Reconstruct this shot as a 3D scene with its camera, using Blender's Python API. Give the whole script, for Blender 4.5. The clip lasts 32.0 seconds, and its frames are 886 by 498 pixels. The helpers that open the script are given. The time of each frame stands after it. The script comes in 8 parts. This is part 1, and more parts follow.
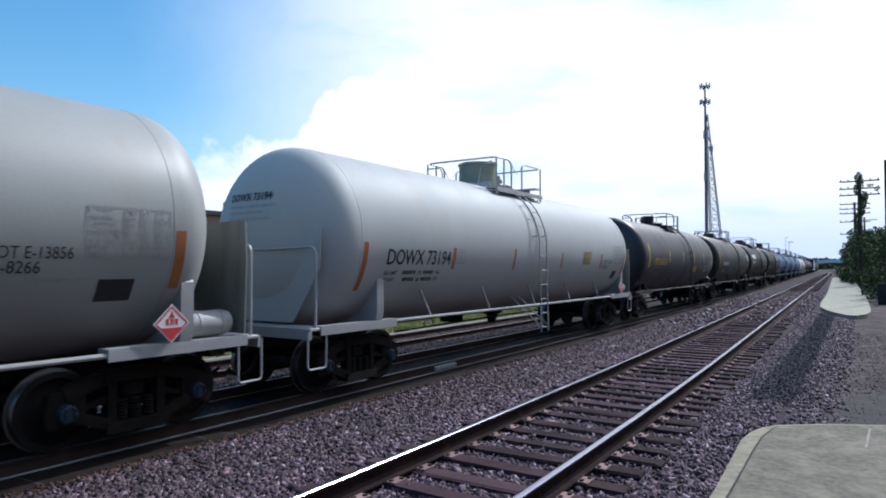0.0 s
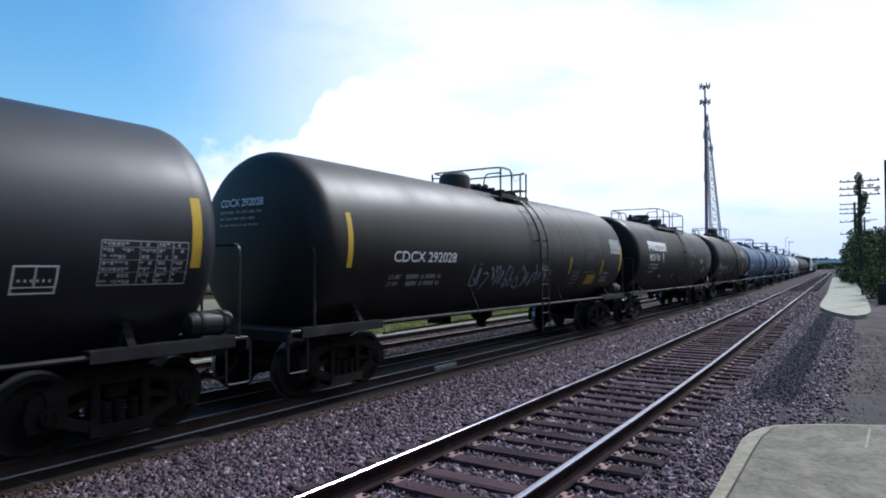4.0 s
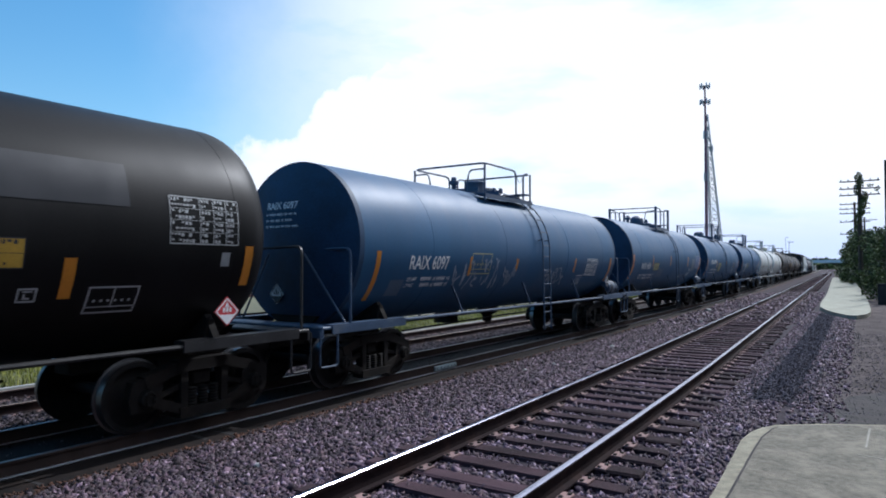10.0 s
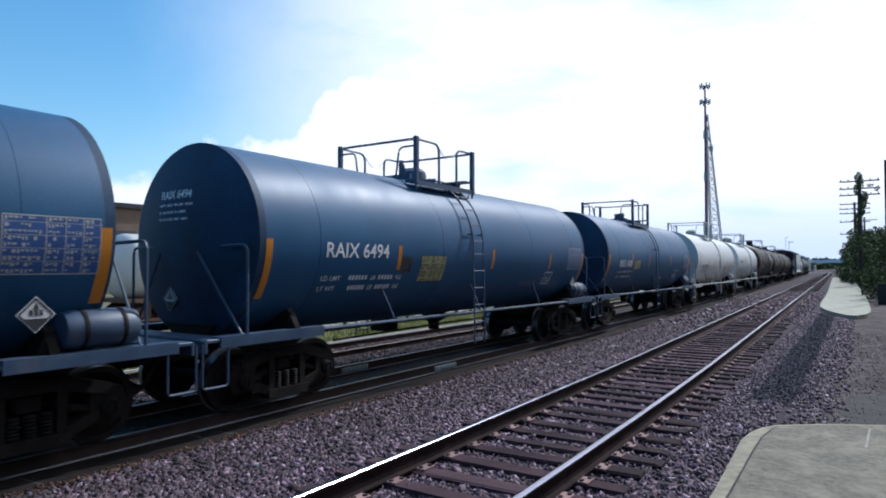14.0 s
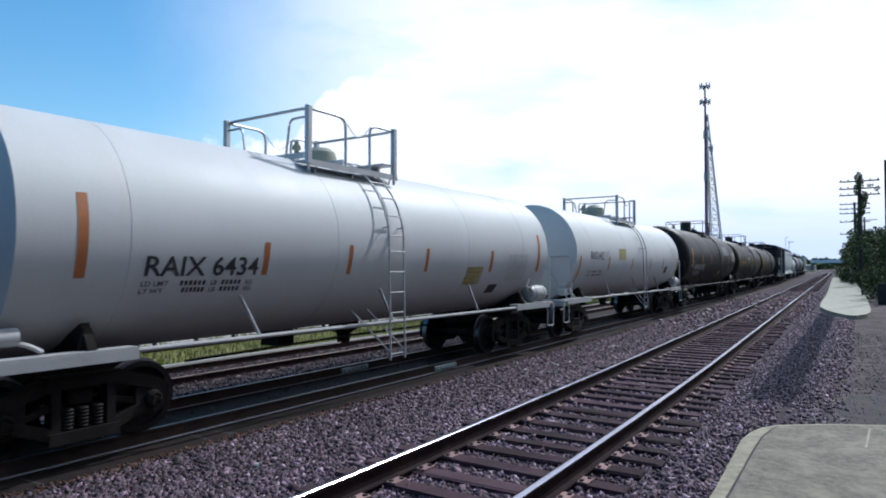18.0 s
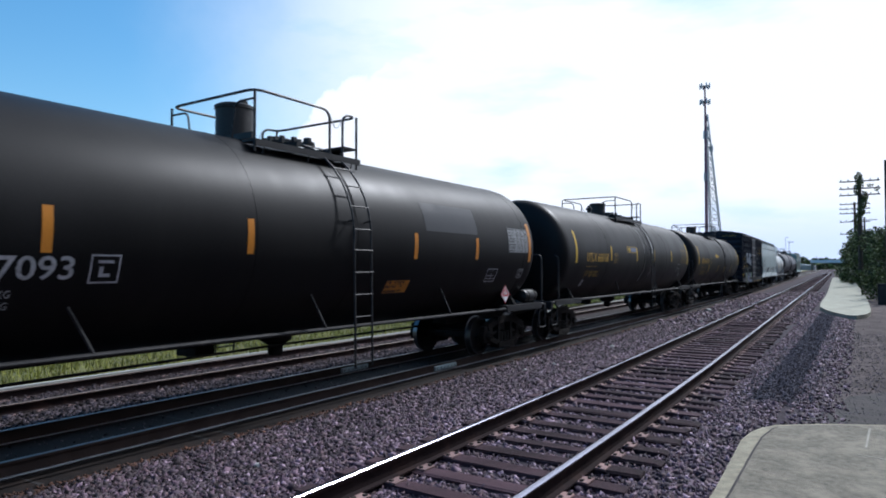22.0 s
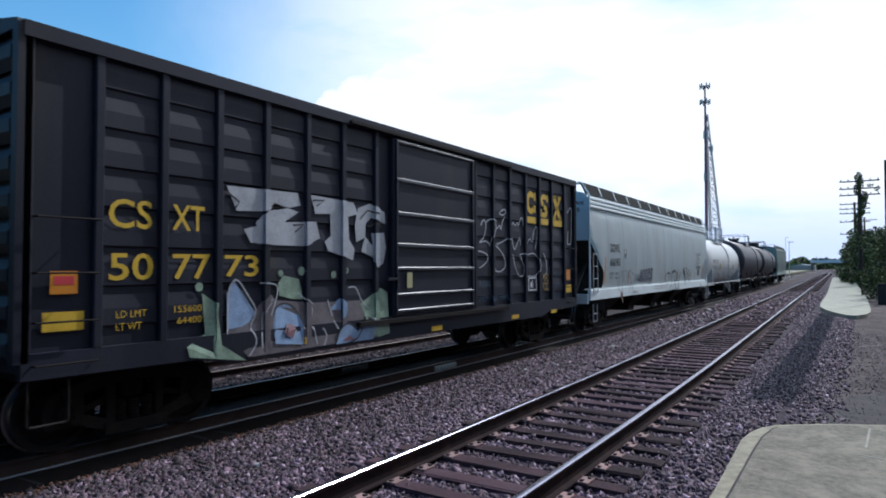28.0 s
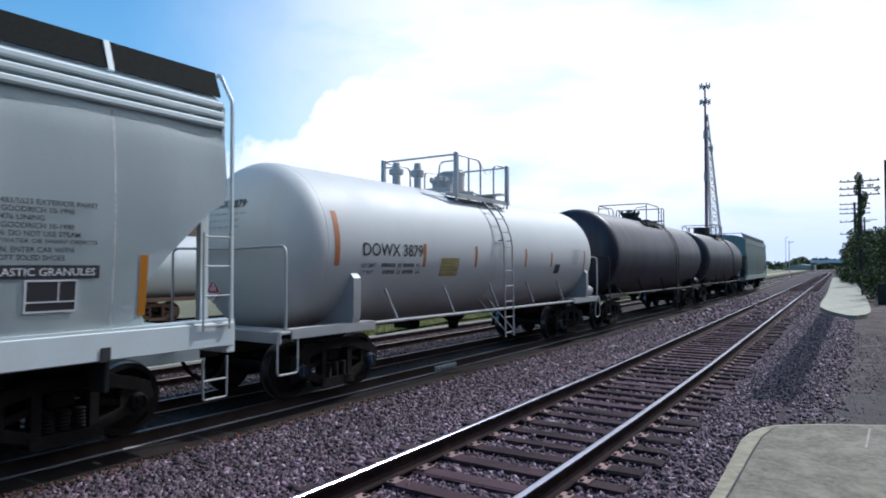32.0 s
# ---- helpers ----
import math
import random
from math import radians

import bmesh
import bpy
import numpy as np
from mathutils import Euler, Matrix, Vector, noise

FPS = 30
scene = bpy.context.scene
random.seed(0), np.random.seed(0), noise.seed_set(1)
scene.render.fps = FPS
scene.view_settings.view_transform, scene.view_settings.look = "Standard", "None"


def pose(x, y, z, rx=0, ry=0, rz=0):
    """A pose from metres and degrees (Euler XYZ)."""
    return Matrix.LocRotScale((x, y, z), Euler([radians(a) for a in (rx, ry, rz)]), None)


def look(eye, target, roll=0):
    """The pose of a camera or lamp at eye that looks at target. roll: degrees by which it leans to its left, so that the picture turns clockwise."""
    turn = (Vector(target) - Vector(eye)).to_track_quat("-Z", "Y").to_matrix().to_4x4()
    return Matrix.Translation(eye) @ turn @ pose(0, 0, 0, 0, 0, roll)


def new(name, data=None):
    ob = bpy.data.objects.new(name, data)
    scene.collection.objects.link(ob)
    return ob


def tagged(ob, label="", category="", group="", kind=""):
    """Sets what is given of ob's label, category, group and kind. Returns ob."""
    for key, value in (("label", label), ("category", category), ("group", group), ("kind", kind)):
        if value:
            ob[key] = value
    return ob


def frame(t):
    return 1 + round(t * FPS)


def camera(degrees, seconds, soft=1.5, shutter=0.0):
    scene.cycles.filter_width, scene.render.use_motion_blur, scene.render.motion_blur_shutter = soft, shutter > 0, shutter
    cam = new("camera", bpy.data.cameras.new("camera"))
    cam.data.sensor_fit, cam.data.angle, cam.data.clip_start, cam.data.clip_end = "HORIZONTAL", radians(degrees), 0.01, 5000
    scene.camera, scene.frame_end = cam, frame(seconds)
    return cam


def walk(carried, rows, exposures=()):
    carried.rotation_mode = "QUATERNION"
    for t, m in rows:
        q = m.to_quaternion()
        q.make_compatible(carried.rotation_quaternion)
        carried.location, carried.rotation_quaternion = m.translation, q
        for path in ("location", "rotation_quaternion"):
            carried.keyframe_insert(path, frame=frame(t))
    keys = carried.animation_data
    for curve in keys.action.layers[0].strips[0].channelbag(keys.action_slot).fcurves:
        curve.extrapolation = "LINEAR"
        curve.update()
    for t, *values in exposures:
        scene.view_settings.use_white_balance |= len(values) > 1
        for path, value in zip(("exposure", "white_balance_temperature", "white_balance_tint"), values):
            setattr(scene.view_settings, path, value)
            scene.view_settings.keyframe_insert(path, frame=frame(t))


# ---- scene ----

# ---- camera: a fixed stand beside the line ----
cam = camera(69.5, 32.0, soft=1.9, shutter=0.08)
EYE_Z = 1.85
walk(cam, [(0.0, pose(0, 0, EYE_Z, 91.62, 0.066, 33.43)), (32.0, pose(0, 0, EYE_Z, 91.62, 0.066, 33.43))], exposures=[(0.0, 0.0, 5700, 11), (32.0, 0.0, 5700, 11)])

# ---- plan: metres, y down the line, rail head of the near track at z = 0 ----
BEND, BEND_A, BEND_B = 0.03484, 12.0, 60.0      # the line swings gently to the left between y = 12 and 60
NEAR_X = -3.125                                 # centre of the empty near track
TRAIN_X, TRAIN_Z = -8.591, -0.256               # centre and rail head of the train's track
FAR_X, FAR_Z = -13.7, -0.62                     # centre of the third track
GAUGE = 1.51                                    # between rail head centres


def bend(y):
    u = min(max((y - BEND_A) / (BEND_B - BEND_A), 0.0), 1.0)
    return BEND * ((BEND_B - BEND_A) * u * u / 2 + max(y - BEND_B, 0.0))


def heading(y):
    return math.degrees(math.atan(BEND * min(max((y - BEND_A) / (BEND_B - BEND_A), 0.0), 1.0)))


def near_bend(y):
    """The near track starts to swing sooner than the train's."""
    u = min(max((y - 3.0) / 12.0, 0.0), 1.0)
    return 0.0288 * (6.0 * u * u + max(y - 15.0, 0.0))


def near_heading(y):
    return math.degrees(math.atan(0.0288 * min(max((y - 3.0) / 12.0, 0.0), 1.0)))


SPEED = [8.426, 8.453, 8.048, 7.900, 8.270, 8.148, 7.943, 7.845]   # m/s at even steps of the clip


def run(t):
    """How far the train has come at t seconds."""
    ts = np.linspace(0, t, max(int(t / 0.02), 1) + 1)
    v = np.interp(ts, np.linspace(0, 32, 8), SPEED)
    return float(((v[1:] + v[:-1]) / 2 * np.diff(ts)).sum()) if t > 0 else 0.0


# ---- world, sun ----
SUN = Vector((0.17, 0.69, 0.70)).normalized()


def make_world():
    w = bpy.data.worlds.new("sky")
    scene.world = w
    w.use_nodes = True
    nt = w.node_tree
    nt.nodes.clear()
    n = lambda kind, **kw: add_node(nt, kind, **kw)
    sky = n("ShaderNodeTexSky", sky_type="NISHITA", sun_disc=False, sun_elevation=math.asin(SUN.z), sun_rotation=math.atan2(SUN.x, SUN.y), air_density=1.2, dust_density=0.6, ozone_density=2.0)
    geo = n("ShaderNodeTexCoord")
    sep = n("ShaderNodeSeparateXYZ")
    nt.links.new(geo.outputs["Generated"], sep.inputs[0])
    az = math_node(nt, "ARCTAN2", math_node(nt, "MULTIPLY", sep.outputs[0], -1.0), sep.outputs[1])
    el = math_node(nt, "ARCSINE", sep.outputs[2])
    noi = n("ShaderNodeTexNoise")
    noi.inputs["Scale"].default_value, noi.inputs["Detail"].default_value, noi.inputs["Roughness"].default_value = 7.0, 7.0, 0.58
    nt.links.new(geo.outputs["Generated"], noi.inputs["Vector"])
    puff = math_node(nt, "MULTIPLY", math_node(nt, "SUBTRACT", noi.outputs["Fac"], 0.5), 0.26)
    # cloud bank: low at the left, filling the sky towards the sun
    turn = math_node(nt, "ADD", az, 0.60)
    away = math_node(nt, "ABSOLUTE", math_node(nt, "ARCTAN2", math_node(nt, "SINE", turn), math_node(nt, "COSINE", turn)))
    rise = lambda base, at, slope: math_node(nt, "ADD", base, math_node(nt, "MULTIPLY", math_node(nt, "SUBTRACT", at, away), slope))
    tower = math_node(nt, "MINIMUM", rise(0.19, 1.42, 1.67), rise(0.29, 1.358, 0.45))
    edge = math_node(nt, "MAXIMUM", math_node(nt, "MAXIMUM", 0.12, rise(0.165, 1.557, 0.2)), tower)
    over = math_node(nt, "SUBTRACT", math_node(nt, "ADD", edge, puff), el)
    ramp = n("ShaderNodeMapRange", interpolation_type="SMOOTHSTEP")
    ramp.inputs["From Min"].default_value, ramp.inputs["From Max"].default_value = -0.012, 0.03
    nt.links.new(over, ramp.inputs["Value"])
    # thin bright veil that thickens towards the sun
    veil = n("ShaderNodeMapRange", interpolation_type="SMOOTHSTEP")
    veil.inputs["From Min"].default_value, veil.inputs["From Max"].default_value = 1.66, 1.16
    nt.links.new(math_node(nt, "ADD", away, math_node(nt, "MULTIPLY", puff, 0.5)), veil.inputs["Value"])
    low = n("ShaderNodeTexNoise")
    low.inputs["Scale"].default_value, low.inputs["Detail"].default_value = 3.2, 6.0
    st = n("ShaderNodeMapping")
    st.inputs["Scale"].default_value = (1, 1, 3.5)
    nt.links.new(geo.outputs["Generated"], st.inputs["Vector"])
    nt.links.new(st.outputs[0], low.inputs["Vector"])
    tone = n("ShaderNodeValToRGB")
    tone.color_ramp.elements[0].position, tone.color_ramp.elements[0].color = 0.30, (0.70, 0.86, 0.97, 1)
    tone.color_ramp.elements[1].position, tone.color_ramp.elements[1].color = 0.44, (1.0, 1.0, 1.0, 1)
    nt.links.new(low.outputs["Fac"], tone.inputs["Fac"])
    skb = n("ShaderNodeBackground")
    skb.inputs["Strength"].default_value = 0.148
    deep = n("ShaderNodeHueSaturation")
    deep.inputs["Hue"].default_value, deep.inputs["Saturation"].default_value = 0.488, 1.3
    nt.links.new(sky.outputs[0], deep.inputs["Color"])
    nt.links.new(deep.outputs[0], skb.inputs["Color"])
    clb = n("ShaderNodeBackground")
    # the bank glows towards the sun and dulls away from it
    dot = n("ShaderNodeVectorMath", operation="DOT_PRODUCT")
    nt.links.new(geo.outputs["Generated"], dot.inputs[0])
    dot.inputs[1].default_value = (0.2, 0.9, 0.3)
    glow = n("ShaderNodeMapRange", interpolation_type="SMOOTHSTEP")
    glow.inputs["From Min"].default_value, glow.inputs["From Max"].default_value = -0.2, 0.34
    glow.inputs["To Min"].default_value, glow.inputs["To Max"].default_value = 0.12, 1.08
    nt.links.new(dot.outputs["Value"], glow.inputs["Value"])
    nt.links.new(glow.outputs["Result"], clb.inputs["Strength"])
    # bluish haze low over the horizon
    band = n("ShaderNodeMapRange", interpolation_type="SMOOTHSTEP")
    band.inputs["From Min"].default_value, band.inputs["From Max"].default_value = 0.02, 0.11
    nt.links.new(el, band.inputs["Value"])
    dim = n("ShaderNodeMix", data_type="RGBA")
    nt.links.new(band.outputs["Result"], dim.inputs[0])
    dim.inputs[6].default_value = (0.70, 0.79, 0.97, 1)
    nt.links.new(tone.outputs["Color"], dim.inputs[7])
    nt.links.new(dim.outputs[2], clb.inputs["Color"])
    mix = n("ShaderNodeMixShader")
    nt.links.new(math_node(nt, "MAXIMUM", ramp.outputs["Result"], veil.outputs["Result"]), mix.inputs[0])
    nt.links.new(skb.outputs[0], mix.inputs[1])
    nt.links.new(clb.outputs[0], mix.inputs[2])
    out = n("ShaderNodeOutputWorld")
    nt.links.new(mix.outputs[0], out.inputs["Surface"])


def add_node(nt, kind, **kw):
    nd = nt.nodes.new(kind)
    for k, v in kw.items():
        setattr(nd, k, v)
    return nd


def math_node(nt, op, a, b=None):
    nd = nt.nodes.new("ShaderNodeMath")
    nd.operation = op
    for i, v in enumerate((a, b)):
        if v is None:
            continue
        if isinstance(v, (int, float)):
            nd.inputs[i].default_value = v
        else:
            nt.links.new(v, nd.inputs[i])
    return nd.outputs[0]


make_world()
sun_data = bpy.data.lights.new("sun", "SUN")
sun_data.energy, sun_data.angle, sun_data.color = 3.6, radians(0.6), (1.0, 0.96, 0.9)
sun_ob = new("sun", sun_data)
sun_ob.matrix_world = look(SUN * 100, (0, 0, 0))

# ---- materials ----
def material(name, color, rough=0.6, metal=0.0, vary=0.18, scale=6.0, fine=90.0, bump=0.15, dirt=None, dirt_amount=0.0, dirt_scale=2.0, random_tint=0.0, spec=0.5, streak=False, island=False, coat=0.0):
    """A painted, worn or mineral surface: colour varied at two scales, optional dirt or rust patches, fine relief."""
    m = bpy.data.materials.new(name)
    m.use_nodes = True
    nt = m.node_tree
    b = nt.nodes["Principled BSDF"]
    link = nt.links.new
    co = add_node(nt, "ShaderNodeTexCoord")
    vec = co.outputs["Object"]
    if streak:
        mp = add_node(nt, "ShaderNodeMapping")
        mp.inputs["Scale"].default_value = (1.0, 1.0, 0.16)
        link(vec, mp.inputs["Vector"])
        svec = mp.outputs[0]
    else:
        svec = vec
    big = add_node(nt, "ShaderNodeTexNoise")
    big.inputs["Scale"].default_value, big.inputs["Detail"].default_value = scale, 5.0
    link(svec, big.inputs["Vector"])
    small = add_node(nt, "ShaderNodeTexNoise")
    small.inputs["Scale"].default_value, small.inputs["Detail"].default_value = fine, 3.0
    link(vec, small.inputs["Vector"])
    both = math_node(nt, "ADD", math_node(nt, "MULTIPLY", big.outputs["Fac"], 0.6), math_node(nt, "MULTIPLY", small.outputs["Fac"], 0.4))
    if random_tint or island:
        src = add_node(nt, "ShaderNodeNewGeometry").outputs["Random Per Island"] if island else add_node(nt, "ShaderNodeObjectInfo").outputs["Random"]
        both = math_node(nt, "ADD", both, math_node(nt, "MULTIPLY", math_node(nt, "SUBTRACT", src, 0.5), random_tint))
    ramp = add_node(nt, "ShaderNodeValToRGB")
    e = ramp.color_ramp.elements
    e[0].position, e[1].position = 0.25, 0.75
    e[0].color = (*[max(c * (1 - vary * 1.6), 0) for c in color], 1)
    e[1].color = (*[min(c * (1 + vary * 1.6), 1) for c in color], 1)
    link(both, ramp.inputs["Fac"])
    col = ramp.outputs["Color"]
    if dirt:
        dn = add_node(nt, "ShaderNodeTexNoise")
        dn.inputs["Scale"].default_value, dn.inputs["Detail"].default_value, dn.inputs["Roughness"].default_value = dirt_scale, 8.0, 0.65
        link(svec, dn.inputs["Vector"])
        mr = add_node(nt, "ShaderNodeMapRange")
        mr.inputs["From Min"].default_value, mr.inputs["From Max"].default_value = 0.62 - 0.3 * dirt_amount, 0.75
        link(dn.outputs["Fac"], mr.inputs["Value"])
        mx = add_node(nt, "ShaderNodeMix", data_type="RGBA")
        link(mr.outputs["Result"], mx.inputs[0])
        link(col, mx.inputs[6])
        mx.inputs[7].default_value = (*dirt, 1)
        col = mx.outputs[2]
    link(col, b.inputs["Base Color"])
    b.inputs["Metallic"].default_value = metal
    b.inputs["Specular IOR Level"].default_value = spec
    b.inputs["Coat Weight"].default_value = coat
    b.inputs["Coat Roughness"].default_value = 0.22
    rr = math_node(nt, "ADD", rough - 0.12, math_node(nt, "MULTIPLY", big.outputs["Fac"], 0.24))
    link(rr, b.inputs["Roughness"])
    if bump:
        bp = add_node(nt, "ShaderNodeBump")
        bp.inputs["Strength"].default_value, bp.inputs["Distance"].default_value = bump, 0.01
        link(small.outputs["Fac"], bp.inputs["Height"])
        link(bp.outputs[0], b.inputs["Normal"])
    return m


M = {
    "white": material("white_tank_paint", (0.50, 0.518, 0.515), 0.56, vary=0.05, scale=1.2, fine=30, bump=0.03, dirt=(0.50, 0.49, 0.46), dirt_amount=0.1, dirt_scale=1.1, streak=True),
    "black": material("black_tank_paint", (0.0058, 0.0059, 0.0068), 0.47, vary=0.35, scale=1.2, fine=30, bump=0.03, dirt=(0.0105, 0.0104, 0.0106), dirt_amount=0.4, dirt_scale=0.9, streak=True, spec=0.18),
    "brown": material("weathered_black_paint", (0.021, 0.022, 0.032), 0.45, vary=0.4, scale=1.6, fine=30, bump=0.03, dirt=(0.050, 0.052, 0.068), dirt_amount=0.5, dirt_scale=0.9, streak=True, spec=0.36),
    # Tank blue darkened: shade on the heads is put into the colour.
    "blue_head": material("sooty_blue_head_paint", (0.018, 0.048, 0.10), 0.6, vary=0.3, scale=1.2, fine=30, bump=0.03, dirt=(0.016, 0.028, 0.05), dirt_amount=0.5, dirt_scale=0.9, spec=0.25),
    "blue": material("blue_tank_paint", (0.020, 0.085, 0.182), 0.48, vary=0.14, scale=1.2, fine=30, bump=0.03, dirt=(0.04, 0.095, 0.19), dirt_amount=0.4, dirt_scale=0.9, streak=True, spec=0.3),
    "boxcar": material("dark_boxcar_paint", (0.019, 0.0205, 0.031), 0.55, vary=0.25, scale=1.5, fine=40, bump=0.05, dirt=(0.030, 0.030, 0.033), dirt_amount=0.3, dirt_scale=1.3, streak=True, spec=0.18),
    "hopper": material("pale_grey_hopper_paint", (0.665, 0.735, 0.735), 0.5, vary=0.05, scale=1.5, fine=40, bump=0.03, dirt=(0.58, 0.58, 0.55), dirt_amount=0.1, dirt_scale=0.8, streak=True),
    "truck": material("grimy_truck_steel", (0.012, 0.0105, 0.010), 0.75, vary=0.4, scale=5, fine=60, bump=0.3, dirt=(0.026, 0.020, 0.016), dirt_amount=0.35, spec=0.15),
    "wheel": material("dark_wheel_steel", (0.022, 0.02, 0.02), 0.6, metal=0.0, vary=0.3, scale=8, fine=60, bump=0.2, spec=0.1),
    "tread": material("bright_wheel_tread", (0.22, 0.22, 0.23), 0.35, metal=1.0, vary=0.1),
    "rail_side": material("rusty_rail_steel", (0.026, 0.018, 0.019), 0.9, vary=0.3, scale=4, fine=80, bump=0.3, dirt=(0.055, 0.033, 0.027), dirt_amount=0.4, spec=0.08),
    "rail_top": material("polished_rail_head", (0.40, 0.40, 0.50), 0.22, metal=1.0, vary=0.06, scale=2, fine=40, bump=0.02),
    # Pale grey puts the bright sheen line of the rail foot into colour.
    "rail_foot": material("dusty_grey_rail_foot", (0.36, 0.35, 0.37), 0.5, vary=0.25, scale=3, fine=60, bump=0.1),
    "tie": material("weathered_timber_tie", (0.052, 0.031, 0.037), 0.9, vary=0.4, scale=5, fine=50, bump=0.6, dirt=(0.088, 0.060, 0.068), dirt_amount=0.35, random_tint=0.5, spec=0.15),
    "plate": material("rusty_tie_plate", (0.24, 0.15, 0.14), 0.85, vary=0.25, scale=12, fine=90, bump=0.3, random_tint=0.4),
    "hole": material("spike_head_iron", (0.03, 0.02, 0.017), 0.8, vary=0.3),
    "ballast": material("ballast_bed", (0.046, 0.035, 0.045), 0.95, vary=0.6, scale=9, fine=28, bump=0.9, dirt=(0.045, 0.04, 0.04), dirt_amount=0.4, dirt_scale=5, spec=0.2),
    "concrete": material("worn_platform_concrete", (0.165, 0.147, 0.112), 0.9, vary=0.5, scale=14, fine=120, bump=0.8, dirt=(0.32, 0.29, 0.22), dirt_amount=0.5, dirt_scale=2.6),
    # Edge band paler: its sunlit brightness is put into the colour.
    "edge_concrete": material("bleached_platform_edge", (0.31, 0.28, 0.20), 0.9, vary=0.35, scale=9, fine=120, bump=0.7, dirt=(0.2, 0.175, 0.13), dirt_amount=0.45, dirt_scale=4),
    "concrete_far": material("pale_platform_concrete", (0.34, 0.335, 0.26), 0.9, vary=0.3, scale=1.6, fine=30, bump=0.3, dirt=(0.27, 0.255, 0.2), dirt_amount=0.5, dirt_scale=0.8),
    "asphalt": material("old_asphalt", (0.115, 0.094, 0.090), 0.95, vary=0.62, scale=2.2, fine=26, bump=0.6, dirt=(0.045, 0.036, 0.036), dirt_amount=0.75, dirt_scale=0.7, spec=0.12),
    "grass": material("dry_summer_grass", (0.10, 0.105, 0.026), 0.95, vary=0.4, scale=0.8, fine=14, bump=0.4, dirt=(0.19, 0.165, 0.075), dirt_amount=0.5, dirt_scale=0.5),
    "earth": material("far_ground", (0.12, 0.12, 0.07), 0.95, vary=0.3, scale=0.05, fine=2, bump=0.2),
    "steel": material("galvanised_steel", (0.42, 0.43, 0.44), 0.5, metal=0.7, vary=0.12, scale=4, fine=40),
    "red_steel": material("red_mast_paint", (0.20, 0.10, 0.14), 0.6, vary=0.1, scale=0.1),
    "wood": material("grey_weathered_pole_wood", (0.06, 0.045, 0.035), 0.9, vary=0.3, scale=3, fine=40, bump=0.4, streak=True),
    "leaf": material("shaded_green_leaves", (0.075, 0.098, 0.03), 0.85, vary=0.45, scale=1.2, fine=9, bump=0.1, random_tint=0.6, island=True),
    "rust": material("rusty_pipe", (0.10, 0.055, 0.035), 0.85, vary=0.3, scale=5, fine=50, bump=0.3),
    "white_mark": material("white_stencil_paint", (0.74, 0.75, 0.76), 0.6, vary=0.08, scale=4, fine=30, bump=0.0),
    "grey_white": material("greyed_white_stencil", (0.40, 0.40, 0.43), 0.6, vary=0.3, scale=9, fine=30, bump=0.0, dirt=(0.2, 0.2, 0.21), dirt_amount=0.2, dirt_scale=6),
    "dark_mark": material("black_stencil_paint", (0.03, 0.03, 0.035), 0.6, vary=0.1, bump=0.0),
    "yellow_mark": material("yellow_stencil_paint", (0.56, 0.36, 0.02), 0.6, vary=0.1, scale=4, fine=30, bump=0.0),
    "orange_mark": material("orange_reflective_strip", (0.55, 0.21, 0.02), 0.4, vary=0.1, scale=4, fine=30, bump=0.0),
    "brown_strip": material("faded_brown_strip", (0.36, 0.13, 0.045), 0.5, vary=0.15, scale=4, fine=30, bump=0.0),
    "chalky_white": material("chalky_white_tank_paint", (0.43, 0.447, 0.445), 0.6, vary=0.06, scale=1.2, fine=30, bump=0.03, dirt=(0.40, 0.39, 0.36), dirt_amount=0.2, dirt_scale=1.1, streak=True, spec=0.4),
    "dirty_white": material("dull_white_tank_paint", (0.325, 0.338, 0.332), 0.5, vary=0.06, scale=1.2, fine=30, bump=0.03, dirt=(0.33, 0.31, 0.28), dirt_amount=0.3, dirt_scale=1.1, streak=True),
    "door_rib": material("worn_door_rib", (0.05, 0.054, 0.065), 0.35, vary=0.3, scale=6, fine=60, bump=0.1, spec=0.6),
    "spray_white": material("greyed_white_spray", (0.36, 0.37, 0.40), 0.6, vary=0.2, scale=4, fine=30, bump=0.0),
    "dull_rail": material("dull_used_rail_head", (0.16, 0.16, 0.18), 0.42, metal=1.0, vary=0.15, scale=3, fine=50, bump=0.03),
    "rail_rust": material("rust_brown_rail_side", (0.045, 0.03, 0.026), 0.85, vary=0.35, scale=4, fine=80, bump=0.3, dirt=(0.035, 0.026, 0.024), dirt_amount=0.5, spec=0.2),
    "black_gloss": material("dusty_blue_black_paint", (0.0145, 0.0172, 0.0245), 0.48, vary=0.25, scale=1.2, fine=30, bump=0.03, dirt=(0.026, 0.030, 0.040), dirt_amount=0.3, dirt_scale=0.9, streak=True, spec=0.5),
    "olive_black": material("faded_olive_black_paint", (0.0115, 0.0108, 0.0098), 0.48, vary=0.3, scale=1.2, fine=30, bump=0.03, dirt=(0.021, 0.019, 0.0165), dirt_amount=0.4, dirt_scale=0.9, streak=True, spec=0.36),
    "grey_mark": material("faded_grey_panel", (0.30, 0.31, 0.32), 0.6, vary=0.15, scale=5, fine=30, bump=0.0),
    "red_mark": material("red_placard", (0.55, 0.05, 0.06), 0.5, vary=0.08, bump=0.0),
}


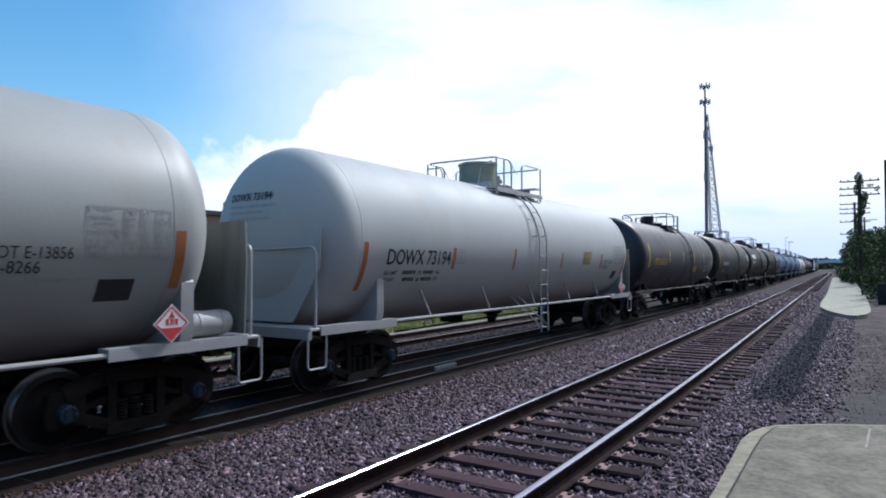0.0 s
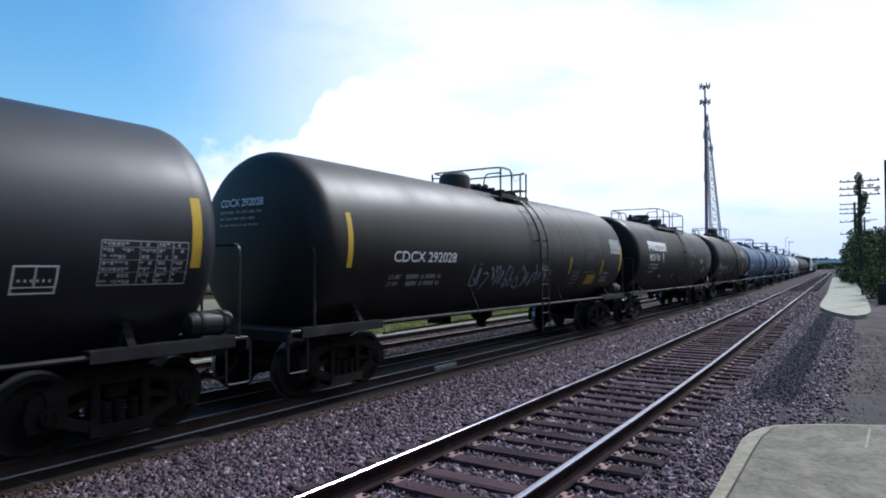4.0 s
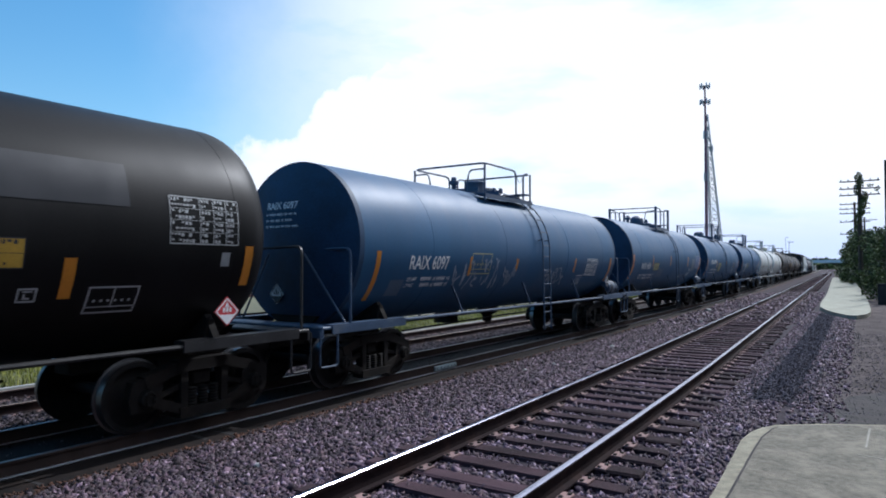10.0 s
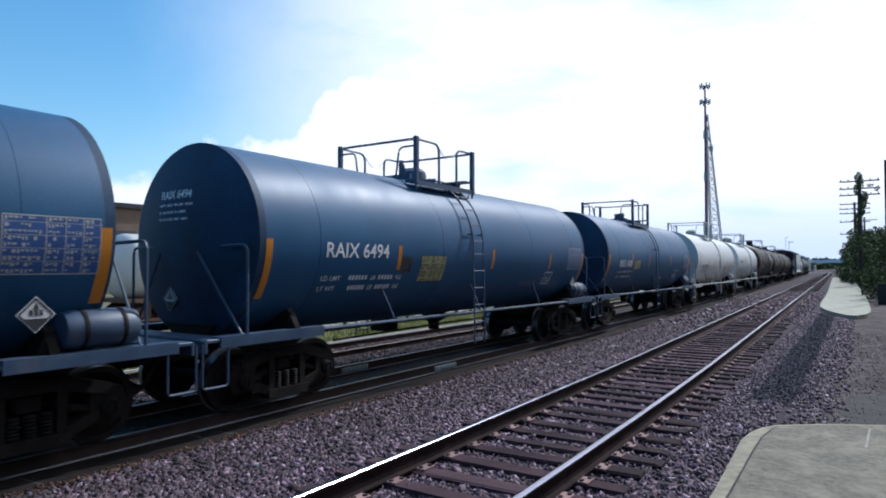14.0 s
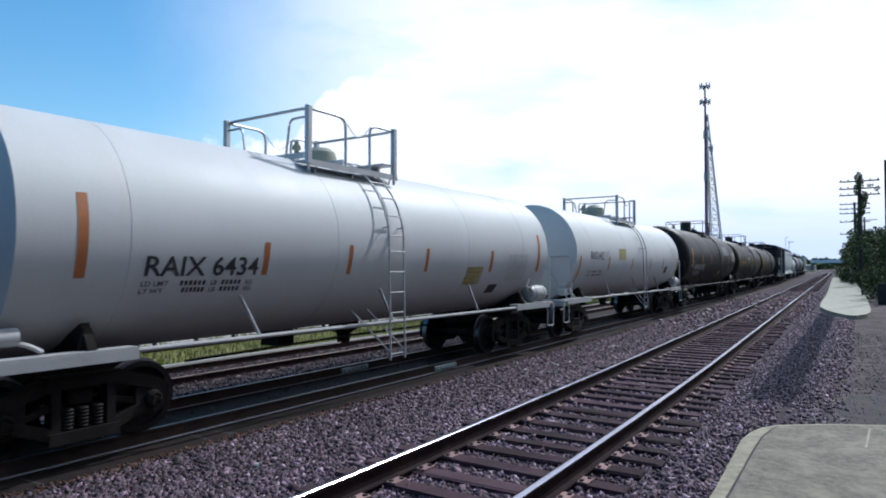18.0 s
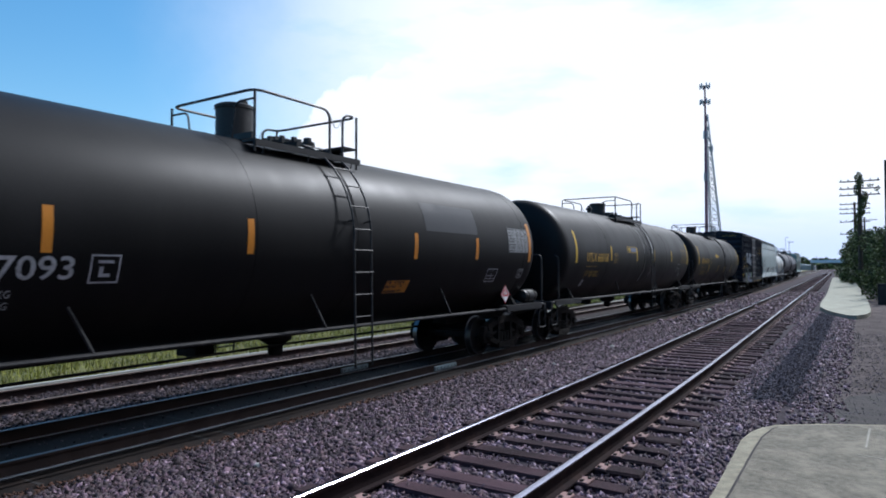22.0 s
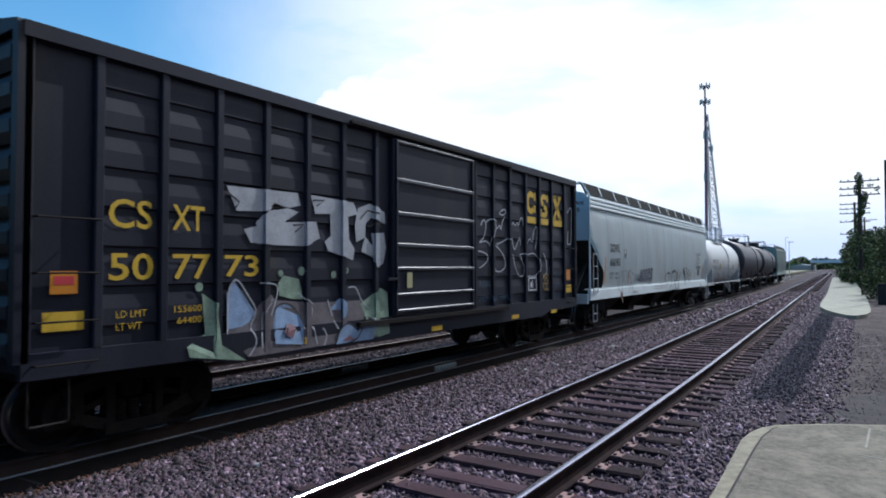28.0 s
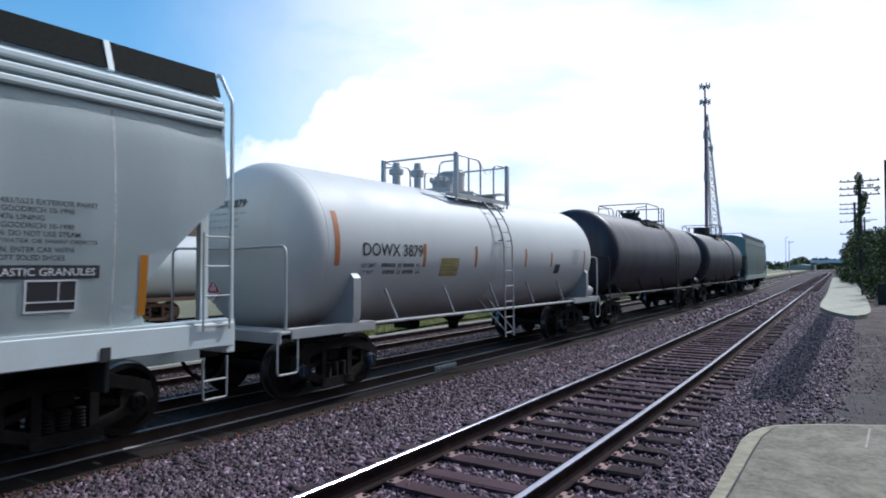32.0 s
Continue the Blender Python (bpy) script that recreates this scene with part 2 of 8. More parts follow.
def broken_stone():
    """Crushed rock: each stone takes one of several greys and browns."""
    m = material("crushed_ballast_stone", (0.134, 0.102, 0.130), 0.72, vary=0.35, fine=40, bump=0.25, spec=0.45)
    nt = m.node_tree
    b = nt.nodes["Principled BSDF"]
    old = b.inputs["Base Color"].links[0].from_socket
    ramp = add_node(nt, "ShaderNodeValToRGB")
    ramp.color_ramp.interpolation = "CONSTANT"
    e = ramp.color_ramp.elements
    cols = [(0.0, (0.28, 0.22, 0.25)), (0.2, (0.75, 0.58, 0.55)), (0.4, (0.5, 0.42, 0.50)), (0.62, (1.15, 0.95, 1.0)), (0.82, (0.85, 0.72, 0.62)), (0.90, (2.35, 2.2, 2.2))]
    while len(e) < len(cols):
        e.new(0.5)
    for el, (p, c) in zip(e, cols):
        el.position, el.color = p, (*c, 1)
    nt.links.new(add_node(nt, "ShaderNodeNewGeometry").outputs["Random Per Island"], ramp.inputs["Fac"])
    mx = add_node(nt, "ShaderNodeMix", data_type="RGBA", blend_type="MULTIPLY")
    mx.inputs[0].default_value = 1.0
    nt.links.new(old, mx.inputs[6])
    nt.links.new(ramp.outputs["Color"], mx.inputs[7])
    nt.links.new(mx.outputs[2], b.inputs["Base Color"])
    return m


M["stone"] = broken_stone()
M["cinder"] = material("dark_blue_grey_cinders", (0.060, 0.056, 0.072), 0.92, vary=0.4, scale=9, fine=60, bump=0.4, random_tint=0.9, island=True, spec=0.2)
M["soot_stone"] = material("sooty_ballast_stone", (0.068, 0.054, 0.060), 0.9, vary=0.45, scale=9, fine=60, bump=0.4, random_tint=1.1, island=True, spec=0.2)


# ---- small builders ----
def mesh_of(name, bm, mat, smooth=True):
    me = bpy.data.meshes.new(name)
    bm.normal_update()
    bm.to_mesh(me)
    bm.free()
    for mm in (mat if isinstance(mat, (list, tuple)) else [mat]):
        me.materials.append(mm)
    if smooth and len(me.polygons):
        me.polygons.foreach_set("use_smooth", [True] * len(me.polygons))
        me.set_sharp_from_angle(angle=radians(35))
    return me


def part(name, bm, mat, parent=None, label="", smooth=True, at=None):
    ob = new(name, bm if isinstance(bm, bpy.types.Mesh) else mesh_of(name, bm, mat, smooth))
    if parent is not None:
        ob.parent = parent
    if at is not None:
        ob.matrix_basis = at
    if label:
        tagged(ob, label)
    return ob


def empty(name, at=None, **tags):
    ob = new(name)
    ob.empty_display_size = 0.3
    if at is not None:
        ob.matrix_basis = at
    return tagged(ob, **tags)


def box(bm, size, at, mat=0, rot=None):
    m = at if isinstance(at, Matrix) else Matrix.Translation(at)
    if rot:
        m = m @ pose(0, 0, 0, *rot)
    r = bmesh.ops.create_cube(bm, size=1.0, matrix=m @ Matrix.Diagonal((*size, 1)))
    if mat:
        for f in {f for v in r["verts"] for f in v.link_faces}:
            f.material_index = mat
    return r["verts"]


def bevelled(bm, size, at, width=0.01, rot=None):
    vs = box(bm, size, at, rot=rot)
    es = list({e for v in vs for e in v.link_edges})
    bmesh.ops.bevel(bm, geom=es, offset=width, segments=1, affect="EDGES", profile=0.5)


def tube(bm, pts, r, seg=6, closed=False):
    """A round bar along points."""
    pts = [Vector(p) for p in pts]
    rings = []
    for i, p in enumerate(pts):
        a = pts[max(i - 1, 0)]
        b = pts[min(i + 1, len(pts) - 1)]
        d = (b - a).normalized() if (b - a).length > 1e-6 else Vector((0, 0, 1))
        up = Vector((0, 0, 1)) if abs(d.z) < 0.9 else Vector((1, 0, 0))
        u = d.cross(up).normalized()
        v = d.cross(u)
        rings.append([bm.verts.new(p + (u * math.cos(k) + v * math.sin(k)) * r) for k in (2 * math.pi * j / seg for j in range(seg))])
    for a, b in zip(rings, rings[1:]):
        for j in range(seg):
            bm.faces.new((a[j], a[(j + 1) % seg], b[(j + 1) % seg], b[j]))
    bm.faces.new(rings[0][::-1])
    bm.faces.new(rings[-1])


def rounded(pts, r=0.12, n=4):
    """The same line with its inner corners rounded."""
    pts = [Vector(p) for p in pts]
    out = [pts[0]]
    for a, p, b in zip(pts, pts[1:], pts[2:]):
        p0 = p + (a - p).normalized() * min(r, (a - p).length / 2)
        p1 = p + (b - p).normalized() * min(r, (b - p).length / 2)
        for k in range(n + 1):
            t = k / n
            out.append(p0.lerp(p, t).lerp(p.lerp(p1, t), t))
    return out + [pts[-1]]


def lathe(bm, profile, at, seg=24, axis="z", cap=True):
    """Turn a profile of (radius, height) about an axis through at."""
    rings = []
    for r, h in profile:
        ring = []
        for j in range(seg):
            a = 2 * math.pi * j / seg
            c, s = r * math.cos(a), r * math.sin(a)
            v = {"z": (c, s, h), "y": (c, h, s), "x": (h, c, s)}[axis]
            ring.append(bm.verts.new(Vector(at) + Vector(v)))
        rings.append(ring)
    flip = axis == "y"
    for a, b in zip(rings, rings[1:]):
        for j in range(seg):
            q = (a[j], a[(j + 1) % seg], b[(j + 1) % seg], b[j])
            bm.faces.new(q[::-1] if flip else q)
    if cap:
        bm.faces.new(rings[0] if flip else rings[0][::-1])
        bm.faces.new(rings[-1][::-1] if flip else rings[-1])
    return rings


# ---- ground and tracks ----
YS = [-60, -30, -15, -8, -4, 0, 2, 4, 6, 8, 10, 12] + list(range(14, 62, 2)) + [70, 85, 100, 130, 170, 220, 300, 420, 600, 900]
PROFILE = [(-400, -0.9), (-60, -0.9), (-22.0, -0.86), (-19.6, -0.84), (-15.9, -0.82), (-15.3, -0.80), (-14.9, -0.80), (-12.4, -0.80), (-11.6, -0.78), (-10.25, -0.446), (-7.72, -0.4435), (-7.2, -0.4435), (-7.0, -0.44), (-6.2, -0.42), (-5.2, -0.30), (-4.6, -0.24), (-1.75, -0.25), (-1.3, -0.22), (-0.75, -0.24), (40, -0.26), (400, -0.3)]
# The oily strip between the train's rails carries the train's shade in its colour.
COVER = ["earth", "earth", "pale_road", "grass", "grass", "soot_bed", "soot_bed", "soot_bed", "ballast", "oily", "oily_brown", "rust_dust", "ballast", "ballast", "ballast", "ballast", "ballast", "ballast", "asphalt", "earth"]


def ground_z(x, y):
    x = x + bend(y)
    return float(np.interp(x, [p[0] for p in PROFILE], [p[1] for p in PROFILE]))


def make_ground():
    """One profile across the line, carried along it."""
    names = list(dict.fromkeys(COVER))
    bm = bmesh.new()
    rows = [[bm.verts.new((x - bend(y), y, z)) for x, z in PROFILE] for y in YS]
    for a, b in zip(rows, rows[1:]):
        for i in range(len(PROFILE) - 1):
            f = bm.faces.new((a[i], a[i + 1], b[i + 1], b[i]))
            f.material_index = names.index(COVER[i])
    g = part("ground", bm, [M[n] for n in names], smooth=False)
    tagged(g, "gravel ballast, old asphalt and dry grass beside the railway", "ground", kind="structure")


def rail_mesh(x, z, curve):
    prof = [(-0.075, -0.185), (0.075, -0.185), (0.074, -0.173), (0.014, -0.168), (0.01, -0.045), (0.036, -0.036), (0.037, -0.008), (0.028, -0.001), (0.014, 0.0), (-0.014, 0.0), (-0.037, -0.008), (-0.036, -0.036), (-0.01, -0.045), (-0.014, -0.168), (-0.074, -0.173)]
    bm = bmesh.new()
    rows = [[bm.verts.new((x + dx - curve(y), y, z + dz)) for dx, dz in prof] for y in YS]
    n = len(prof)
    for a, b in zip(rows, rows[1:]):
        for i in range(n):
            f = bm.faces.new((a[i], b[i], b[(i + 1) % n], a[(i + 1) % n]))
            f.material_index = 1 if i in (6, 7, 8) else 2 if i in (2, 13) else 0
    bmesh.ops.recalc_face_normals(bm, faces=bm.faces)
    return bm


def tie_mesh(seed, kind):
    r = random.Random(seed)
    bm = bmesh.new()
    bevelled(bm, (2.6, 0.23, 0.18), (0, 0, 0), 0.02)
    for v in bm.verts:
        v.co += Vector((r.uniform(-0.03, 0.03), r.uniform(-0.012, 0.012), r.uniform(-0.008, 0.006)))
    return mesh_of("tie", bm, M[kind], False)


def tie_plate(bm):
    bevelled(bm, (0.36, 0.19, 0.022), (0, 0, 0), 0.005)
    for x in (-0.15, 0.15):
        for y in (-0.055, 0.05):
            box(bm, (0.034, 0.034, 0.014), (x * (1.0 if y > 0 else 0.72), y, 0.017), mat=1)


TIES = []


def make_track(x, z, label, tops, first, near, plated, curve=bend, turned=heading, tie="tie", side="rail_side", foot="rail_side"):
    t = empty("railway_track", pose(0, 0, 0), label=label, category="railway track", kind="structure")
    for sx in (-1, 1):
        part("rail", rail_mesh(x + sx * GAUGE / 2, z, curve), [M[side], M[tops], M[foot]], t, smooth=False)
    meshes = [tie_mesh(k, tie) for k in range(7)]
    pm = shared("tie_plate", tie_plate, [M["plate"], M["hole"]], False)
    rnd = random.Random(int(abs(x) * 10))
    rest_v, rest_f = [], []
    for k in range(440):
        y = first + k * 0.495 + rnd.uniform(-0.03, 0.03)
        m = pose(x - curve(y) + rnd.uniform(-0.05, 0.05), y, z - 0.285 + rnd.uniform(-0.006, 0.006), 0, rnd.uniform(-0.3, 0.3), turned(y) + rnd.uniform(-1.2, 1.2))
        if k < near:
            part("tie", meshes[k % 7], None, t, at=m)
            if k < plated:
                for sx in (-1, 1):
                    part("tie_plate", pm, None, t, at=pose(x - curve(y) + sx * GAUGE / 2, y, z - 0.187, 0, 0, turned(y) + rnd.uniform(-2, 2)))
        else:
            i = len(rest_v)
            for cx, cy, cz in ((-1.3, -0.115, 0.09), (1.3, -0.115, 0.09), (1.3, 0.115, 0.09), (-1.3, 0.115, 0.09), (-1.3, -0.115, -0.09), (1.3, -0.115, -0.09)):
                rest_v.append(tuple(m @ Vector((cx, cy, cz))))
            rest_f += [(i, i + 1, i + 2, i + 3), (i + 4, i + 5, i + 1, i)]
    tagged(part("far_ties", mesh_from("far_ties", rest_v, rest_f, M[tie]), None, t), kind="stuff")
    return t


def shared(name, make, mat, smooth=True):
    if name not in SHARED:
        bm = bmesh.new()
        make(bm)
        SHARED[name] = mesh_of(name, bm, mat, smooth)
    return SHARED[name]


SHARED = {}
# Oily dirt; the shade under the train is also put into this near-black.
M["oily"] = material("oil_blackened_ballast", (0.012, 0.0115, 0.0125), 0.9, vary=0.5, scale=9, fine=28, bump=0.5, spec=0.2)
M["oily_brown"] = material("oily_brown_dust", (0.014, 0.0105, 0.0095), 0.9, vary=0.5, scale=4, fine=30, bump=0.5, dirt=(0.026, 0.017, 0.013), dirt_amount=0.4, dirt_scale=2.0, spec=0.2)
M["soot_bed"] = material("sooty_brown_track_bed", (0.030, 0.023, 0.022), 0.95, vary=0.5, scale=5, fine=28, bump=0.8, dirt=(0.05, 0.036, 0.032), dirt_amount=0.4, dirt_scale=2.0, spec=0.15)
M["rust_dust"] = material("rusty_dust_and_cinders", (0.105, 0.054, 0.038), 0.9, vary=0.5, scale=5, fine=40, bump=0.7, dirt=(0.024, 0.019, 0.018), dirt_amount=0.5, dirt_scale=1.5, spec=0.2)
# Tie timber darkened for oil and for the shade under the train.
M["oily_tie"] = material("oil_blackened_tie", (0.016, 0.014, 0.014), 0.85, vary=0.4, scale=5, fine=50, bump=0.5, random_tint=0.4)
M["pale_road"] = material("pale_dusty_road", (0.34, 0.32, 0.29), 0.9, vary=0.12, scale=0.4, fine=20, bump=0.1)
M["rust_top"] = material("dull_rail_head", (0.16, 0.12, 0.10), 0.6, metal=0.4, vary=0.2, scale=4, fine=60)
M["curb"] = material("bleached_concrete_kerb", (0.36, 0.355, 0.34), 0.85, vary=0.08, scale=0.6, fine=30, bump=0.1)
make_ground()

# ---- platforms ----
def make_platforms():
    # near platform: slab with a separate edge band, both ending in a rounded corner
    top, base = -0.08, -0.32

    def slab(name, outline, down, m):
        bm = bmesh.new()
        plate(bm, outline + [(6.0, -8.0)], base, top - down, "xy")
        es = [e for e in bm.edges if all(abs(v.co.z - (top - down)) < 1e-4 for v in e.verts)]
        bmesh.ops.bevel(bm, geom=es, offset=0.012, segments=2, affect="EDGES")
        return part(name, bm, M[m], p)

    p = empty("platform", pose(0, 0, 0), label="worn concrete station platform with rounded corner and edge joint", category="platform", kind="structure")
    slab("edge_band", [(-1.11, -8.0), (-1.13, 6.0), (-1.17, 7.2), (-1.195, 7.9), (-1.16, 8.32), (-1.08, 8.6), (-0.95, 8.84), (-0.5, 9.21), (0.19, 9.58), (6.0, 10.4)], 0.010, "edge_concrete")
    slab("joint", [(-1.015, -8.0), (-1.02, 6.0), (-1.035, 7.4), (-1.03, 8.1), (-0.985, 8.52), (-0.93, 8.74), (-0.48, 9.135), (0.20, 9.50), (6.0, 10.32)], 0.006, "tarmac")
    slab("slab", [(-0.99, -8.0), (-0.995, 6.0), (-1.01, 7.4), (-1.005, 8.08), (-0.962, 8.5), (-0.915, 8.715), (-0.47, 9.115), (0.21, 9.48), (6.0, 10.3)], 0.0, "concrete")
    # score lines across the slab
    for x0, y0, x1, y1, w in ((0.02, 9.2, -0.02, 8.2, 0.02), (0.55, 9.2, 0.5, 7.9, 0.025), (-0.1, 7.85, 0.9, 7.7, 0.02)):
        bm = bmesh.new()
        d = Vector((x1 - x0, y1 - y0)).normalized()
        nn = Vector((-d.y, d.x)) * w / 2
        plate(bm, [(x0 + nn.x, y0 + nn.y), (x0 - nn.x, y0 - nn.y), (x1 - nn.x, y1 - nn.y), (x1 + nn.x, y1 + nn.y)][::-1], -0.1, -0.077, "xy")
        part("patched_crack", bm, M["pale_crack"], p, smooth=False)
    bm = bmesh.new()
    tube(bm, [(-0.28, 5.56, -0.06), (-0.12, 5.60, -0.055), (0.02, 5.68, -0.06)], 0.016)
    tagged(part("stick", bm, M["black_trim"], None), "short black stick lying on the platform", "stick")
    # far platform
    q = empty("platform", pose(0, 0, 0), label="long pale concrete platform beside the empty track", category="platform", kind="structure")
    ys = [36.0 + k * 4.0 for k in range(25)]
    for k, (y0, y1) in enumerate(zip(ys, ys[1:])):
        bm = bmesh.new()
        w = lambda y: (-1.72 + 0.003 * (y - 38) - bend(y), 0.42 + 0.010 * (y - 38) - bend(y))
        (l0, r0), (l1, r1) = w(y0), w(y1 - 0.02)
        out = [(l0, y0), (r0, y0), (r1, y1 - 0.02), (l1, y1 - 0.02)]
        if k == 0:
            out = [(-1.84, y0), (-1.62, 34.2), (-1.38, 32.8), (-1.02, 31.35), (-0.62, 30.1), (-0.3, 30.1), (0.02, 31.1), (0.16, 32.6), (0.20, 34.6), (r0, y0), (r1, y1 - 0.02), (l1, y1 - 0.02)]
        plate(bm, out, -0.3, -0.08, "xy")
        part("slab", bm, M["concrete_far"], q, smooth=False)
    # dark patch of newer tarmac and a faded red survey mark on the asphalt
    bm = bmesh.new()
    plate(bm, [(-0.75, 9.2), (0.2, 9.4), (6.0, 10.2), (6.0, 13.4), (1.6, 13.9), (0.5, 13.6), (0.1, 12.7), (-0.25, 12.2), (-0.42, 11.0), (-0.7, 10.2)], -0.28, -0.234, "xy")
    tagged(part("tarmac_patch", bm, M["tarmac"], None, smooth=False), "dark patch of rough tarmac beside the platform", "tarmac", kind="structure")
    bm = bmesh.new()
    plate(bm, [(0.62, 20.6), (0.95, 20.3), (1.35, 20.5), (1.5, 21.2), (1.1, 21.6), (0.75, 21.3)], -0.25, -0.237, "xy")
    tagged(part("paint_mark", bm, M["faded_red"], None, smooth=False), "faded red survey mark sprayed on the asphalt", "paint mark", kind="structure")


M["pale_crack"] = material("pale_crack_filler", (0.33, 0.31, 0.26), 0.9, vary=0.3, scale=4, fine=50)
# Pale blue-white of the bridge; distance haze is put into this colour.
M["bridge_blue"] = material("pale_blue_bridge_paint", (0.66, 0.72, 0.78), 0.7, vary=0.1, scale=0.3, fine=4)
M["tarmac"] = material("dark_rough_tarmac", (0.036, 0.030, 0.030), 0.93, vary=0.5, scale=3.0, fine=40, bump=0.7, dirt=(0.06, 0.052, 0.05), dirt_amount=0.3, dirt_scale=1.5)
M["faded_red"] = material("faded_red_paint", (0.36, 0.12, 0.11), 0.9, vary=0.3, scale=6, fine=40, bump=0.3, dirt=(0.14, 0.115, 0.11), dirt_amount=0.7, dirt_scale=5)


def make_skylight_block_wall():
    """A plain unseen wall behind the platform, added to block skylight on the tanks."""
    w = empty("station_wall", pose(7.0, 0, -0.3), label="plain dark brick wall behind the platform", category="wall", kind="structure")
    for y in (-30, -10, 10, 28):
        bm = bmesh.new()
        bevelled(bm, (0.4, 19.96 if y < 28 else 15.96, 7.4), (0, y, 3.7), 0.02)
        part("panel", bm, M["brick"], w, smooth=False)
    bm = bmesh.new()
    bevelled(bm, (1.6, 76.5, 0.25), (-0.4, -2, 7.53), 0.03)
    part("coping", bm, M["brown"], w, smooth=False)


# ---- lineside things ----
def rock(bm, r, seed):
    rnd = random.Random(seed)
    bmesh.ops.create_icosphere(bm, subdivisions=2, radius=r)
    for v in bm.verts:
        v.co *= rnd.uniform(0.75, 1.1)
        v.co.z *= 0.75


def crossarm_pole(name, x, y, h, arms, r, label, lean=0.0):
    g = ground_z(x, y)
    p = empty(name, pose(x, y, g, 0, lean, 0), label=label, category="utility pole", group="poles beside the line")
    bm = bmesh.new()
    lathe(bm, [(r, -0.3), (r * 0.92, h * 0.4), (r * 0.72, h)], (0, 0, 0), 10)
    part("pole", bm, M["wood"], p)
    for z, w in arms:
        bm = bmesh.new()
        box(bm, (w, 0.12, 0.12), (0, -r, z))
        arm = part("crossarm", bm, M["wood"], p, smooth=False)
        n = 6
        for k in range(n):
            bm = bmesh.new()
            lathe(bm, [(0.05, 0.0), (0.07, 0.1), (0.03, 0.22)], (-w / 2 + 0.15 + k * (w - 0.3) / (n - 1), -r, z + 0.05), 6)
            part("insulator", bm, M["steel"], arm)
    return p


def leaf_cloud(name, clumps, n, size, mat, parent, seed):
    """Many small leaves, scattered through a few uneven clumps."""
    rng = np.random.default_rng(seed)
    cl = np.array(clumps, float)
    w = cl[:, 3] * cl[:, 4] * cl[:, 5]
    pick = rng.choice(len(cl), n, p=w / w.sum())
    d = rng.normal(size=(n, 3))
    d /= np.linalg.norm(d, axis=1)[:, None]
    c = cl[pick, :3] + d * cl[pick, 3:6] * (rng.uniform(0.25, 1.0, (n, 1)) ** 0.5)
    u = rng.normal(size=(n, 3))
    u /= np.linalg.norm(u, axis=1)[:, None]
    v = np.cross(u, rng.normal(size=(n, 3)))
    v /= np.linalg.norm(v, axis=1)[:, None]
    s = size * rng.uniform(0.6, 1.5, (n, 1))
    verts = np.stack([c - u * s, c + v * s * 0.55, c + u * s, c - v * s * 0.55], 1).reshape(-1, 3)
    me = bpy.data.meshes.new(name)
    me.vertices.add(4 * n)
    me.vertices.foreach_set("co", verts.ravel())
    me.loops.add(4 * n)
    me.loops.foreach_set("vertex_index", np.arange(4 * n, dtype=np.int32))
    me.polygons.add(n)
    me.polygons.foreach_set("loop_start", np.arange(0, 4 * n, 4, dtype=np.int32))
    me.update()
    me.materials.append(mat)
    ob = new(name, me)
    ob.parent = parent
    return ob


def tree(x, y, h, w, seed, n=2600, leaf=0.16, name="tree", label="leafy green tree with a dense dark crown"):
    rnd = random.Random(seed)
    t = empty(name, pose(x, y, ground_z(x, y)), label=label, category="tree", group="trees beside the platform")
    bm = bmesh.new()
    lathe(bm, [(0.16, -0.2), (0.12, h * 0.3), (0.05, h * 0.75)], (0, 0, 0), 8)
    for k in range(5):
        a = rnd.uniform(0, 6.3)
        z = h * rnd.uniform(0.25, 0.55)
        tube(bm, [(0, 0, z), (0.4 * w * math.cos(a), 0.4 * w * math.sin(a), z + h * 0.25)], 0.04, 5)
    part("trunk", bm, M["wood"], t)
    clumps = []
    for k in range(12):
        a, r = rnd.uniform(0, 6.3), w * 0.5 * rnd.uniform(0.1, 0.8)
        z = h * rnd.uniform(0.25, 0.9)
        s = w * rnd.uniform(0.16, 0.3)
        clumps.append((r * math.cos(a), r * math.sin(a), z, s, s, s * rnd.uniform(0.7, 1.1)))
    for k in range(5):
        a, r = rnd.uniform(0, 6.3), w * 0.45
        clumps.append((r * math.cos(a), r * math.sin(a), h * 0.16, w * 0.22, w * 0.22, h * 0.16))
    leaf_cloud("crown", clumps, n, leaf, M["leaf"], t, seed)
    return t


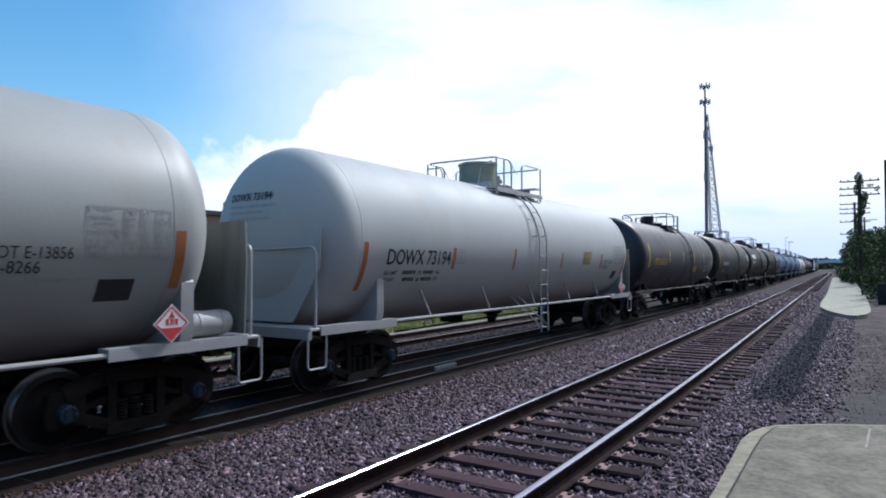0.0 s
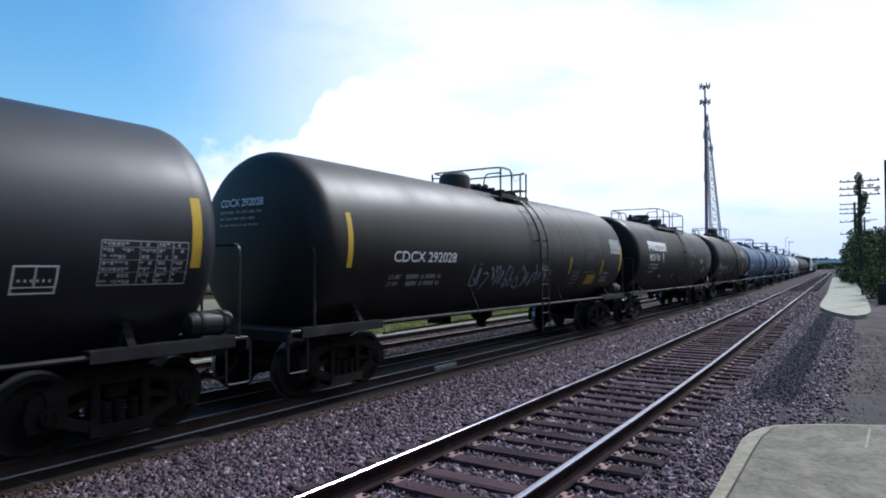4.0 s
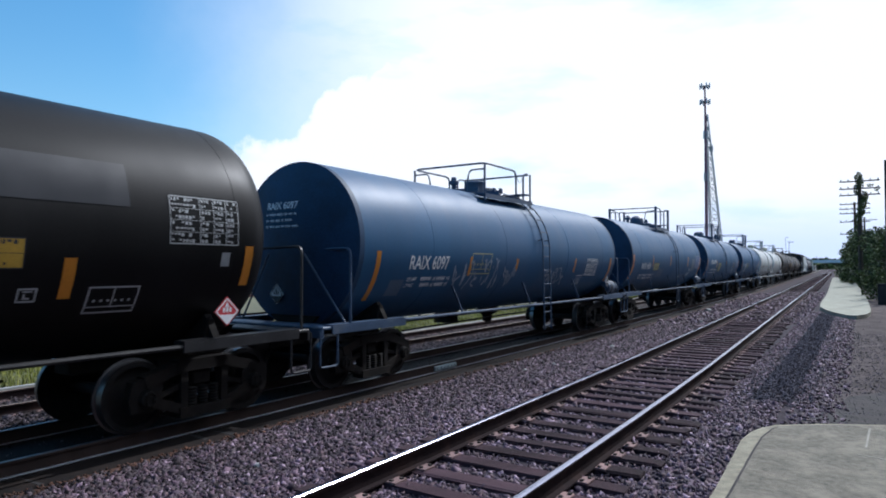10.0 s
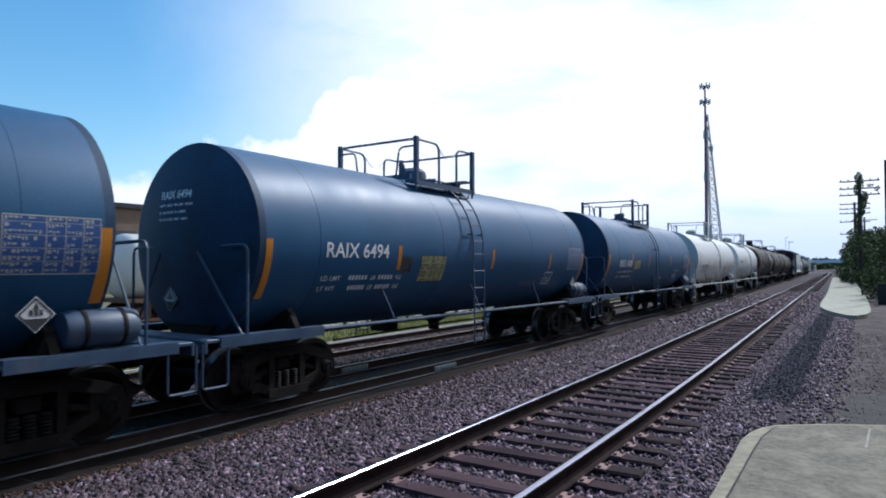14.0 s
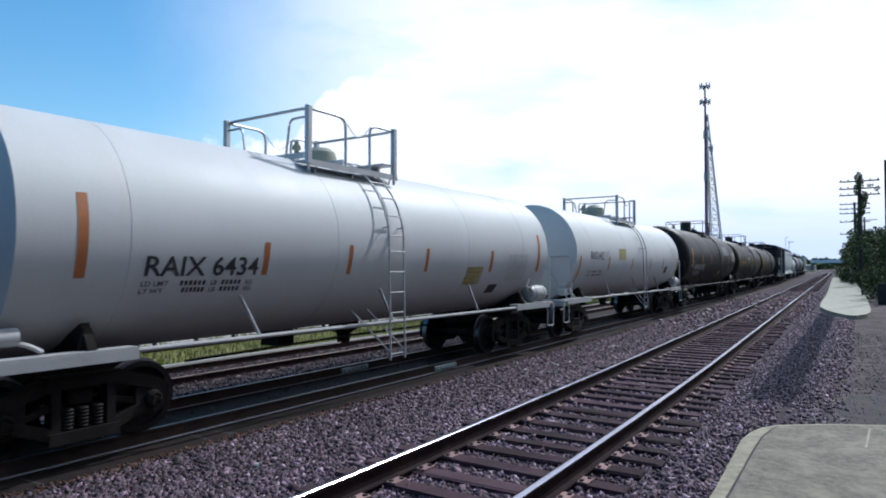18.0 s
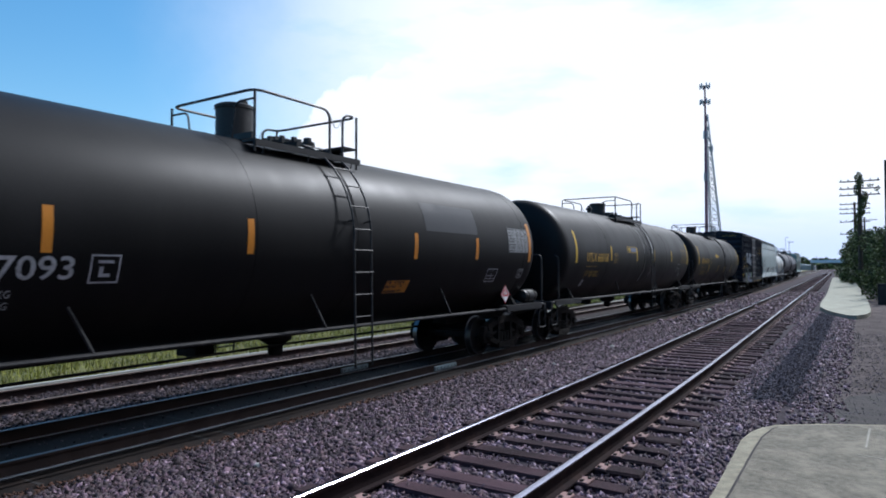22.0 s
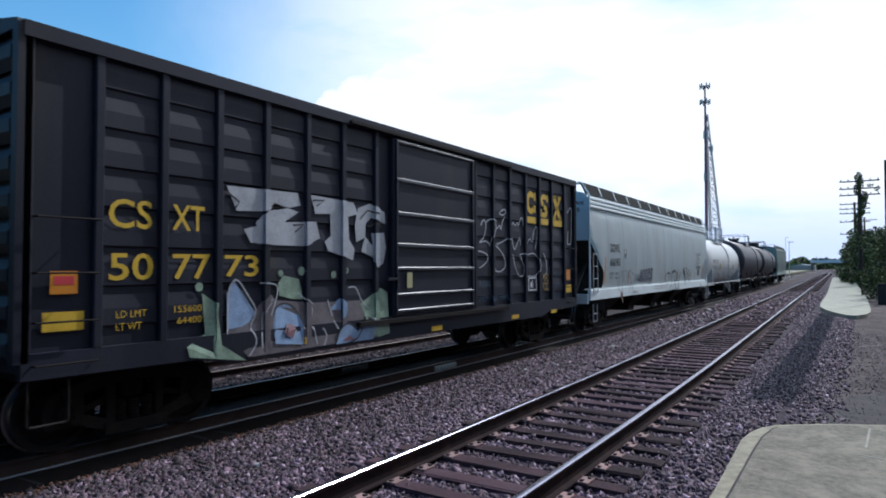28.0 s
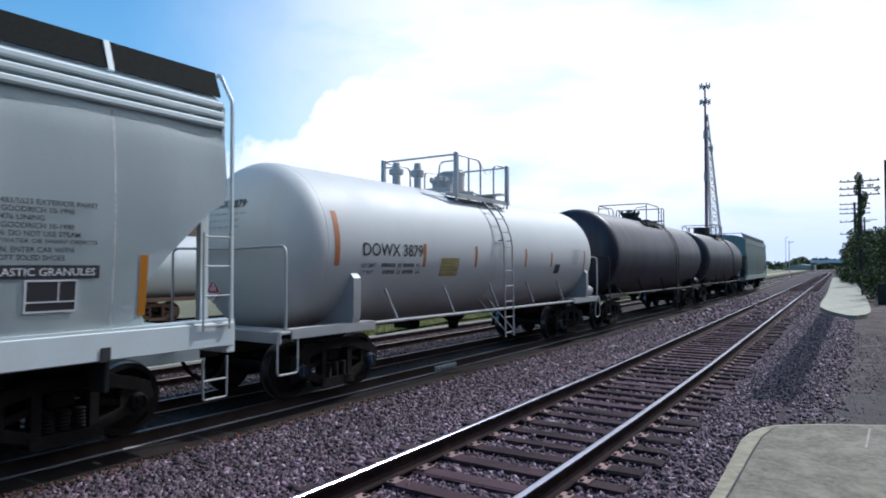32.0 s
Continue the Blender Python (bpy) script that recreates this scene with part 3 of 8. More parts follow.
def make_right_side():
    crossarm_pole("utility_pole", -0.33, 78.0, 11.2, [(10.83, 3.5), (10.07, 3.5), (9.42, 3.5)], 0.22, "old wooden utility pole overgrown with green vines")
    vines = bpy.data.objects["utility_pole"]
    rnd = random.Random(4)
    cl = [(rnd.uniform(-0.25, 0.45), rnd.uniform(-0.3, 0.3), z, 0.36, 0.36, 0.6) for z in (11.2, 10.6, 10.0, 9.3, 8.6, 7.8, 7.0, 6.2, 5.4, 4.6)] + [(0.9, 0, 10.4, 0.35, 0.2, 0.14), (1.45, 0, 9.95, 0.35, 0.2, 0.22)]
    leaf_cloud("vine", cl, 2200, 0.10, M["leaf"], vines, 8)
    crossarm_pole("utility_pole", -1.1, 112.0, 11.6, [(11.3, 3.8), (10.6, 3.8), (9.92, 3.8), (8.7, 3.8), (6.9, 3.8)], 0.2, "wooden utility pole with five crossarms further down the line")
    crossarm_pole("utility_pole", 0.1, 150.0, 11.8, [(11.2, 4.0)], 0.2, "distant wooden utility pole with one crossarm")
    # thick pole close to the platform, with a dark box at its foot
    g = ground_z(0.95, 43.0)
    p = empty("light_pole", pose(1.07, 43.0, g), label="dark steel pole with a cabinet at its foot", category="light pole", group="poles beside the line")
    bm = bmesh.new()
    lathe(bm, [(0.10, -0.2), (0.09, 4.0), (0.08, 8.0)], (0, 0, 0), 10)
    part("pole", bm, M["wood"], p)
    bm = bmesh.new()
    bevelled(bm, (0.75, 0.5, 1.15), (-0.12, -0.2, 0.57), 0.03)
    part("cabinet", bm, M["black_trim"], p)
    # hedge of trees behind the far platform
    rnd = random.Random(21)
    spots = [(2.2, 46, 4.6, 3.6), (3.8, 50, 5.6, 4.4), (2.0, 54, 5.0, 3.6), (3.2, 59, 5.8, 4.4), (1.6, 64, 5.4, 3.8), (2.8, 70, 6.2, 4.6), (1.3, 76, 6.0, 4.0), (1.0, 84, 6.6, 4.4), (0.4, 92, 6.8, 4.6), (-0.2, 101, 6.4, 4.6), (5.5, 56, 6.6, 5.0), (5.0, 66, 6.8, 5.0), (4.5, 80, 7.2, 5.4), (-0.6, 112, 7.0, 5.0), (-1.0, 124, 7.0, 5.2), (-1.6, 138, 6.6, 5.0)]
    for k, (x, y, h, w) in enumerate(spots):
        tree(x + rnd.uniform(-0.2, 0.2), y, h * rnd.uniform(0.92, 1.08), w, 40 + k, n=5200 if y < 70 else 3400, leaf=0.10 if y < 70 else 0.15, label="leafy green tree with dense dark crown" if k % 2 else "bushy green tree behind the far platform")


# ---- masts, bridge and the far distance ----
def make_masts():
    x, y = -40.5, 209.0
    g = ground_z(x, y)
    m = empty("radio_mast", pose(x, y, g), label="tall slender red and white antenna mast", category="radio mast", group="radio masts")
    bm = bmesh.new()
    lathe(bm, [(0.55, -0.5), (0.48, 20), (0.36, 45), (0.22, 58.8)], (0, 0, 0), 8)
    part("pole", bm, M["red_steel"], m)
    for z, w in ((58.6, 2.8), (53.7, 2.8)):
        bm = bmesh.new()
        for k in range(6):
            a = k * math.pi / 3
            tube(bm, [(0, 0, z), (w / 2 * math.cos(a), w / 2 * math.sin(a), z)], 0.09, 5)
            box(bm, (0.35, 0.35, 1.6), (w / 2 * math.cos(a), w / 2 * math.sin(a), z + 0.1))
        tube(bm, [(w / 2 * math.cos(k * math.pi / 6), w / 2 * math.sin(k * math.pi / 6), z) for k in range(13)], 0.08, 5)
        part("antenna_ring", bm, M["steel"], m)
    for z in (43.5, 30.5):
        bm = bmesh.new()
        for k in range(3):
            box(bm, (0.5, 0.5, 2.4), (0.5 * math.cos(k * 2.1), 0.5 * math.sin(k * 2.1), z))
        part("antenna", bm, M["steel"], m)
    x, y = -39.4, 214.0
    g = ground_z(x, y)
    m = empty("lattice_tower", pose(x, y, g), label="tapering steel lattice tower beside the slender mast", category="lattice tower", group="radio masts")
    H = 51.0
    half = lambda z: 1.87 - 0.032 * z
    mid = lambda z: 0.3 - 0.058 * (z - 18)
    legs = [(-1, -1), (1, -1), (1, 1), (-1, 1)]
    for sx, sy in legs:
        bm = bmesh.new()
        tube(bm, [(sx * half(0) + mid(0), sy * half(0), -0.5), (sx * half(H) + mid(H), sy * half(H), H)], 0.17, 6)
        part("leg", bm, M["steel"], m)
    n = 16
    for k in range(n):
        z0, z1 = H * k / n, H * (k + 1) / n
        bm = bmesh.new()
        for i in range(4):
            (ax, ay), (bx, by) = legs[i], legs[(i + 1) % 4]
            a0, a1, m0, m1 = half(z0), half(z1), mid(z0), mid(z1)
            tube(bm, [(ax * a0 + m0, ay * a0, z0), (bx * a1 + m1, by * a1, z1)], 0.07, 4)
            tube(bm, [(bx * a0 + m0, by * a0, z0), (ax * a1 + m1, ay * a1, z1)], 0.07, 4)
            tube(bm, [(ax * a1 + m1, ay * a1, z1), (bx * a1 + m1, by * a1, z1)], 0.07, 4)
        part("bracing", bm, M["steel"], m)
    bm = bmesh.new()
    box(bm, (1.0, 0.5, 2.0), (mid(40) + 0.6, 0, 40.0))
    part("antenna", bm, M["steel"], m)
    # small pole with a lamp between the wagons and the horizon
    for px, py, h in ((-16.5, 190.0, 9.0), (-30.0, 330.0, 16.0)):
        q = empty("street_lamp", pose(px, py, ground_z(px, py)), label="thin steel street lamp far down the line", category="street lamp")
        bm = bmesh.new()
        lathe(bm, [(0.12, -0.2), (0.07, h)], (0, 0, 0), 6)
        part("pole", bm, M["steel"], q)
        bm = bmesh.new()
        box(bm, (1.4, 0.2, 0.15), (0.4, 0, h))
        part("lamp_head", bm, M["steel"], q)


def make_far():
    # road bridge over the line
    b = empty("road_bridge", pose(-bend(520) - 4.0, 520.0, -0.5), label="pale concrete road bridge over the line far away", category="bridge")
    bm = bmesh.new()
    box(bm, (41, 9, 1.2), (9.5, 0, 5.6))
    part("deck", bm, M["bridge_blue"], b, smooth=False)
    bm = bmesh.new()
    box(bm, (41, 0.4, 0.9), (9.5, -4.3, 6.6))
    part("parapet", bm, M["bridge_blue"], b, smooth=False)
    for x in (-10, 16, 29):
        bm = bmesh.new()
        box(bm, (1.6, 6, 5.6), (x, 0, 2.2))
        part("pier", bm, M["concrete"], b, smooth=False)
    # far woods on the horizon
    rng = random.Random(3)
    clumps = []
    for k in range(150):
        a = rng.uniform(-0.35, 1.25)
        d = rng.uniform(560, 760)
        h = rng.uniform(5, 10)
        clumps.append((-d * math.sin(a), d * math.cos(a), h * 0.4 - 0.6, rng.uniform(8, 20), rng.uniform(6, 14), h * 0.75))
    w = leaf_cloud("far_woods", clumps, 14000, 2.2, M["leaf"], None, 5)
    tagged(w, "low dark line of distant trees on the horizon", "woods", kind="stuff")
    # low pale sheds by the bridge
    for x, y, L, h in ((-39, 560, 16, 3.2),):
        s = empty("shed", pose(x, y, -0.8), label="low pale warehouse shed far down the line", category="shed")
        bm = bmesh.new()
        box(bm, (L, 14, h), (0, 0, h / 2))
        part("wall", bm, M["pale_road"], s, smooth=False)
        bm = bmesh.new()
        plate(bm, [(-L / 2 - 0.4, h), (L / 2 + 0.4, h), (0, h + 1.6)], -7.4, 7.4, "xz")
        part("roof", bm, M["steel"], s, smooth=False)


# ---- beyond the train: kerb, parked wagons, buildings ----
def make_left_side():
    bm = bmesh.new()
    ys = [-20, -8, 0, 6, 12, 20, 30, 45, 60, 80, 110]
    rows = [[bm.verts.new((x - bend(y), y, z)) for x, z in ((-15.53, -0.85), (-15.53, -0.735), (-15.40, -0.735), (-15.40, -0.85))] for y in ys]
    for a, b in zip(rows, rows[1:]):
        for i in range(3):
            bm.faces.new((a[i + 1], a[i], b[i], b[i + 1]))
    k = part("kerb", bm, M["curb"], None, smooth=False)
    tagged(k, "bleached concrete kerb along the grass strip", "kerb", kind="structure")
    # parked wagons on a siding
    for y0, L, col, lab in ((-14, 12.5, "black", "parked black tank wagon on a far siding"), (1.2, 11.6, "white", "parked white tank wagon on a far siding"), (15.6, 13.0, "white", "parked white tank wagon with a dusty frame"), (31.5, 12.0, "white", "parked white tank wagon with a rusty underframe"), (47.0, 13.0, "black", "parked long black tank wagon on a siding")):
        c = empty("parked_tank_wagon", pose(-27.0, y0 + L / 2, -0.62), label=lab, category="tank wagon", group="parked tank wagons")
        bm = bmesh.new()
        h = L / 2
        R = 1.45
        prof = [(max(R * math.sin(math.pi / 2 * j / 8), 0.002), -h - 0.6 * math.cos(math.pi / 2 * j / 8)) for j in range(8)] + [(R, -h), (R, h)] + [(max(R * math.cos(math.pi / 2 * j / 8), 0.002), h + 0.6 * math.sin(math.pi / 2 * j / 8)) for j in range(1, 9)]
        lathe(bm, prof, (0, 0, 2.5), 40, "y", cap=False)
        part("tank", bm, M[col], c)
        bm = bmesh.new()
        box(bm, (2.6, L + 1.2, 0.16), (0, 0, 1.05))
        part("frame", bm, M["rust"], c, smooth=False)
        bm = bmesh.new()
        lathe(bm, [(0.5, 3.85), (0.5, 4.5), (0.1, 4.6)], (0, 0, 0), 14)
        part("manway_dome", bm, M[col], c)
        for s in (-1, 1):
            t = part("truck", shared("truck", bolster, M["truck"]), None, c, at=pose(0, s * (h - 0.9), 0))
            for q in (-1, 1):
                part("side_frame", shared("side_frame_rusty", side_frame, M["rust"], False), None, t, at=pose(q, 0, 0))
                part("wheelset", shared("wheelset_parked", wheelset_mesh, [M["rust"], M["rust"]]), None, t, at=pose(0, q * 0.84, 0.457))
    t = empty("railway_track", pose(0, 0, 0), label="rusty siding under the parked wagons", category="railway track", kind="structure")
    for sx in (-1, 1):
        bm = bmesh.new()
        box(bm, (0.07, 120, 0.24), (-27.0 + sx * 0.755, 35, -0.74))
        part("rail", bm, M["rail_side"], t, smooth=False)
    # brown mill building with roof gear, and a grey shed
    b = empty("mill_building", pose(-74, 44, -0.9), label="long brown brick mill building with flat dark roof", category="building")
    bm = bmesh.new()
    box(bm, (18, 60, 9.0), (0, 0, 4.5))
    part("wall", bm, M["brick"], b, smooth=False)
    bm = bmesh.new()
    box(bm, (18.8, 60.8, 0.5), (0, 0, 9.25))
    part("roof", bm, M["brown"], b, smooth=False)
    for k in range(9):
        bm = bmesh.new()
        box(bm, (0.12, 3.2, 2.0), (9.02, -26 + k * 6.4, 5.6))
        part("window", bm, M["black_patch"], b, smooth=False)
    for k in range(6):
        bm = bmesh.new()
        lathe(bm, [(1.2, 9.4), (1.2, 11.4), (0.3, 12.2)], (3.0, -24 + k * 9.0, 0), 10)
        part("roof_vent", bm, M["steel"], b)
    for x, y, h, lab in ((-52.0, 24.8, 10.4, "tall dark lamp post behind the parked wagons"), (-54.0, 27.4, 11.2, "wooden power pole behind the parked wagons")):
        p = empty("lamp_post", pose(x, y, -0.9), label=lab, category="post")
        bm = bmesh.new()
        lathe(bm, [(0.2, -0.2), (0.14, h)], (0, 0, 0), 8)
        part("pole", bm, M["wood"], p)
        bm = bmesh.new()
        if "lamp" in lab:
            box(bm, (0.5, 1.1, 0.35), (0, 0.6, h - 0.15))
            part("lamp_head", bm, M["wood"], p, smooth=False)
        else:
            box(bm, (0.15, 2.8, 0.15), (0, 0, h - 1.2))
            part("crossarm", bm, M["wood"], p, smooth=False)


M["brick"] = material("brown_mill_brick", (0.17, 0.12, 0.09), 0.9, vary=0.25, scale=0.6, fine=12, bump=0.2)

# ---- the train: shared running gear ----
CARS, WHEELS = [], []      # (thing, place in the train) and (wheelset, place in the train, place in its truck)


def plate(bm, outline, x0, x1, plane="yz"):
    """A flat outline given thickness."""
    at = {"yz": lambda a, b, c: (c, a, b), "xz": lambda a, b, c: (a, c, b), "xy": lambda a, b, c: (a, b, c)}[plane]
    lo = [bm.verts.new(at(a, b, x0)) for a, b in outline]
    hi = [bm.verts.new(at(a, b, x1)) for a, b in outline]
    n = len(outline)
    fs = [bm.faces.new(lo[::-1]), bm.faces.new(hi)] + [bm.faces.new((lo[i], lo[(i + 1) % n], hi[(i + 1) % n], hi[i])) for i in range(n)]
    bmesh.ops.recalc_face_normals(bm, faces=fs)


def bar_yz(bm, a, b, w, x0, x1):
    """A flat bar from a to b in the side plane."""
    a, b = Vector(a), Vector(b)
    d = (b - a).normalized()
    n = Vector((-d.y, d.x)) * w / 2
    plate(bm, [tuple(a + n), tuple(a - n), tuple(b - n), tuple(b + n)], x0, x1)


def side_frame(bm):
    for s in (-1, 1):
        plate(bm, [(s * 0.66, 0.30), (s * 1.10, 0.30), (s * 1.14, 0.46), (s * 1.08, 0.68), (s * 0.80, 0.74), (s * 0.66, 0.62)], -0.07, 0.07)
        bar_yz(bm, (s * 0.92, 0.66), (s * 0.38, 0.80), 0.15, -0.09, 0.09)
        bar_yz(bm, (s * 0.80, 0.40), (s * 0.30, 0.22), 0.13, -0.09, 0.09)
        bar_yz(bm, (s * 0.33, 0.20), (s * 0.33, 0.82), 0.11, -0.08, 0.08)
        bar_yz(bm, (s * 0.34, 0.55), (s * 0.70, 0.46), 0.07, -0.04, 0.04)
    bar_yz(bm, (-0.45, 0.81), (0.45, 0.81), 0.15, -0.10, 0.10)
    bar_yz(bm, (-0.42, 0.20), (0.42, 0.20), 0.13, -0.12, 0.12)
    for v in bm.verts:
        v.co.y *= 0.945


def spring_set(bm):
    for y in (-0.17, 0.0, 0.17):
        prof = []
        for k in range(13):
            z = 0.27 + 0.24 * k / 12
            prof.append((0.075 if k % 2 else 0.058, z))
        lathe(bm, prof, (0, y, 0), 10)


def bearing_cap(bm):
    lathe(bm, [(0.02, 0.165), (0.04, 0.165), (0.045, 0.15), (0.075, 0.15), (0.08, 0.165), (0.10, 0.155), (0.115, 0.10), (0.115, -0.08), (0.09, -0.1)], (0, 0, 0), 16, "x")
    for k in range(3):
        a = 2.1 * k
        box(bm, (0.03, 0.035, 0.035), (0.16, 0.055 * math.cos(a), 0.055 * math.sin(a)))


def wheelset_mesh(bm):
    lathe(bm, [(0.075, -0.95), (0.085, -0.6), (0.08, 0.6), (0.075, 0.95)], (0, 0, 0), 10, "x")
    for s in (-1, 1):
        prof = [(0.10, 0.80), (0.13, 0.82), (0.15, 0.79), (0.30, 0.745), (0.375, 0.765), (0.38, 0.83), (0.452, 0.83), (0.457, 0.70), (0.486, 0.695), (0.486, 0.672), (0.39, 0.67), (0.37, 0.70), (0.30, 0.70), (0.14, 0.72), (0.10, 0.68)]
        rings = lathe(bm, [(r, s * h) for r, h in (prof if s > 0 else prof[::-1])][:: 1], (0, 0, 0), 28, "x", cap=False)
        ring_r = prof if s > 0 else prof[::-1]
    bmesh.ops.recalc_face_normals(bm, faces=bm.faces)
    for f in bm.faces:
        c = f.calc_center_median()
        if 0.44 < math.hypot(c.y, c.z) < 0.47 and 0.69 < abs(c.x) < 0.84:
            f.material_index = 1


def bolster(bm):
    bevelled(bm, (2.0, 0.30, 0.22), (0, 0, 0.62), 0.03)
    bevelled(bm, (0.5, 0.4, 0.12), (0, 0, 0.76), 0.03)
    for s in (-1, 1):
        box(bm, (1.3, 0.09, 0.14), (0, s * 0.36, 0.45))
        for q in (-1, 1):
            box(bm, (0.09, 0.12, 0.34), (q * 0.745, s * 0.405, 0.44))


def truck(car, y, cap="truck"):
    t = part("truck", shared("truck", bolster, M["truck"]), None, car, at=pose(0, y, 0))
    for s in (-1, 1):
        part("side_frame", shared("side_frame", side_frame, M["truck"], False), None, t, at=pose(s * 1.0, 0, 0))
        part("spring", shared("spring", spring_set, M["truck"]), None, t, at=pose(s * 1.02, 0, 0))
        for q in (-1, 1):
            part("bearing", shared("bearing_" + cap, bearing_cap, M[cap]), None, t, at=pose(s * 0.98, q * 0.84, 0.457, 0, 0, 0 if s > 0 else 180))
    for q in (-1, 1):
        w = part("wheelset", shared("wheelset", wheelset_mesh, [M["wheel"], M["tread"]]), None, t, at=pose(0, q * 0.84, 0.457))
        WHEELS.append((w, car, q * 0.84))
    return t


def coupler_mesh(bm):
    bevelled(bm, (0.14, 0.55, 0.2), (0, 0.10, 0.876), 0.03)
    plate(bm, [(-0.16, -0.12), (-0.19, -0.36), (-0.10, -0.44), (-0.04, -0.30), (0.05, -0.28), (0.09, -0.42), (0.17, -0.40), (0.19, -0.18), (0.10, -0.10)], 0.73, 1.02, "xy")
    tube(bm, rounded([(0.12, 0.1, 0.72), (0.2, -0.1, 0.45), (0.22, -0.35, 0.35), (0.1, -0.5, 0.5)], 0.2), 0.03)


# ---- markings ----
def text_mesh(body, size, wide=1.0, bold=0.0):
    cu = bpy.data.curves.new("lettering", "FONT")
    cu.body, cu.size, cu.offset, cu.resolution_u = body, size, bold, 3
    ob = new("lettering", cu)
    me = bpy.data.meshes.new_from_object(ob)
    vs = [(v.co.x * wide, v.co.y) for v in me.vertices]
    fs = [tuple(p.vertices) for p in me.polygons]
    bpy.data.objects.remove(ob)
    bpy.data.meshes.remove(me)
    bpy.data.curves.remove(cu)
    return vs, fs


def mesh_from(name, verts, faces, mat):
    me = bpy.data.meshes.new(name)
    me.from_pydata(verts, [], faces)
    for mm in (mat if isinstance(mat, (list, tuple)) else [mat]):
        me.materials.append(mm)
    return me


class Skin:
    """The near side of a round tank, on which markings are laid."""

    def __init__(self, car, front, R, zc):
        self.car, self.front, self.R, self.zc = car, front, R, zc

    def at(self, a, phi, lift):
        return ((self.R + lift) * math.cos(phi), self.front + a, self.zc + (self.R + lift) * math.sin(phi))

    def phi(self, z):
        return math.asin(max(-0.98, min(0.98, (z - self.zc) / self.R)))

    def patch(self, verts, faces, a0, a1, z0, z1, lift=0.004, n=None):
        p0, p1 = self.phi(z0), self.phi(z1)
        n = n or max(1, int(abs(p1 - p0) * self.R / 0.12))
        b = len(verts)
        for k in range(n + 1):
            ph = p0 + (p1 - p0) * k / n
            verts += [self.at(a0, ph, lift), self.at(a1, ph, lift)]
        for k in range(n):
            i = b + 2 * k
            faces.append((i, i + 1, i + 3, i + 2))

    def rect(self, name, a, z, w, h, mat, lift=0.004, label=""):
        v, f = [], []
        self.patch(v, f, a - w / 2, a + w / 2, z - h / 2, z + h / 2, lift)
        me = mesh_from(name, v, f, M[mat])
        me.polygons.foreach_set("use_smooth", [True] * len(me.polygons))
        return part(name, me, None, self.car, label)

    def text(self, body, a0, a1, z0, z1, mat, name="reporting_mark", bold=0.0):
        vs, fs = text_mesh(body, 1.0, bold=bold)
        w = max(x for x, _ in vs)
        lo, hi = min(y for _, y in vs), max(y for _, y in vs)
        p0, p1 = self.phi(z0), self.phi(z1)
        verts = [self.at(a0 + (a1 - a0) * x / w, p0 + (p1 - p0) * (y - lo) / (hi - lo), 0.011) for x, y in vs]
        return part(name, mesh_from(name, verts, fs, M[mat]), None, self.car)

    def lines(self, a0, a1, zs, h, mat, seed=1, name="stencil_line"):
        """Rows of small writing, too small to read, as strings of little upright bars."""
        rnd = random.Random(seed)
        v, f = [], []
        for z in zs:
            a = a0
            while a < a1 - 0.05:
                for _ in range(rnd.randint(2, 7)):
                    w, lo, hi = h * rnd.uniform(0.3, 0.6), rnd.choice((0.5, 0.5, 0.1)), rnd.choice((0.5, 0.5, 0.15))
                    if a + w < a1:
                        self.patch(v, f, a, a + w, z - h * lo, z + h * hi, 0.004, 1)
                    a += w + h * 0.3
                a += h * 0.9
        return tagged(part(name, mesh_from(name, v, f, M[mat]), None, self.car), kind="stuff")

    def weights(self, a0, a1, zs, h, mat):
        """Two rows of load and light weight: the words stand, the figures are plain bars."""
        W = a1 - a0
        for z, word in zip(zs, ("LD LMT", "LT WT")):
            for body, b0, b1 in ((word, 0.0, 0.22 if word == "LD LMT" else 0.19), ("LB", 0.585, 0.645), ("KG", 0.92, 0.995)):
                tagged(self.text(body, a0 + W * b0, a0 + W * b1, z - h / 2, z + h / 2, mat, "lettering", 0.008), kind="stuff")
            v, f = [], []
            for b0, b1, n in ((0.32 if word == "LD LMT" else 0.35, 0.555, 6), (0.69, 0.89, 5)):
                step = W * (b1 - b0) / n
                for k in range(n):
                    a = a0 + W * b0 + step * k
                    self.patch(v, f, a, a + step * 0.62, z - h / 2, z + h / 2, 0.004, 1)
            tagged(part("stencil_line", mesh_from("stencil_line", v, f, M[mat]), None, self.car), kind="stuff")

    def scribble(self, a0, a1, z0, z1, seed):
        """Looping chalk lines, one part each."""
        r = random.Random(seed)
        n = max(2, int((a1 - a0) / 0.26))
        for k in range(n):
            c, w = a0 + (a1 - a0) * (k + 0.5) / n, (a1 - a0) / n
            pts = [(c + w * r.uniform(-0.6, 0.6), z0 + (z1 - z0) * r.uniform(0, 1)) for _ in range(6)]
            line = [(p.x, p.y) for p in rounded([(a, z, 0) for a, z in pts], 0.12, 4)]
            v, f = [], []
            for i, p in enumerate(line):
                d = (Vector(line[min(i + 1, len(line) - 1)]) - Vector(line[max(i - 1, 0)])).normalized()
                nn = Vector((-d.y, d.x)) * 0.019
                v += [self.at(p[0] + e.x, self.phi(p[1] + e.y), 0.006) for e in (nn, -nn)]
                if i:
                    f.append((2 * i - 2, 2 * i - 1, 2 * i + 1, 2 * i))
            part("graffiti_line", mesh_from("graffiti_line", v, f, M["chalk"]), None, self.car, "faded chalk scribble")

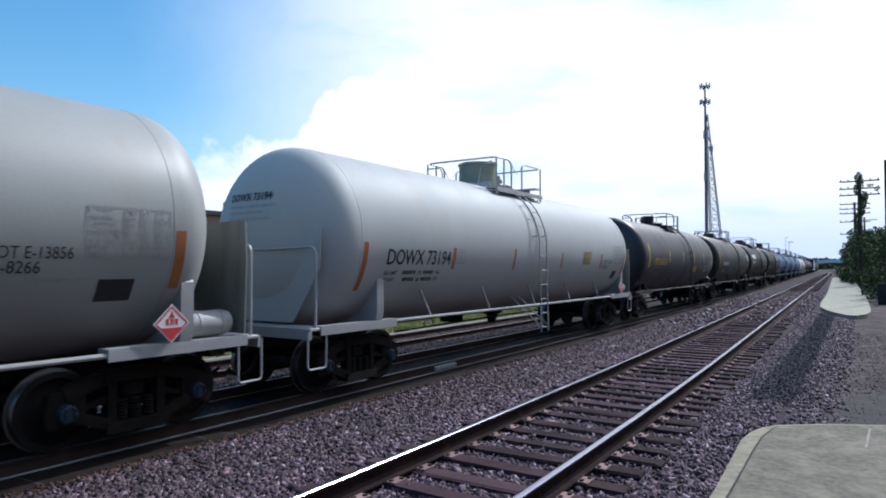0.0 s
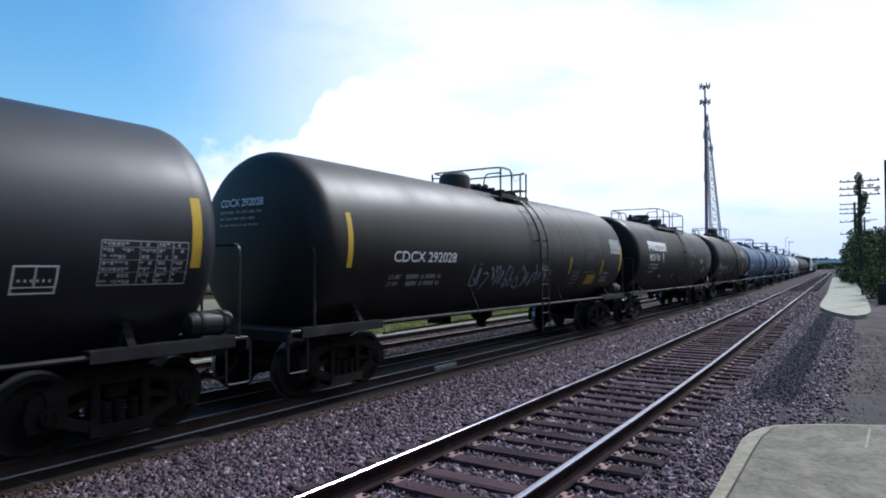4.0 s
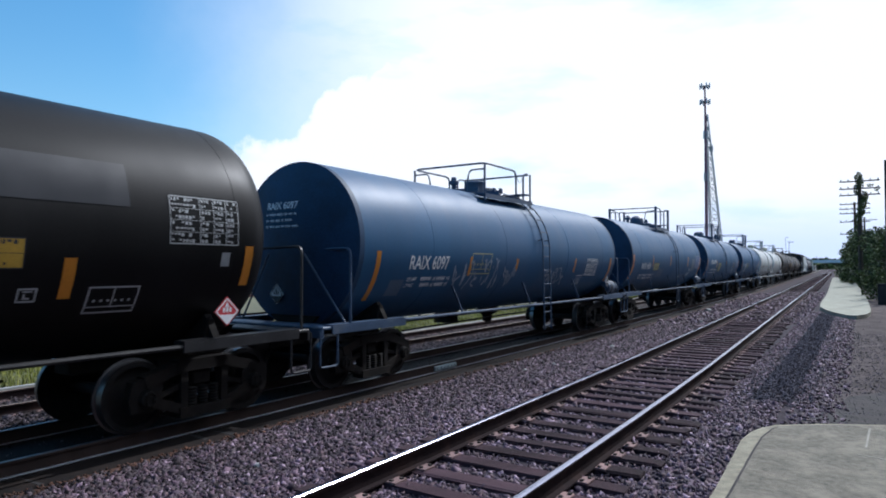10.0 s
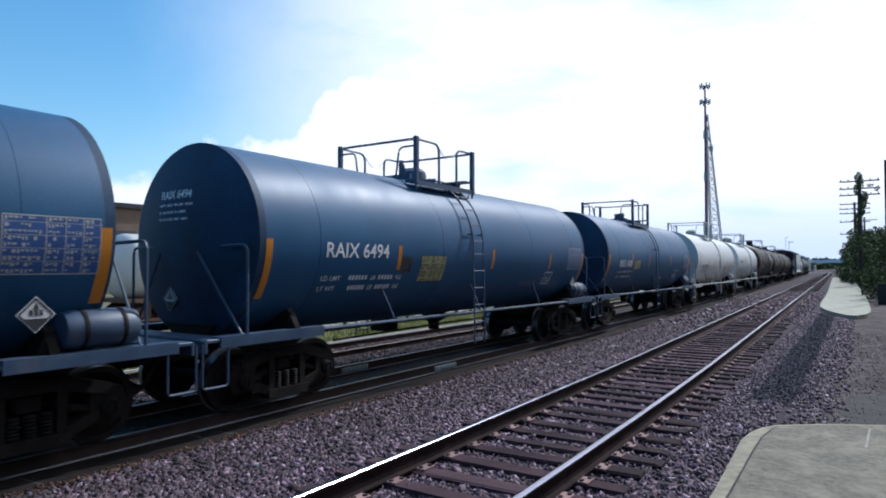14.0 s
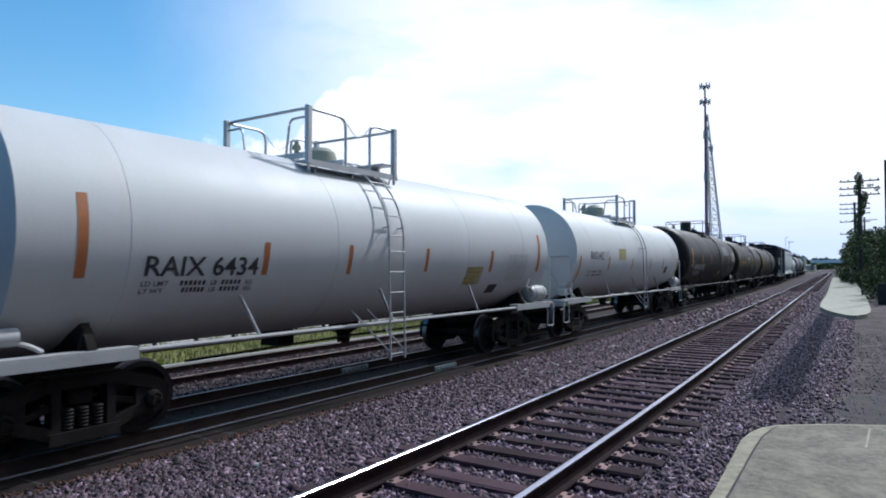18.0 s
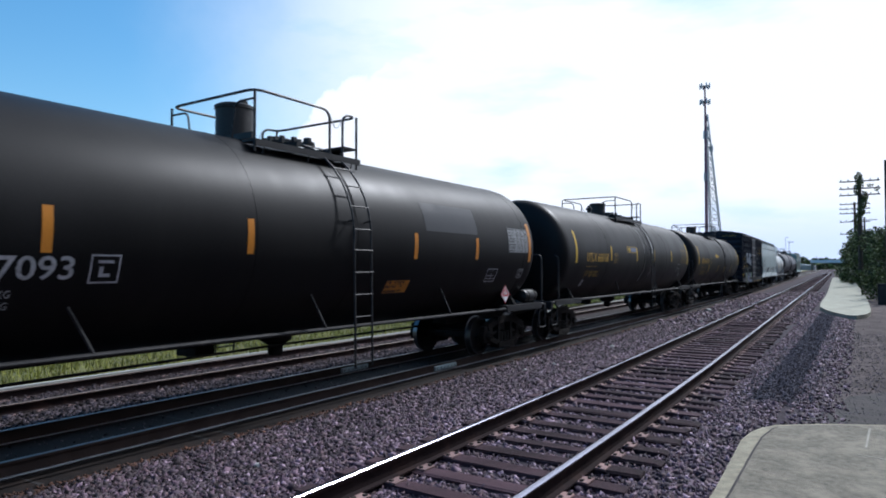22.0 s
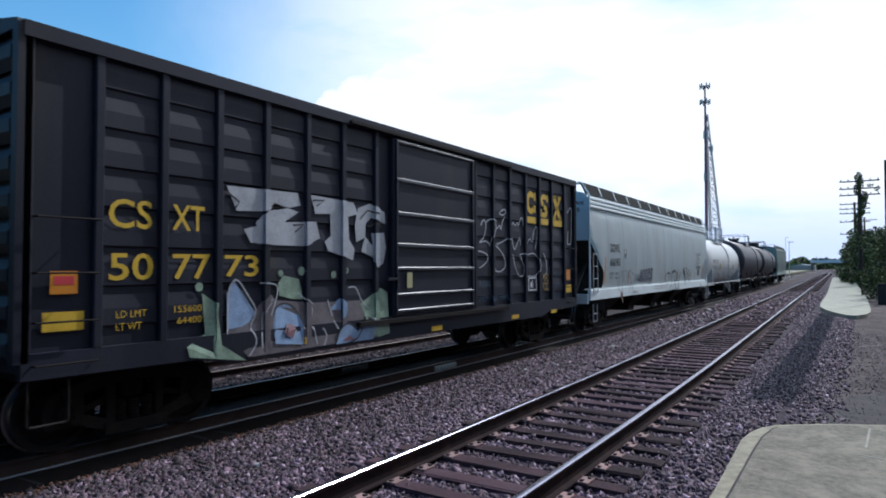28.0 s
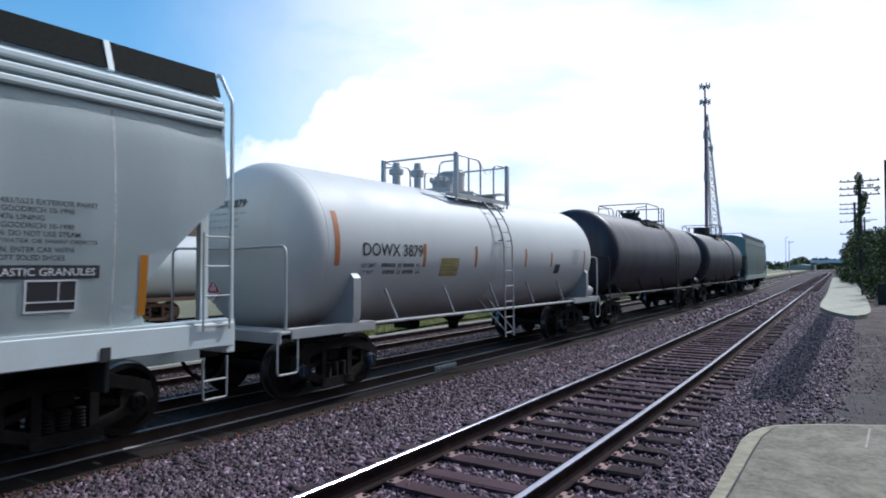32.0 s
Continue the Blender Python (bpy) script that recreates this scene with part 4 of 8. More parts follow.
    def outline(self, a, z, w, h, mat, bar=0.02, inner=True, name="plate_mark"):
        v, f = [], []
        for s in (-1, 1):
            self.patch(v, f, a + s * w / 2 - bar / 2, a + s * w / 2 + bar / 2, z - h / 2, z + h / 2)
            self.patch(v, f, a - w / 2 + bar / 2, a + w / 2 - bar / 2, z + s * (h / 2 - bar / 2) - bar / 2, z + s * (h / 2 - bar / 2) + bar / 2, 0.0045)
        if inner and w > 0.34:
            self.patch(v, f, a - bar * 0.4, a + bar * 0.4, z - h * 0.28, z + h / 2 - bar, 0.0042)
            self.patch(v, f, a - w / 2 + bar / 2, a + w / 2 - bar / 2, z - h * 0.28, z - h * 0.28 + bar * 0.7, 0.0044, 1)
            for k in range(6):
                x = a + w * (-0.38 + 0.14 * k)
                self.patch(v, f, x, x + w * 0.05, z - h * 0.08, z + h * 0.02, 0.004, 1)
        elif inner:
            self.patch(v, f, a - w * 0.2, a - w * 0.06, z - h * 0.28, z + h * 0.08, 0.004)
            self.patch(v, f, a - w * 0.06, a + w * 0.2, z - h * 0.28, z - h * 0.16, 0.004, 1)
            self.patch(v, f, a - w * 0.28, a + w * 0.28, z + h * 0.2, z + h * 0.3, 0.004, 1)
        return part(name, mesh_from(name, v, f, M[mat]), None, self.car)

    def table(self, a, z, w, h, base, ink, seed=3, name="data_panel"):
        """A printed panel: ruled rows and columns, with small upright bars for its writing."""
        rnd = random.Random(seed)
        v, f = [], []
        if base:
            self.patch(v, f, a - w / 2, a + w / 2, z - h / 2, z + h / 2, 0.004)
        nb = len(f)
        rows = max(3, int(h / 0.065))
        cell = h / rows
        cols = [a - w / 2 + w * c for c in ((0.0, 0.42, 0.62, 0.81, 1.0) if w > 0.7 else (0.0, 1.0))]
        for k in range(rows):
            zz = z - h / 2 + cell * (k + 0.5)
            for c0, c1 in zip(cols, cols[1:]):
                x, end = c0 + 0.02, c1 - 0.02 - (c1 - c0) * rnd.uniform(0.0, 0.35)
                while x < end:
                    ww = cell * rnd.uniform(0.25, 0.6)
                    if x + ww < end and rnd.random() < 0.86:
                        self.patch(v, f, x, x + ww, zz - cell * rnd.choice((0.3, 0.05)), zz + cell * 0.28, 0.008, 1)
                    x += ww + cell * 0.22
            if k and k % 2 == 0:
                self.patch(v, f, a - w / 2, a + w / 2, zz - cell / 2 - 0.003, zz - cell / 2 + 0.003, 0.0078, 1)
        for x in cols:
            self.patch(v, f, x - 0.006, x + 0.006, z - h / 2, z + h / 2, 0.007)
        for e in (-1, 1):
            self.patch(v, f, a - w / 2, a + w / 2, z + e * h / 2 - 0.007, z + e * h / 2 + 0.007, 0.0075, 1)
        me = mesh_from(name, v, f, [M[base or ink], M[ink]])
        for i, p in enumerate(me.polygons):
            p.material_index, p.use_smooth = (0, True) if i < nb else (1, False)
        return part(name, me, None, self.car)


def diamond(parent, at, side, mat="white_mark", name="hazard_placard"):
    """A diamond placard on a holder, facing +x."""
    bm = bmesh.new()
    h = side * 0.7071
    plate(bm, [(0, -h), (h, 0), (0, h), (-h, 0)], -0.006, 0.006)
    p = part(name, bm, M[mat], parent, at=at, smooth=False)
    bm = bmesh.new()
    g = h * 0.86
    for a, b in (((0, -g), (g, 0)), ((g, 0), (0, g)), ((0, g), (-g, 0)), ((-g, 0), (0, -g))):
        bar_yz(bm, a, b, 0.018, 0.006, 0.010)
    plate(bm, [(-g * 0.75, -0.25 * g), (0, -g * 0.95), (g * 0.75, -0.25 * g)], 0.006, 0.0095)
    plate(bm, [(-g * 0.2, 0.32 * g), (0.2 * g, 0.32 * g), (0, 0.75 * g)], 0.006, 0.0095)
    for k in range(3):
        box(bm, (0.004, g * 0.18, g * 0.36), (0.0085, (k - 1) * g * 0.3, 0.02))
    part("placard_mark", bm, M[{"red_mark": "white_mark", "pale_panel": "dark_mark", "black_trim": "truck"}.get(mat, "red_mark")], p, smooth=False)
    return p


# ---- tank cars ----
def tank_car(u0, u1, spec):
    R, zc, hd, hp = spec.get("R", 1.53), spec.get("zc", 2.53), spec.get("hd", 0.6), spec.get("hp", 2.6)
    col, trim, ink = spec["color"], spec.get("trim", "white_trim" if spec["color"] == "white" else "black_trim"), spec.get("ink", "white_mark")
    uc, h = (u0 + u1) / 2, (u1 - u0) / 2
    F, B = -h, h
    car = empty("tank_car", pose(TRAIN_X, uc, TRAIN_Z), label=spec["label"], category="tank wagon", group="wagons of the goods train")
    CARS.append((car, uc))
    rnd = random.Random(int(u0 * 10) + 7)
    # shell with dished heads
    depth = lambda r: 0.12 + (hd - 0.12) * (1 - (r / R) ** 2) if spec.get("dish") else hd * max(1 - (r / R) ** hp, 0.0) ** (1 / hp)
    rs = [R * math.sin(math.pi / 2 * k / 14) ** 0.8 for k in range(14)]
    head = [(max(r, 0.002), depth(r)) for r in rs]
    head += [(R, 0.12)] if spec.get("dish") else []
    BT = B - spec.get("tail", 0.0)
    prof = [(r, F - d) for r, d in head] + [(R, F), (R, BT)] + [(r, BT + d) for r, d in head[::-1]]
    bm = bmesh.new()
    lathe(bm, prof, (0, 0, zc), 72, "y", cap=False)
    # end heads get their own paint, darkened for shade on the blue wagons
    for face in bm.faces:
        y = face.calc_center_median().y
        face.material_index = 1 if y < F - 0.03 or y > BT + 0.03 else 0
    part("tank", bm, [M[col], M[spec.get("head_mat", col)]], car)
    # weld seams
    for a in spec.get("seams", ()):
        a = min(a, BT - F - 0.12)
        bm = bmesh.new()
        lathe(bm, [(R - 0.01, F + a - 0.016), (R + 0.003, F + a - 0.010), (R + 0.003, F + a + 0.010), (R - 0.01, F + a + 0.016)], (0, 0, zc), 72, "y", cap=False)
        part("weld_seam", bm, M[col], car)
    # underframe at both ends
    for s, E in ((-1, F), (1, B)):
        bm = bmesh.new()
        bevelled(bm, (0.42, 2.9, 0.34), (0, E - s * 0.55, 0.90), 0.02)
        plate(bm, [(-0.21, 0.9), (0.21, 0.9), (0.6, 1.25), (-0.6, 1.25)], E - s * 0.2 - 0.4, E - s * 0.2 + 0.4, "xz")
        part("stub_sill", bm, M["truck"], car)
        bm = bmesh.new()
        coupler_mesh(bm)
        part("coupler", bm, M["truck"], car, at=pose(0, E + s * 0.93, 0, 0, 0, 0 if s < 0 else 180))
        # end platform and side plates
        bm = bmesh.new()
        bevelled(bm, (2.86, 0.42, 0.05), (0, E + s * 0.72, 1.13), 0.01)
        box(bm, (2.86, 0.04, 0.16), (0, E + s * 0.93, 1.06))
        part("end_platform", bm, M[trim], car)
        for q in (-1, 1):
            bm = bmesh.new()
            box(bm, (0.22, 1.95, 0.05), (q * 1.33, E - s * 0.26, 1.15))
            box(bm, (0.03, 1.95, 0.12), (q * 1.43, E - s * 0.26, 1.09))
            part("side_board", bm, M[trim], car)
            # bolster post against the shell
            bm = bmesh.new()
            if spec.get("post") == "big":
                pb = 0.72 if s < 0 else 0.25
                plate(bm, [(0.3, 1.05), (1.42, 1.10), (1.47, 1.3), (1.47, 1.92), (1.40, 2.0), (1.2, 2.0), (0.7, 1.2)] if q > 0 else [(-0.3, 1.05), (-0.7, 1.2), (-1.2, 2.0), (-1.40, 2.0), (-1.47, 1.92), (-1.47, 1.3), (-1.42, 1.10)], E - s * pb - 0.09, E - s * pb + 0.09, "xz")
            else:
                plate(bm, [(q * 0.3, 1.05), (q * 1.38, 1.10), (q * 1.38, 1.2), (q * 1.2, 1.48), (q * 0.7, 1.2)], E - s * 0.72 - 0.05, E - s * 0.72 + 0.05, "xz")
                plate(bm, [(E - s * 0.86, 1.12), (E - s * 0.58, 1.12), (E - s * 0.68, 1.42), (E - s * 0.76, 1.42)], q * 1.24, q * 1.28, "yz")
            part("bolster_post", bm, M[trim if spec.get("post") else "truck"], car)
            # corner step
            bm = bmesh.new()
            yy = E + s * 0.78
            tube(bm, rounded([(q * 1.42, yy - 0.2, 1.1), (q * 1.42, yy - 0.2, 0.52), (q * 1.42, yy + 0.2, 0.52), (q * 1.42, yy + 0.2, 1.1)], 0.06), 0.018)
            part("corner_step", bm, M[trim], car)
        # end handrail across the platform
        bm = bmesh.new()
        yr = E + s * (spec.get("rail_f", 0.80) if s < 0 else spec.get("rail_b", 0.80))
        tube(bm, rounded([(1.40, yr, 1.15), (1.40, yr, 2.43), (0.2, yr, 2.40), (-1.40, yr, 2.43), (-1.40, yr, 1.15)], 0.14), 0.024)
        part("end_handrail", bm, M[trim], car)
        if spec.get("brace"):
            for q in (-1, 1):
                bm = bmesh.new()
                tube(bm, [(q * 1.30, yr, 1.15), (q * 0.45, E + s * 0.38, 2.34)], 0.02)
                part("head_brace", bm, M[trim], car)
        truck(car, E - s * spec.get("truck_in", 0.66), spec.get("cap", "truck"))
        if spec.get("shield"):
            bm = bmesh.new()
            plate(bm, [(-1.45, 1.2), (0.75, 1.2), (1.35, 2.1), (1.38, 2.75), (-1.45, 2.75), (-1.48, 2.2)] if s < 0 else [(-0.75, 1.2), (1.45, 1.2), (1.48, 2.2), (1.45, 2.75), (-1.38, 2.75), (-1.35, 2.1)], E + s * 0.66 - 0.012, E + s * 0.66 + 0.012, "xz")
            # the rear shield is a darker grey-green than the front one
            part("head_shield", bm, M[col] if s < 0 else M["shield_grey"], car, "flat white steel head shield" if s < 0 else "dusty grey-green steel head shield")
    # brake wheel and air reservoir at the rear
    bm = bmesh.new()
    ring = [(0.29 * math.cos(k * math.pi / 10), 0, 0.29 * math.sin(k * math.pi / 10)) for k in range(21)]
    tube(bm, ring, 0.016)
    for k in range(4):
        tube(bm, [(0.28 * math.cos(k * math.pi / 4), 0, 0.28 * math.sin(k * math.pi / 4)), (-0.28 * math.cos(k * math.pi / 4), 0, -0.28 * math.sin(k * math.pi / 4))], 0.012)
    tube(bm, [(0, 0, 0), (0, -0.2, 0)], 0.03)
    tube(bm, [(0, -0.16, 0.1), (0, -0.16, -0.9)], 0.04)
    part("brake_wheel", bm, M["truck"], car, at=pose(-0.75, B + 0.88, 2.0))
    if not spec.get("no_res"):
        bm = bmesh.new()
        ra = B + spec.get("res", 0.42)
        k = 1.3 if spec.get("big_tank") else 1.0
        lathe(bm, [(0.05, -0.36 * k), (0.15 * k, -0.32 * k), (0.17 * k, -0.25 * k), (0.17 * k, 0.25 * k), (0.15 * k, 0.32 * k), (0.05, 0.36 * k)], (1.22, ra, 1.18 + 0.18 * k), 20, "y")
        tank2 = part("air_reservoir", bm, M[spec.get("tank2", trim)], car)
        for e in (-0.17, 0.17):
            bm = bmesh.new()
            lathe(bm, [(0.16 * k, -0.025), (0.178 * k, -0.022), (0.178 * k, 0.022), (0.16 * k, 0.025)], (1.22, ra + e * k, 1.18 + 0.18 * k), 20, "y", cap=False)
            part("strap", bm, M["truck" if "white" not in col else trim], tank2)
    # side pipes with their brackets
    for q in (-1, 1):
        bm = bmesh.new()
        tube(bm, [(q * 1.40, F + 1.0, 1.13), (q * 1.40, B - 1.0, 1.10)], 0.032, 8)
        part("side_pipe", bm, M[trim], car, spec.get("pipe_label", ""))
        n = spec.get("brackets", 4)
        for k in range(n):
            y = F + (k + 1) * (B - F) / (n + 1)
            bm = bmesh.new()
            tube(bm, [(q * 1.40, y, 1.12), (q * 1.30, y - 0.28, 1.72)], 0.024)
            part("pipe_bracket", bm, M[trim], car)
        if q < 0:
            bm = bmesh.new()
            k = F + 1.6
            while k < B - 1.4:
                box(bm, (0.05, 0.05, 0.42), (-1.36, k, 0.92))
                k += spec.get("hang", 1.35)
            tube(bm, [(-1.36, F + 1.5, 0.78), (-1.36, B - 1.5, 0.78)], 0.018)
            part("hanger_rail", bm, M["truck"], car)
    # bottom outlet and brake gear below the belly
    bm = bmesh.new()
    lathe(bm, [(0.3, zc - R + 0.05), (0.28, zc - R - 0.12), (0.14, zc - R - 0.2), (0.12, zc - R - 0.38)], (0, 0.2, 0), 14)
    box(bm, (0.5, 0.35, 0.3), (-0.55, -1.0, 0.82))
    tube(bm, [(-0.4, F + 2.4, 0.85), (-0.4, B - 2.4, 0.85)], 0.03)
    tube(bm, [(0.35, F + 2.6, 0.75), (0.2, 0, 0.78), (-0.2, B - 2.6, 0.72)], 0.022)
    part("outlet_gear", bm, M["truck"], car)
    # ladders
    la = F + spec.get("ladder", h + 0.9)
    rad = R + 0.13
    for q in (-1, 1):
        bm = bmesh.new()
        rungs = []
        for e in (-0.21, 0.21):
            pts = [(q * (rad + 0.03), la + e, 0.48), (q * rad, la + e, zc - 0.3)]
            for k in range(9):
                a = radians(-5 + 78 * k / 8)
                pts.append((q * rad * math.cos(a), la + e, zc + rad * math.sin(a)))
            tube(bm, pts, 0.019)
        z, k = 0.58, 0
        while z < zc - 0.1:
            rungs.append((q * (rad + 0.015), z))
            z += 0.36
        for k in range(6):
            a = radians(5 + 64 * k / 5)
            p = (q * rad * math.cos(a), 0, zc + rad * math.sin(a))
            rungs.append((p[0], p[2]))
        for e in (-0.21, 0.21):
            if "white" in col:
                tube(bm, [(q * (rad + 0.02), la + e, 0.62), (q * 1.2, la + e - 0.5, 1.35)], 0.016)
            tube(bm, [(q * rad, la + e, zc + 0.3), (q * (R - 0.02), la + e, zc + 0.28)], 0.014)
        lad = part("ladder", bm, M[spec.get("ladder_mat", trim)], car, spec.get("ladder_label", ""))
        rung = shared("rung_" + trim, lambda b: tube(b, [(0, -0.23, 0), (0, 0.23, 0)], 0.014), M[spec.get("ladder_mat", trim)])
        for rx, rz in rungs:
            part("rung", rung, None, lad, at=pose(rx, la, rz))
    # top platform, railing and fittings
    top = zc + R
    ps = spec.get("plat_shift", -0.18)
    p0, p1 = F + spec["plat"][0] + ps, F + spec["plat"][1] + ps - 0.06
    pm = M[spec.get("plat_mat", trim)]
    deck, W = top - 0.17, 1.03          # the deck straddles the crown; half its width
    for q in (-1, 1):
        bm = bmesh.new()
        plate(bm, [(q * 0.74, deck), (q * 0.74, deck + 0.03), (q * 1.06, deck + 0.03), (q * 1.06, deck - 0.07), (q * 1.035, deck - 0.07), (q * 1.035, deck)], p0, p1 + 0.08, "xz")
        part("walkway", bm, pm, car, smooth=False)
        bm = bmesh.new()
        tube(bm, [(q * W, spec["gap"][0] * (1 - k / 8) + spec["gap"][1] * k / 8 + F + ps, 2.046 + 0.97 * (spec.get("rail_z", 4.78) - 2.106) - 0.22 * math.sin(math.pi * k / 8)) for k in range(9)], 0.009, 5)
        part("safety_chain", bm, M["steel"], car)
    bm = bmesh.new()
    box(bm, (2.08, 0.34, 0.03), (0, p1 - 0.17, top + 0.03))
    part("walkway", bm, pm, car, smooth=False)
    for y in (p0 + 0.2, (p0 + p1) / 2, p1 - 0.1):
        bm = bmesh.new()
        for q in (-1, 1):
            tube(bm, [(q * 1.03, y, deck), (q * 0.98, y, deck - 0.16), (q * 0.9, y, deck - 0.12)], 0.022, 5)
        box(bm, (1.5, 0.05, 0.10), (0, y, top - 0.02))
        part("platform_bearer", bm, pm, car, smooth=False)
    rail_t, rail_r = 2.106 + 0.97 * (spec.get("rail_z", 4.78) - 2.106), spec.get("rail_r", 0.022)
    g0, g1 = (F + v + ps for v in spec["gap"])
    for q in (-1, 1):
        bm = bmesh.new()
        tube(bm, rounded([(0, p0, rail_t), (q * W, p0, rail_t), (q * W, g0, rail_t), (q * W, g0, deck)], 0.2), rail_r)
        part("platform_railing", bm, pm, car)
        bm = bmesh.new()
        tube(bm, rounded([(q * W, g1, deck), (q * W, g1, rail_t), (q * W, p1, rail_t), (0, p1, rail_t)], 0.2), rail_r)
        tube(bm, [(q * W, p1, rail_t), (q * W, p1, deck - 0.16)], rail_r)
        part("platform_railing", bm, pm, car)
        bm = bmesh.new()
        tube(bm, [(q * W, p0, rail_t - 0.02), (q * W, p0, deck - 0.16)], rail_r)
        part("railing_post", bm, pm, car)
        bm = bmesh.new()
        tube(bm, rounded([(q * W, p0, rail_t - 0.14), (q * 0.6, p0, rail_t - 0.14), (q * 0.5, p0, top - 0.1)], 0.12), rail_r * 0.8)
        part("grab_bar", bm, pm, car)
        for k in range(spec.get("mid_posts", 0)):
            bm = bmesh.new()
            y = p0 + (k + 1) * (g0 - p0) / (spec["mid_posts"] + 1)
            tube(bm, [(q * W, y, deck - 0.1), (q * W, y, rail_t)], rail_r)
            part("railing_post", bm, pm, car)
    if spec.get("thick_posts"):
        for y in (p0, p1):
            for q in (-1, 1):
                bm = bmesh.new()
                bevelled(bm, (0.09, 0.10, rail_t - deck + 0.1), (q * W, y, (rail_t + deck) / 2), 0.01)
                part("railing_post", bm, pm, car)
    for kind, a, x, r, hh in spec["domes"]:
        bm = bmesh.new()
        y = F + a
        if kind == "dome":       # manway housing with lid and rim
            lathe(bm, [(r, top - 0.15), (r, top + hh - 0.05), (r * 1.06, top + hh - 0.05), (r * 1.06, top + hh), (r * 0.9, top + hh + 0.03), (0.01, top + hh + 0.05)], (x, y, 0), 24)
            box(bm, (0.06, 0.1, 0.08), (x + r * 0.8, y, top + hh + 0.03))
            part("manway_dome", bm, M[spec.get("dome_mat", trim)], car)
        elif kind == "round":     # rounded cover
            lathe(bm, [(r, top - 0.1), (r, top + hh * 0.4), (r * 0.92, top + hh * 0.7), (r * 0.6, top + hh * 0.92), (0.01, top + hh)], (x, y, 0), 20)
            part("manway_dome", bm, M[spec.get("dome_mat", trim)], car)
        elif kind == "hatch":     # low hatch with bolts
            lathe(bm, [(r, top - 0.1), (r, top + hh * 0.6), (r * 1.1, top + hh * 0.6), (r * 1.1, top + hh * 0.8), (0.01, top + hh)], (x, y, 0), 18)
            hatch = part("hatch", bm, M[spec.get("dome_mat", trim)], car)
            for k in range(8):
                bm = bmesh.new()
                a2 = k * math.pi / 4
                box(bm, (0.07, 0.07, 0.12), (x + r * 1.08 * math.cos(a2), y + r * 1.08 * math.sin(a2), top + hh * 0.85))
                part("bolt", bm, M[spec.get("dome_mat", trim)], hatch, smooth=False)
            bm = bmesh.new()
            box(bm, (0.08, r * 1.6, 0.06), (x, y, top + hh + 0.02))
            part("clamp_bar", bm, M[spec.get("dome_mat", trim)], hatch, smooth=False)
        else:                     # relief valve
            lathe(bm, [(r * 0.55, top - 0.1), (r * 0.55, top + hh * 0.45), (r, top + hh * 0.5), (r, top + hh * 0.72), (r * 0.6, top + hh * 0.75), (r * 0.5, top + hh)], (x, y, 0), 12)
            part("relief_valve", bm, M[spec.get("dome_mat", trim)], car)
    # markings
    sk = Skin(car, F, R, zc)
    for a, z0, z1, w in spec.get("strips", ()):
        sk.rect("reflective_strip", a, (z0 + z1) / 2, w, z1 - z0, spec.get("strip_mat", "orange_mark"), label="faded reflective strip")
    if "num" in spec:
        body, a0, a1, z0, z1 = spec["num"]
        sk.text(body, a0, a1, z0, z1, ink, bold=0.012)
        vs, fs = text_mesh(body, 0.18, bold=0.004)
        w = max(x for x, _ in vs)
        verts = []
        for x, y in vs:
            X, Z = x - 0.2 - w / 2, y + 0.64
            verts.append((X, F - depth(math.hypot(X, Z)) - 0.02, zc + Z))
        part("reporting_mark", mesh_from("reporting_mark", verts, fs, M[ink]), None, car)
        v, f = [], []
        for k in range(3):
            a = -0.2 - w / 2
            Z = 0.52 - 0.11 * k
            while a < -0.2 + w / 2 * (1.0, 0.6, 0.8)[k]:
                for _ in range(rnd.randint(2, 6)):
                    i = len(v)
                    v += [(X, F - depth(math.hypot(X, z2)) - 0.02, zc + z2) for X, z2 in ((a, Z), (a + 0.018, Z), (a + 0.018, Z + 0.04), (a, Z + 0.04))]
                    f.append((i, i + 1, i + 2, i + 3))
                    a += 0.03
                a += 0.035
        tagged(part("stencil_line", mesh_from("stencil_line", v, f, M[spec.get("ink2", ink)]), None, car), kind="stuff")
    for a0, a1, zs, hh in spec.get("lines", ()):
        if len(zs) == 2 and a1 - a0 > 1.1:
            sk.weights(a0, a1, zs, hh, ink if ink == "dark_mark" else spec.get("ink2", ink))
        else:
            sk.lines(a0, a1, zs, hh, spec.get("ink2", ink), int(a0 * 10))
    for a0, a1, z0, z1, seed in spec.get("scribbles", ()):
        sk.scribble(a0, a1, z0, z1, seed)
    for a0, a1, n, seed in spec.get("spills", ()):
        r = random.Random(seed)
        for k in range(n):
            wet = k % 2 == 0
            a, w, z = r.uniform(a0, a1), r.uniform(0.08, 0.2) if wet else r.uniform(0.02, 0.07), r.uniform(1.3, 2.6) if wet else r.uniform(2.6, 3.4)
            v, f = [], []
            sk.patch(v, f, a - w / 2, a + w / 2, z, zc + R * 0.97, 0.003 + 0.0004 * k)
            me = mesh_from("spill_streak", v, f, M["wet_spill" if wet else "spill"])
            for p in me.polygons:
                p.use_smooth = True
            part("spill_streak", me, None, car, "glossy wet black spill" if wet else "pale streak of dried spill")
    for item in spec.get("marks", ()):
        kind, a, z, w, hh = item[:5]
